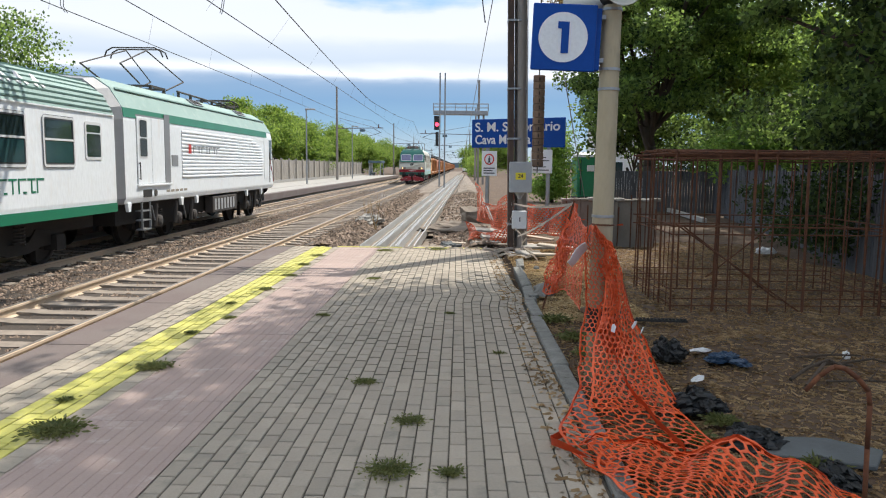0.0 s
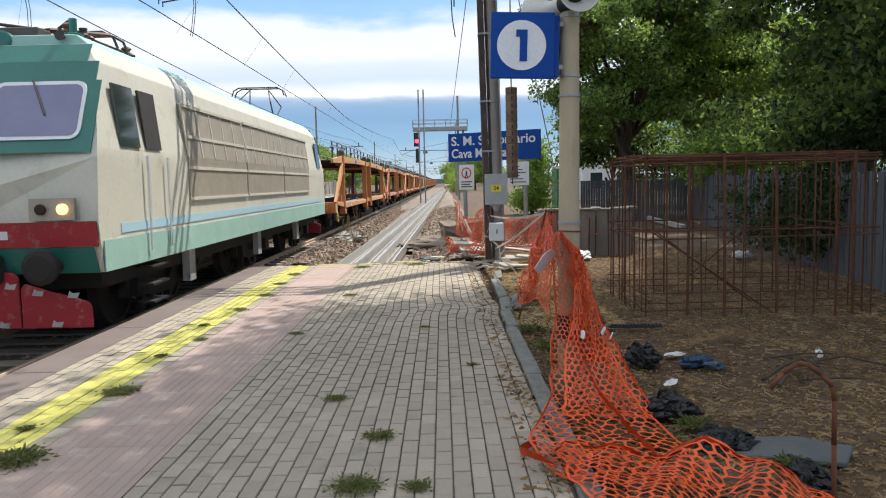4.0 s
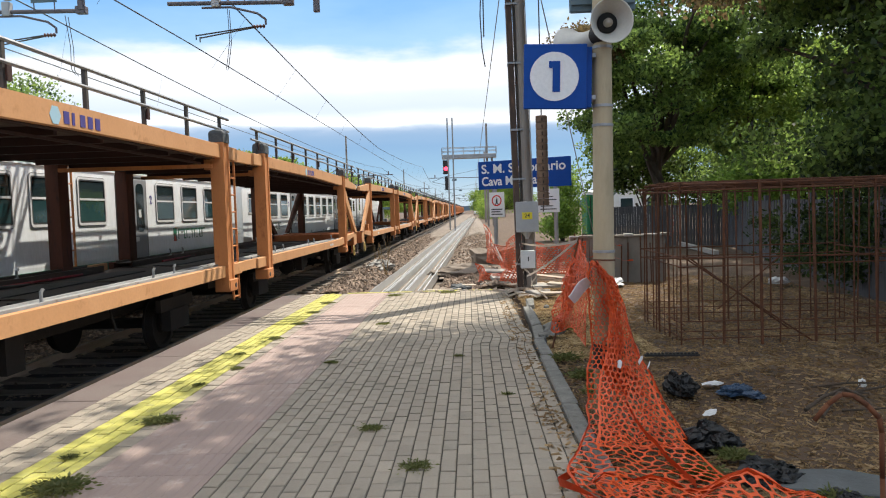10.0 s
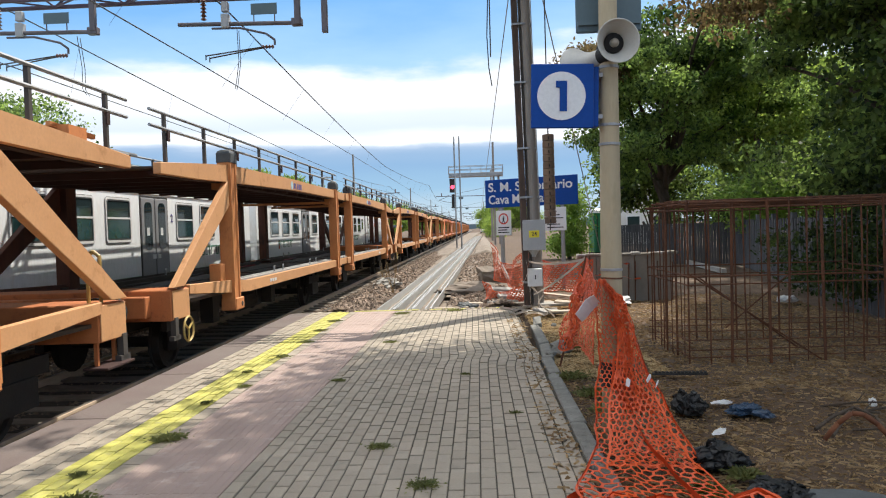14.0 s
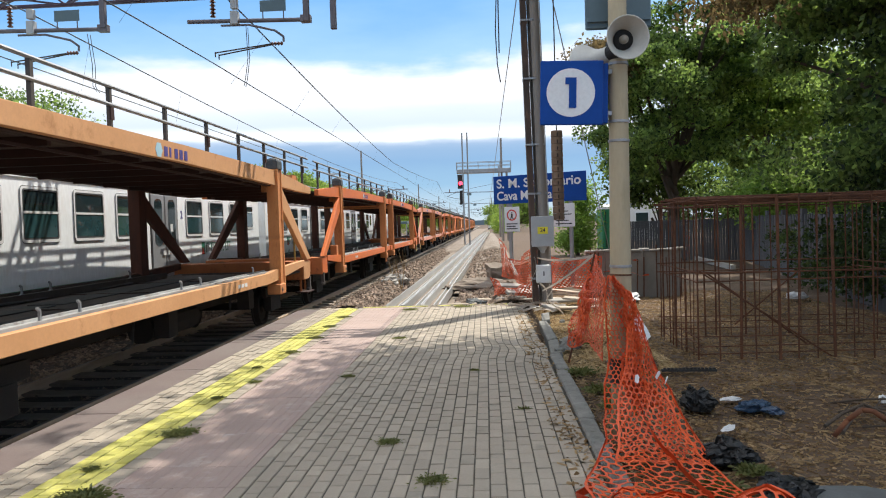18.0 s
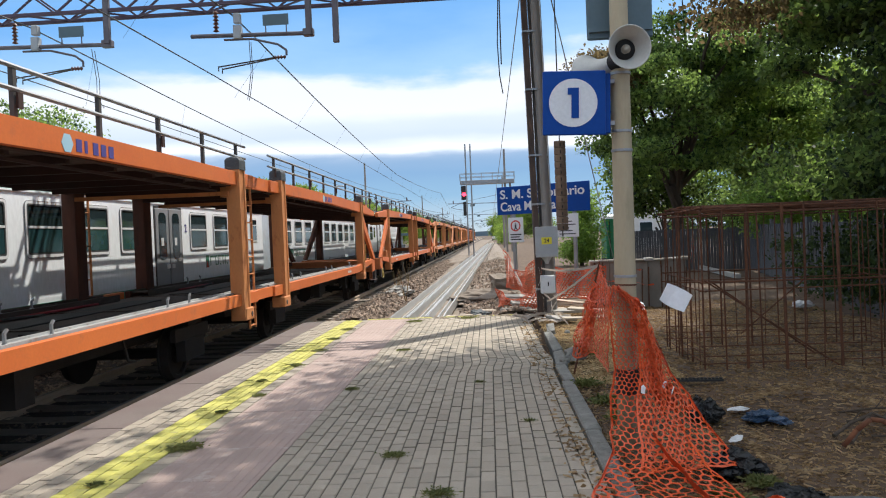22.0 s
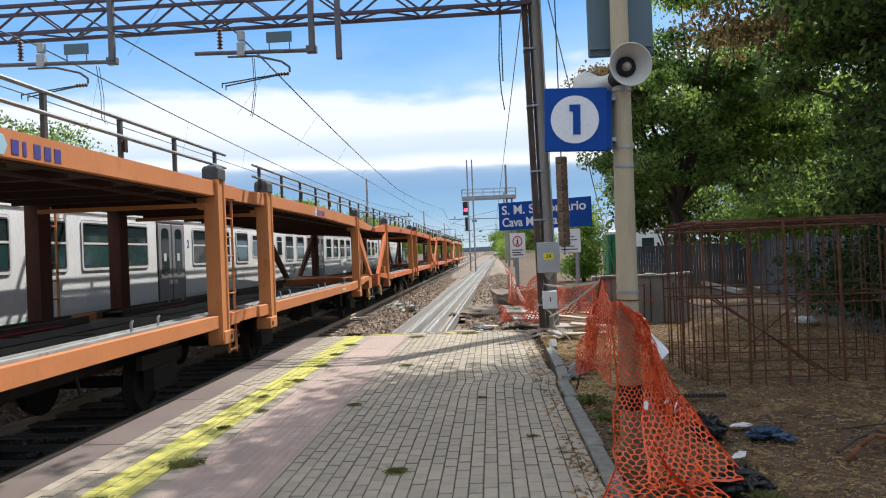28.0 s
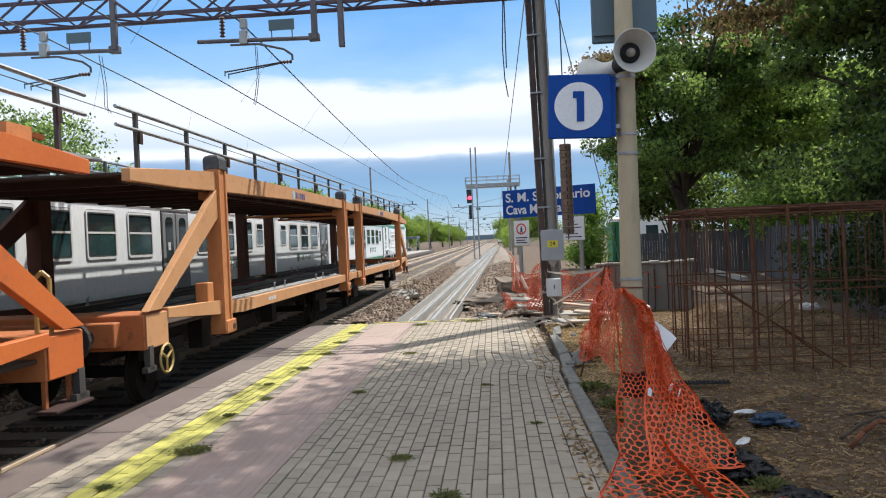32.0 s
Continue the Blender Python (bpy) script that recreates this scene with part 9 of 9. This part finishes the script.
for a, b in zip(pipe_line, pipe_line[1:]):
    tube(bm, a, b, 0.0125, 8)
solo("bent_pipe", bm, M["rust"], "dark rusty bent pipe standing in the yard", "pipe", smooth=True)
# dead branches and roots in a heap, a low mound of soil beside them
for pts, r in ((((2.74, 5.22, 0.01), (2.92, 5.34, 0.07), (3.14, 5.46, 0.11), (3.22, 5.30, 0.08), (3.18, 5.06, 0.01)), 0.020),
               (((2.77, 5.02, 0.02), (2.92, 5.20, 0.06), (3.10, 5.44, 0.09), (3.36, 5.52, 0.05)), 0.023),
               (((3.00, 5.58, 0.02), (3.24, 5.50, 0.07), (3.55, 5.58, 0.09), (3.90, 5.46, 0.02)), 0.016),
               (((3.05, 5.86, 0.02), (3.30, 5.74, 0.08), (3.62, 5.88, 0.04)), 0.013),
               (((2.96, 5.12, 0.03), (3.22, 5.02, 0.07), (3.46, 5.12, 0.03)), 0.012)):
    bm = B()
    for k, (a, b) in enumerate(zip(pts, pts[1:])):
        tube(bm, a, b, r * (0.75 - 0.1 * k), 7, r * (0.75 - 0.1 * (k + 1)))
    tube(bm, pts[1], (pts[1][0] + 0.12, pts[1][1] + 0.10, pts[1][2] + 0.06), r * 0.5, 5, r * 0.2)
    solo("dead_branch", bm, M["bark"], "crooked dead branch lying on the dirt", "branch", "dead branches")
lump("soil_mound", (2.98, 6.10, -0.02), (0.34, 0.26, 0.085), M["dirt"], "low mound of loose brown soil", "earth", 33, 4, 0.4)
lump("soil_mound", (1.86, 7.9, -0.02), (0.26, 0.42, 0.09), M["dirt"], "low mound of loose brown soil", "earth", 34, 4, 0.4)
lump("white_scrap", (3.56, 6.0, 0.0), (0.035, 0.03, 0.05), M["plastic"], "scrap of white plastic on the dirt", "litter", 17, 3, 0.6)
for k, (x, y, z, l2) in enumerate(((3.21, 15.27, 0.47, 0.45), (3.25, 15.27, 0.78, 0.18), (2.62, 15.27, 0.55, 0.3))):
    flagged = thing("tape_scrap", "torn pink warning tape hanging on the low wall", "warning tape", "tape scraps")
    band("strip", [(x + l2 * j / 6, y - 0.01 * math.sin(j * 1.9 + k), z - 0.07 * j / 6 + 0.02 * math.sin(j * 1.3 + k)) for j in range(7)], 0.045, M["net"], flagged)

# straw, dry leaves and weeds
g = np.random.default_rng(77)


def litter(name, count, region, length, width, material, label, lift=0.012):
    x0, x1, y0, y1 = region
    x = x0 + (x1 - x0) * g.random(count)
    y = y0 + (y1 - y0) * g.random(count) ** 1.5
    a = g.random(count) * 6.283
    ln, wd = length * (0.3 + 1.6 * g.random(count) ** 2), width * (0.6 + 0.8 * g.random(count))
    tilt = g.normal(0, 0.16, count)
    v = np.empty((count, 4, 3))
    for k in range(count):
        z = ground_height(x[k], y[k]) + lift if x[k] > 1.08 else 0.006
        c, s = math.cos(a[k]), math.sin(a[k])
        for j, (e, f) in enumerate(((-1, -1), (1, -1), (1, 1), (-1, 1))):
            px, py = e * ln[k] / 2, f * wd[k] / 2
            v[k, j] = (x[k] + c * px - s * py, y[k] + s * px + c * py, z + e * tilt[k] * ln[k] / 2 + 0.004 * f)
    o = new(name, fast_mesh(name, v.reshape(-1, 3), np.arange(4 * count).reshape(-1, 4), material))
    return tagged(o, label, "dry grass", kind="stuff")


litter("dry_straw", 42000, (1.12, 6.5, 2.4, 16), 0.06, 0.0042, LEAF["dry"], "scattered dry straw on the yard")
litter("fallen_leaves", 13000, (1.10, 6.5, 2.4, 15), 0.034, 0.016, LEAF["dry"], "fallen dry leaves on the yard")
litter("kerb_straw", 11000, (1.12, 2.3, 7.5, 15.0), 0.07, 0.006, LEAF["straw"], "pale trampled straw by the kerb")
litter("kerb_leaves", 900, (0.72, 1.0, 2.4, 13), 0.04, 0.018, LEAF["dry"], "dry leaves gathered along the kerb")


def weed(at, r, count, size, leaf, seed, label, flat=0.06):
    gg = np.random.default_rng(seed)
    p = gg.normal(size=(count, 3)) * (r * 0.5, r * 0.5, r * flat) 
    p[:, 2] = np.abs(p[:, 2]) + 0.01
    a = np.stack([p[:, 0], p[:, 1], np.abs(p[:, 2]) + r * 0.08 * gg.random(count)], 1) + gg.normal(size=(count, 3)) * r * 0.3
    a /= np.linalg.norm(a, axis=1, keepdims=True)
    b = np.cross(a, gg.normal(size=(count, 3)))
    b /= np.linalg.norm(b, axis=1, keepdims=True)
    s = size * (0.5 + gg.random((count, 1)))
    q = np.stack([p - a * s * 0.5, p + b * s * 0.2, p + a * s * 0.6, p - b * s * 0.2], 1)
    q[:, :, 2] = np.maximum(q[:, :, 2], 0.004)
    o = new("weed", fast_mesh("weed", q.reshape(-1, 3), np.arange(4 * count).reshape(-1, 4), leaf))
    o.location = at
    return tagged(o, label, "weed", "weeds in the paving", "stuff")


WEEDS = (((-2.22, 3.9), 0.22, 500, 0.07), ((-2.20, 5.3), 0.17, 420, 0.06), ((-2.46, 4.45), 0.07, 90, 0.05), ((-0.49, 4.98), 0.12, 260, 0.04), ((-0.10, 4.16), 0.13, 300, 0.04),
         ((-0.16, 3.40), 0.18, 480, 0.045), ((0.16, 3.38), 0.09, 200, 0.045), ((-2.34, 6.5), 0.08, 120, 0.05), ((-2.20, 7.2), 0.09, 150, 0.045), ((-2.42, 8.0), 0.08, 110, 0.05), ((-2.28, 9.0), 0.12, 160, 0.05),
         ((-2.25, 10.2), 0.12, 180, 0.05), ((-2.3, 11.4), 0.13, 180, 0.05), ((-2.3, 12.6), 0.14, 180, 0.05), ((-1.25, 7.4), 0.10, 120, 0.045), ((-1.0, 10.0), 0.12, 150, 0.045), ((0.1, 7.6), 0.07, 70, 0.04), ((0.55, 5.9), 0.07, 70, 0.04),
         ((-1.2, 13.5), 0.2, 220, 0.05), ((-0.2, 13.8), 0.25, 240, 0.05), ((-2.55, 2.9), 0.2, 300, 0.06))
for k, ((x, y), r, n_leaf, s) in enumerate(WEEDS):
    weed((x, y, 0.0), r * 0.68, n_leaf * 2, s * 0.5, LEAF["weed"], 100 + k, "low green weed growing out of the paving joints" if k % 3 else "dusty tuft of weed in the paving")
for k, (x, y, r) in enumerate(((1.22, 7.4, 0.25), (1.30, 6.6, 0.25), (1.35, 6.0, 0.2), (1.9, 4.3, 0.15), (2.2, 3.6, 0.15), (1.6, 4.0, 0.18), (1.5, 9.3, 0.2))):
    weed((x, y, -0.02), r * 0.6, 420, 0.04, LEAF["weed"], 200 + k, "tuft of green grass beside the kerb", 0.15)
for k, (x, y) in enumerate(((-2.55, 21.5), (-2.0, 19.0), (-2.7, 26))):
    bm = B()
    gg = random.Random(k)
    for j in range(5):
        p0 = Vector((x, y, -0.1))
        p1 = p0 + Vector((gg.uniform(-0.25, 0.25), gg.uniform(-0.25, 0.25), gg.uniform(0.5, 1.0)))
        tube(bm, p0, p1, 0.012, 5, 0.004)
    solo("dry_stalk", bm, M["straw"], "dry leafless stalks on the spoil bank", "dry plant", "dry stalks")


# ---- what moves ----
# distance of the freight train's nose, and of the passenger train from where it stops
FREIGHT = ((0.0, 84.3), (1.0, 65.6), (2.0, 46.6), (3.0, 27.2), (3.5, 17.75), (5.5, -18.7), (6.0, -27.55), (7.0, -45.3), (9.0, -80.65),
           (13.0, -151.05), (16.0, -203.95), (19.0, -257.05), (20.0, -274.45), (23.0, -327.55), (25.0, -363.15), (28.0, -416.4), (30.0, -451.75), (32.0, -486.8))
STOP = 11.7
# the plastic sheet: seconds, x, y, z, lean, turn
SHEET = ((0.0, 1.12, 5.0, 1.05, 44, 62), (3.5, 1.12, 5.0, 1.05, 47, 62), (9.0, 1.12, 5.0, 1.05, 47, 58), (13.5, 1.12, 5.0, 1.05, 49, 52), (16.0, 1.12, 4.96, 1.04, 44, 40), (16.5, 1.33, 5.0, 1.0, -20, 30),
         (17.0, 1.37, 5.0, 0.92, -40, 40), (18.0, 1.35, 5.1, 0.88, -20, 60), (19.0, 1.34, 5.0, 0.88, -15, 40), (20.0, 1.38, 5.0, 0.9, -45, 20), (21.0, 1.35, 5.0, 0.92, -50, 30), (22.0, 1.49, 4.98, 1.14, -60, 10),
         (22.7, 1.33, 5.1, 0.9, -20, 60), (23.2, 1.16, 4.98, 1.0, 51, 30), (23.6, 1.14, 4.98, 1.02, 51, 30), (24.1, 1.16, 4.98, 1.02, 51, 30), (24.5, 1.37, 5.0, 0.95, -60, 10), (25.0, 1.35, 5.0, 0.93, -50, 25),
         (25.5, 1.33, 5.0, 0.92, -30, 30), (27.5, 1.33, 5.0, 0.92, -30, 40), (28.5, 1.35, 5.0, 0.92, -45, 20), (29.0, 1.34, 5.0, 0.9, -40, 30), (30.0, 1.31, 5.05, 0.88, -15, 50), (31.0, 1.33, 5.0, 0.88, -25, 40),
         (32.0, 1.35, 5.0, 0.9, -45, 25))
# the loose layer of netting: seconds, swing, lift
WING = ((0.0, 0, 0), (4.5, 1, 0), (9.0, -1, 0), (13.5, 0, 0), (15.5, 1, 0.5), (17.0, 3, 1), (18.0, 0, 0.5), (19.0, 4, 1), (20.0, 5, 1), (20.8, 2, 0), (21.6, 6, 1), (22.4, 12, 3), (23.0, 18, 4), (23.6, 10, 2), (24.2, 16, 4), (25.0, 20, 4), (25.5, 16, 3),
        (27.5, 11, 3), (28.0, 10, 3), (28.8, 7, 2), (29.6, 9, 2), (30.4, 8, 2), (31.2, 14, 3), (32.0, 9, 2))


def behind(t):
    return -0.245 * max(STOP - t, 0) ** 2 + 0.5 * max(1 - t / 2.8, 0)


def motions():
    times = [0, 0.5, 1, 1.5, 2, 2.5, 3, 3.5, 4, 4.5, 5, 5.5, 6, 6.5, 7, 7.5, 8, 8.5, 9, 9.5, 10, 10.5, 11, 11.35, 11.7, 12.5, 32]
    walk(loco_freight, [(t, pose(TRACK_A, f, RAIL)) for t, f in FREIGHT])
    for k, w in enumerate(wagons):
        walk(w, [(t, pose(TRACK_A, f + 21.7 + 26.4 * k, RAIL)) for t, f in FREIGHT])
    walk(loco_passenger, [(t, pose(TRACK_B, 49.12 + behind(t), RAIL)) for t in times])
    for k, c in enumerate(coaches):
        walk(c, [(t, pose(TRACK_B, 36.6 - 24.85 * k + behind(t), RAIL)) for t in times])
    walk(paper, [(t, pose(x, y, z, 0, lean2, 0) @ pose(0, 0, 0, 0, 0, turn)) for t, x, y, z, lean2, turn in SHEET])
    walk(wing, [(t, pose(*PIN, -0.3 * lift, 5 - 0.7 * turn, 0)) for t, turn, lift in WING])
    walk(gather, [(t, pose(*PIN, -0.3 * lift, 5 - 1.25 * turn, 0)) for t, turn, lift in WING])


motions()
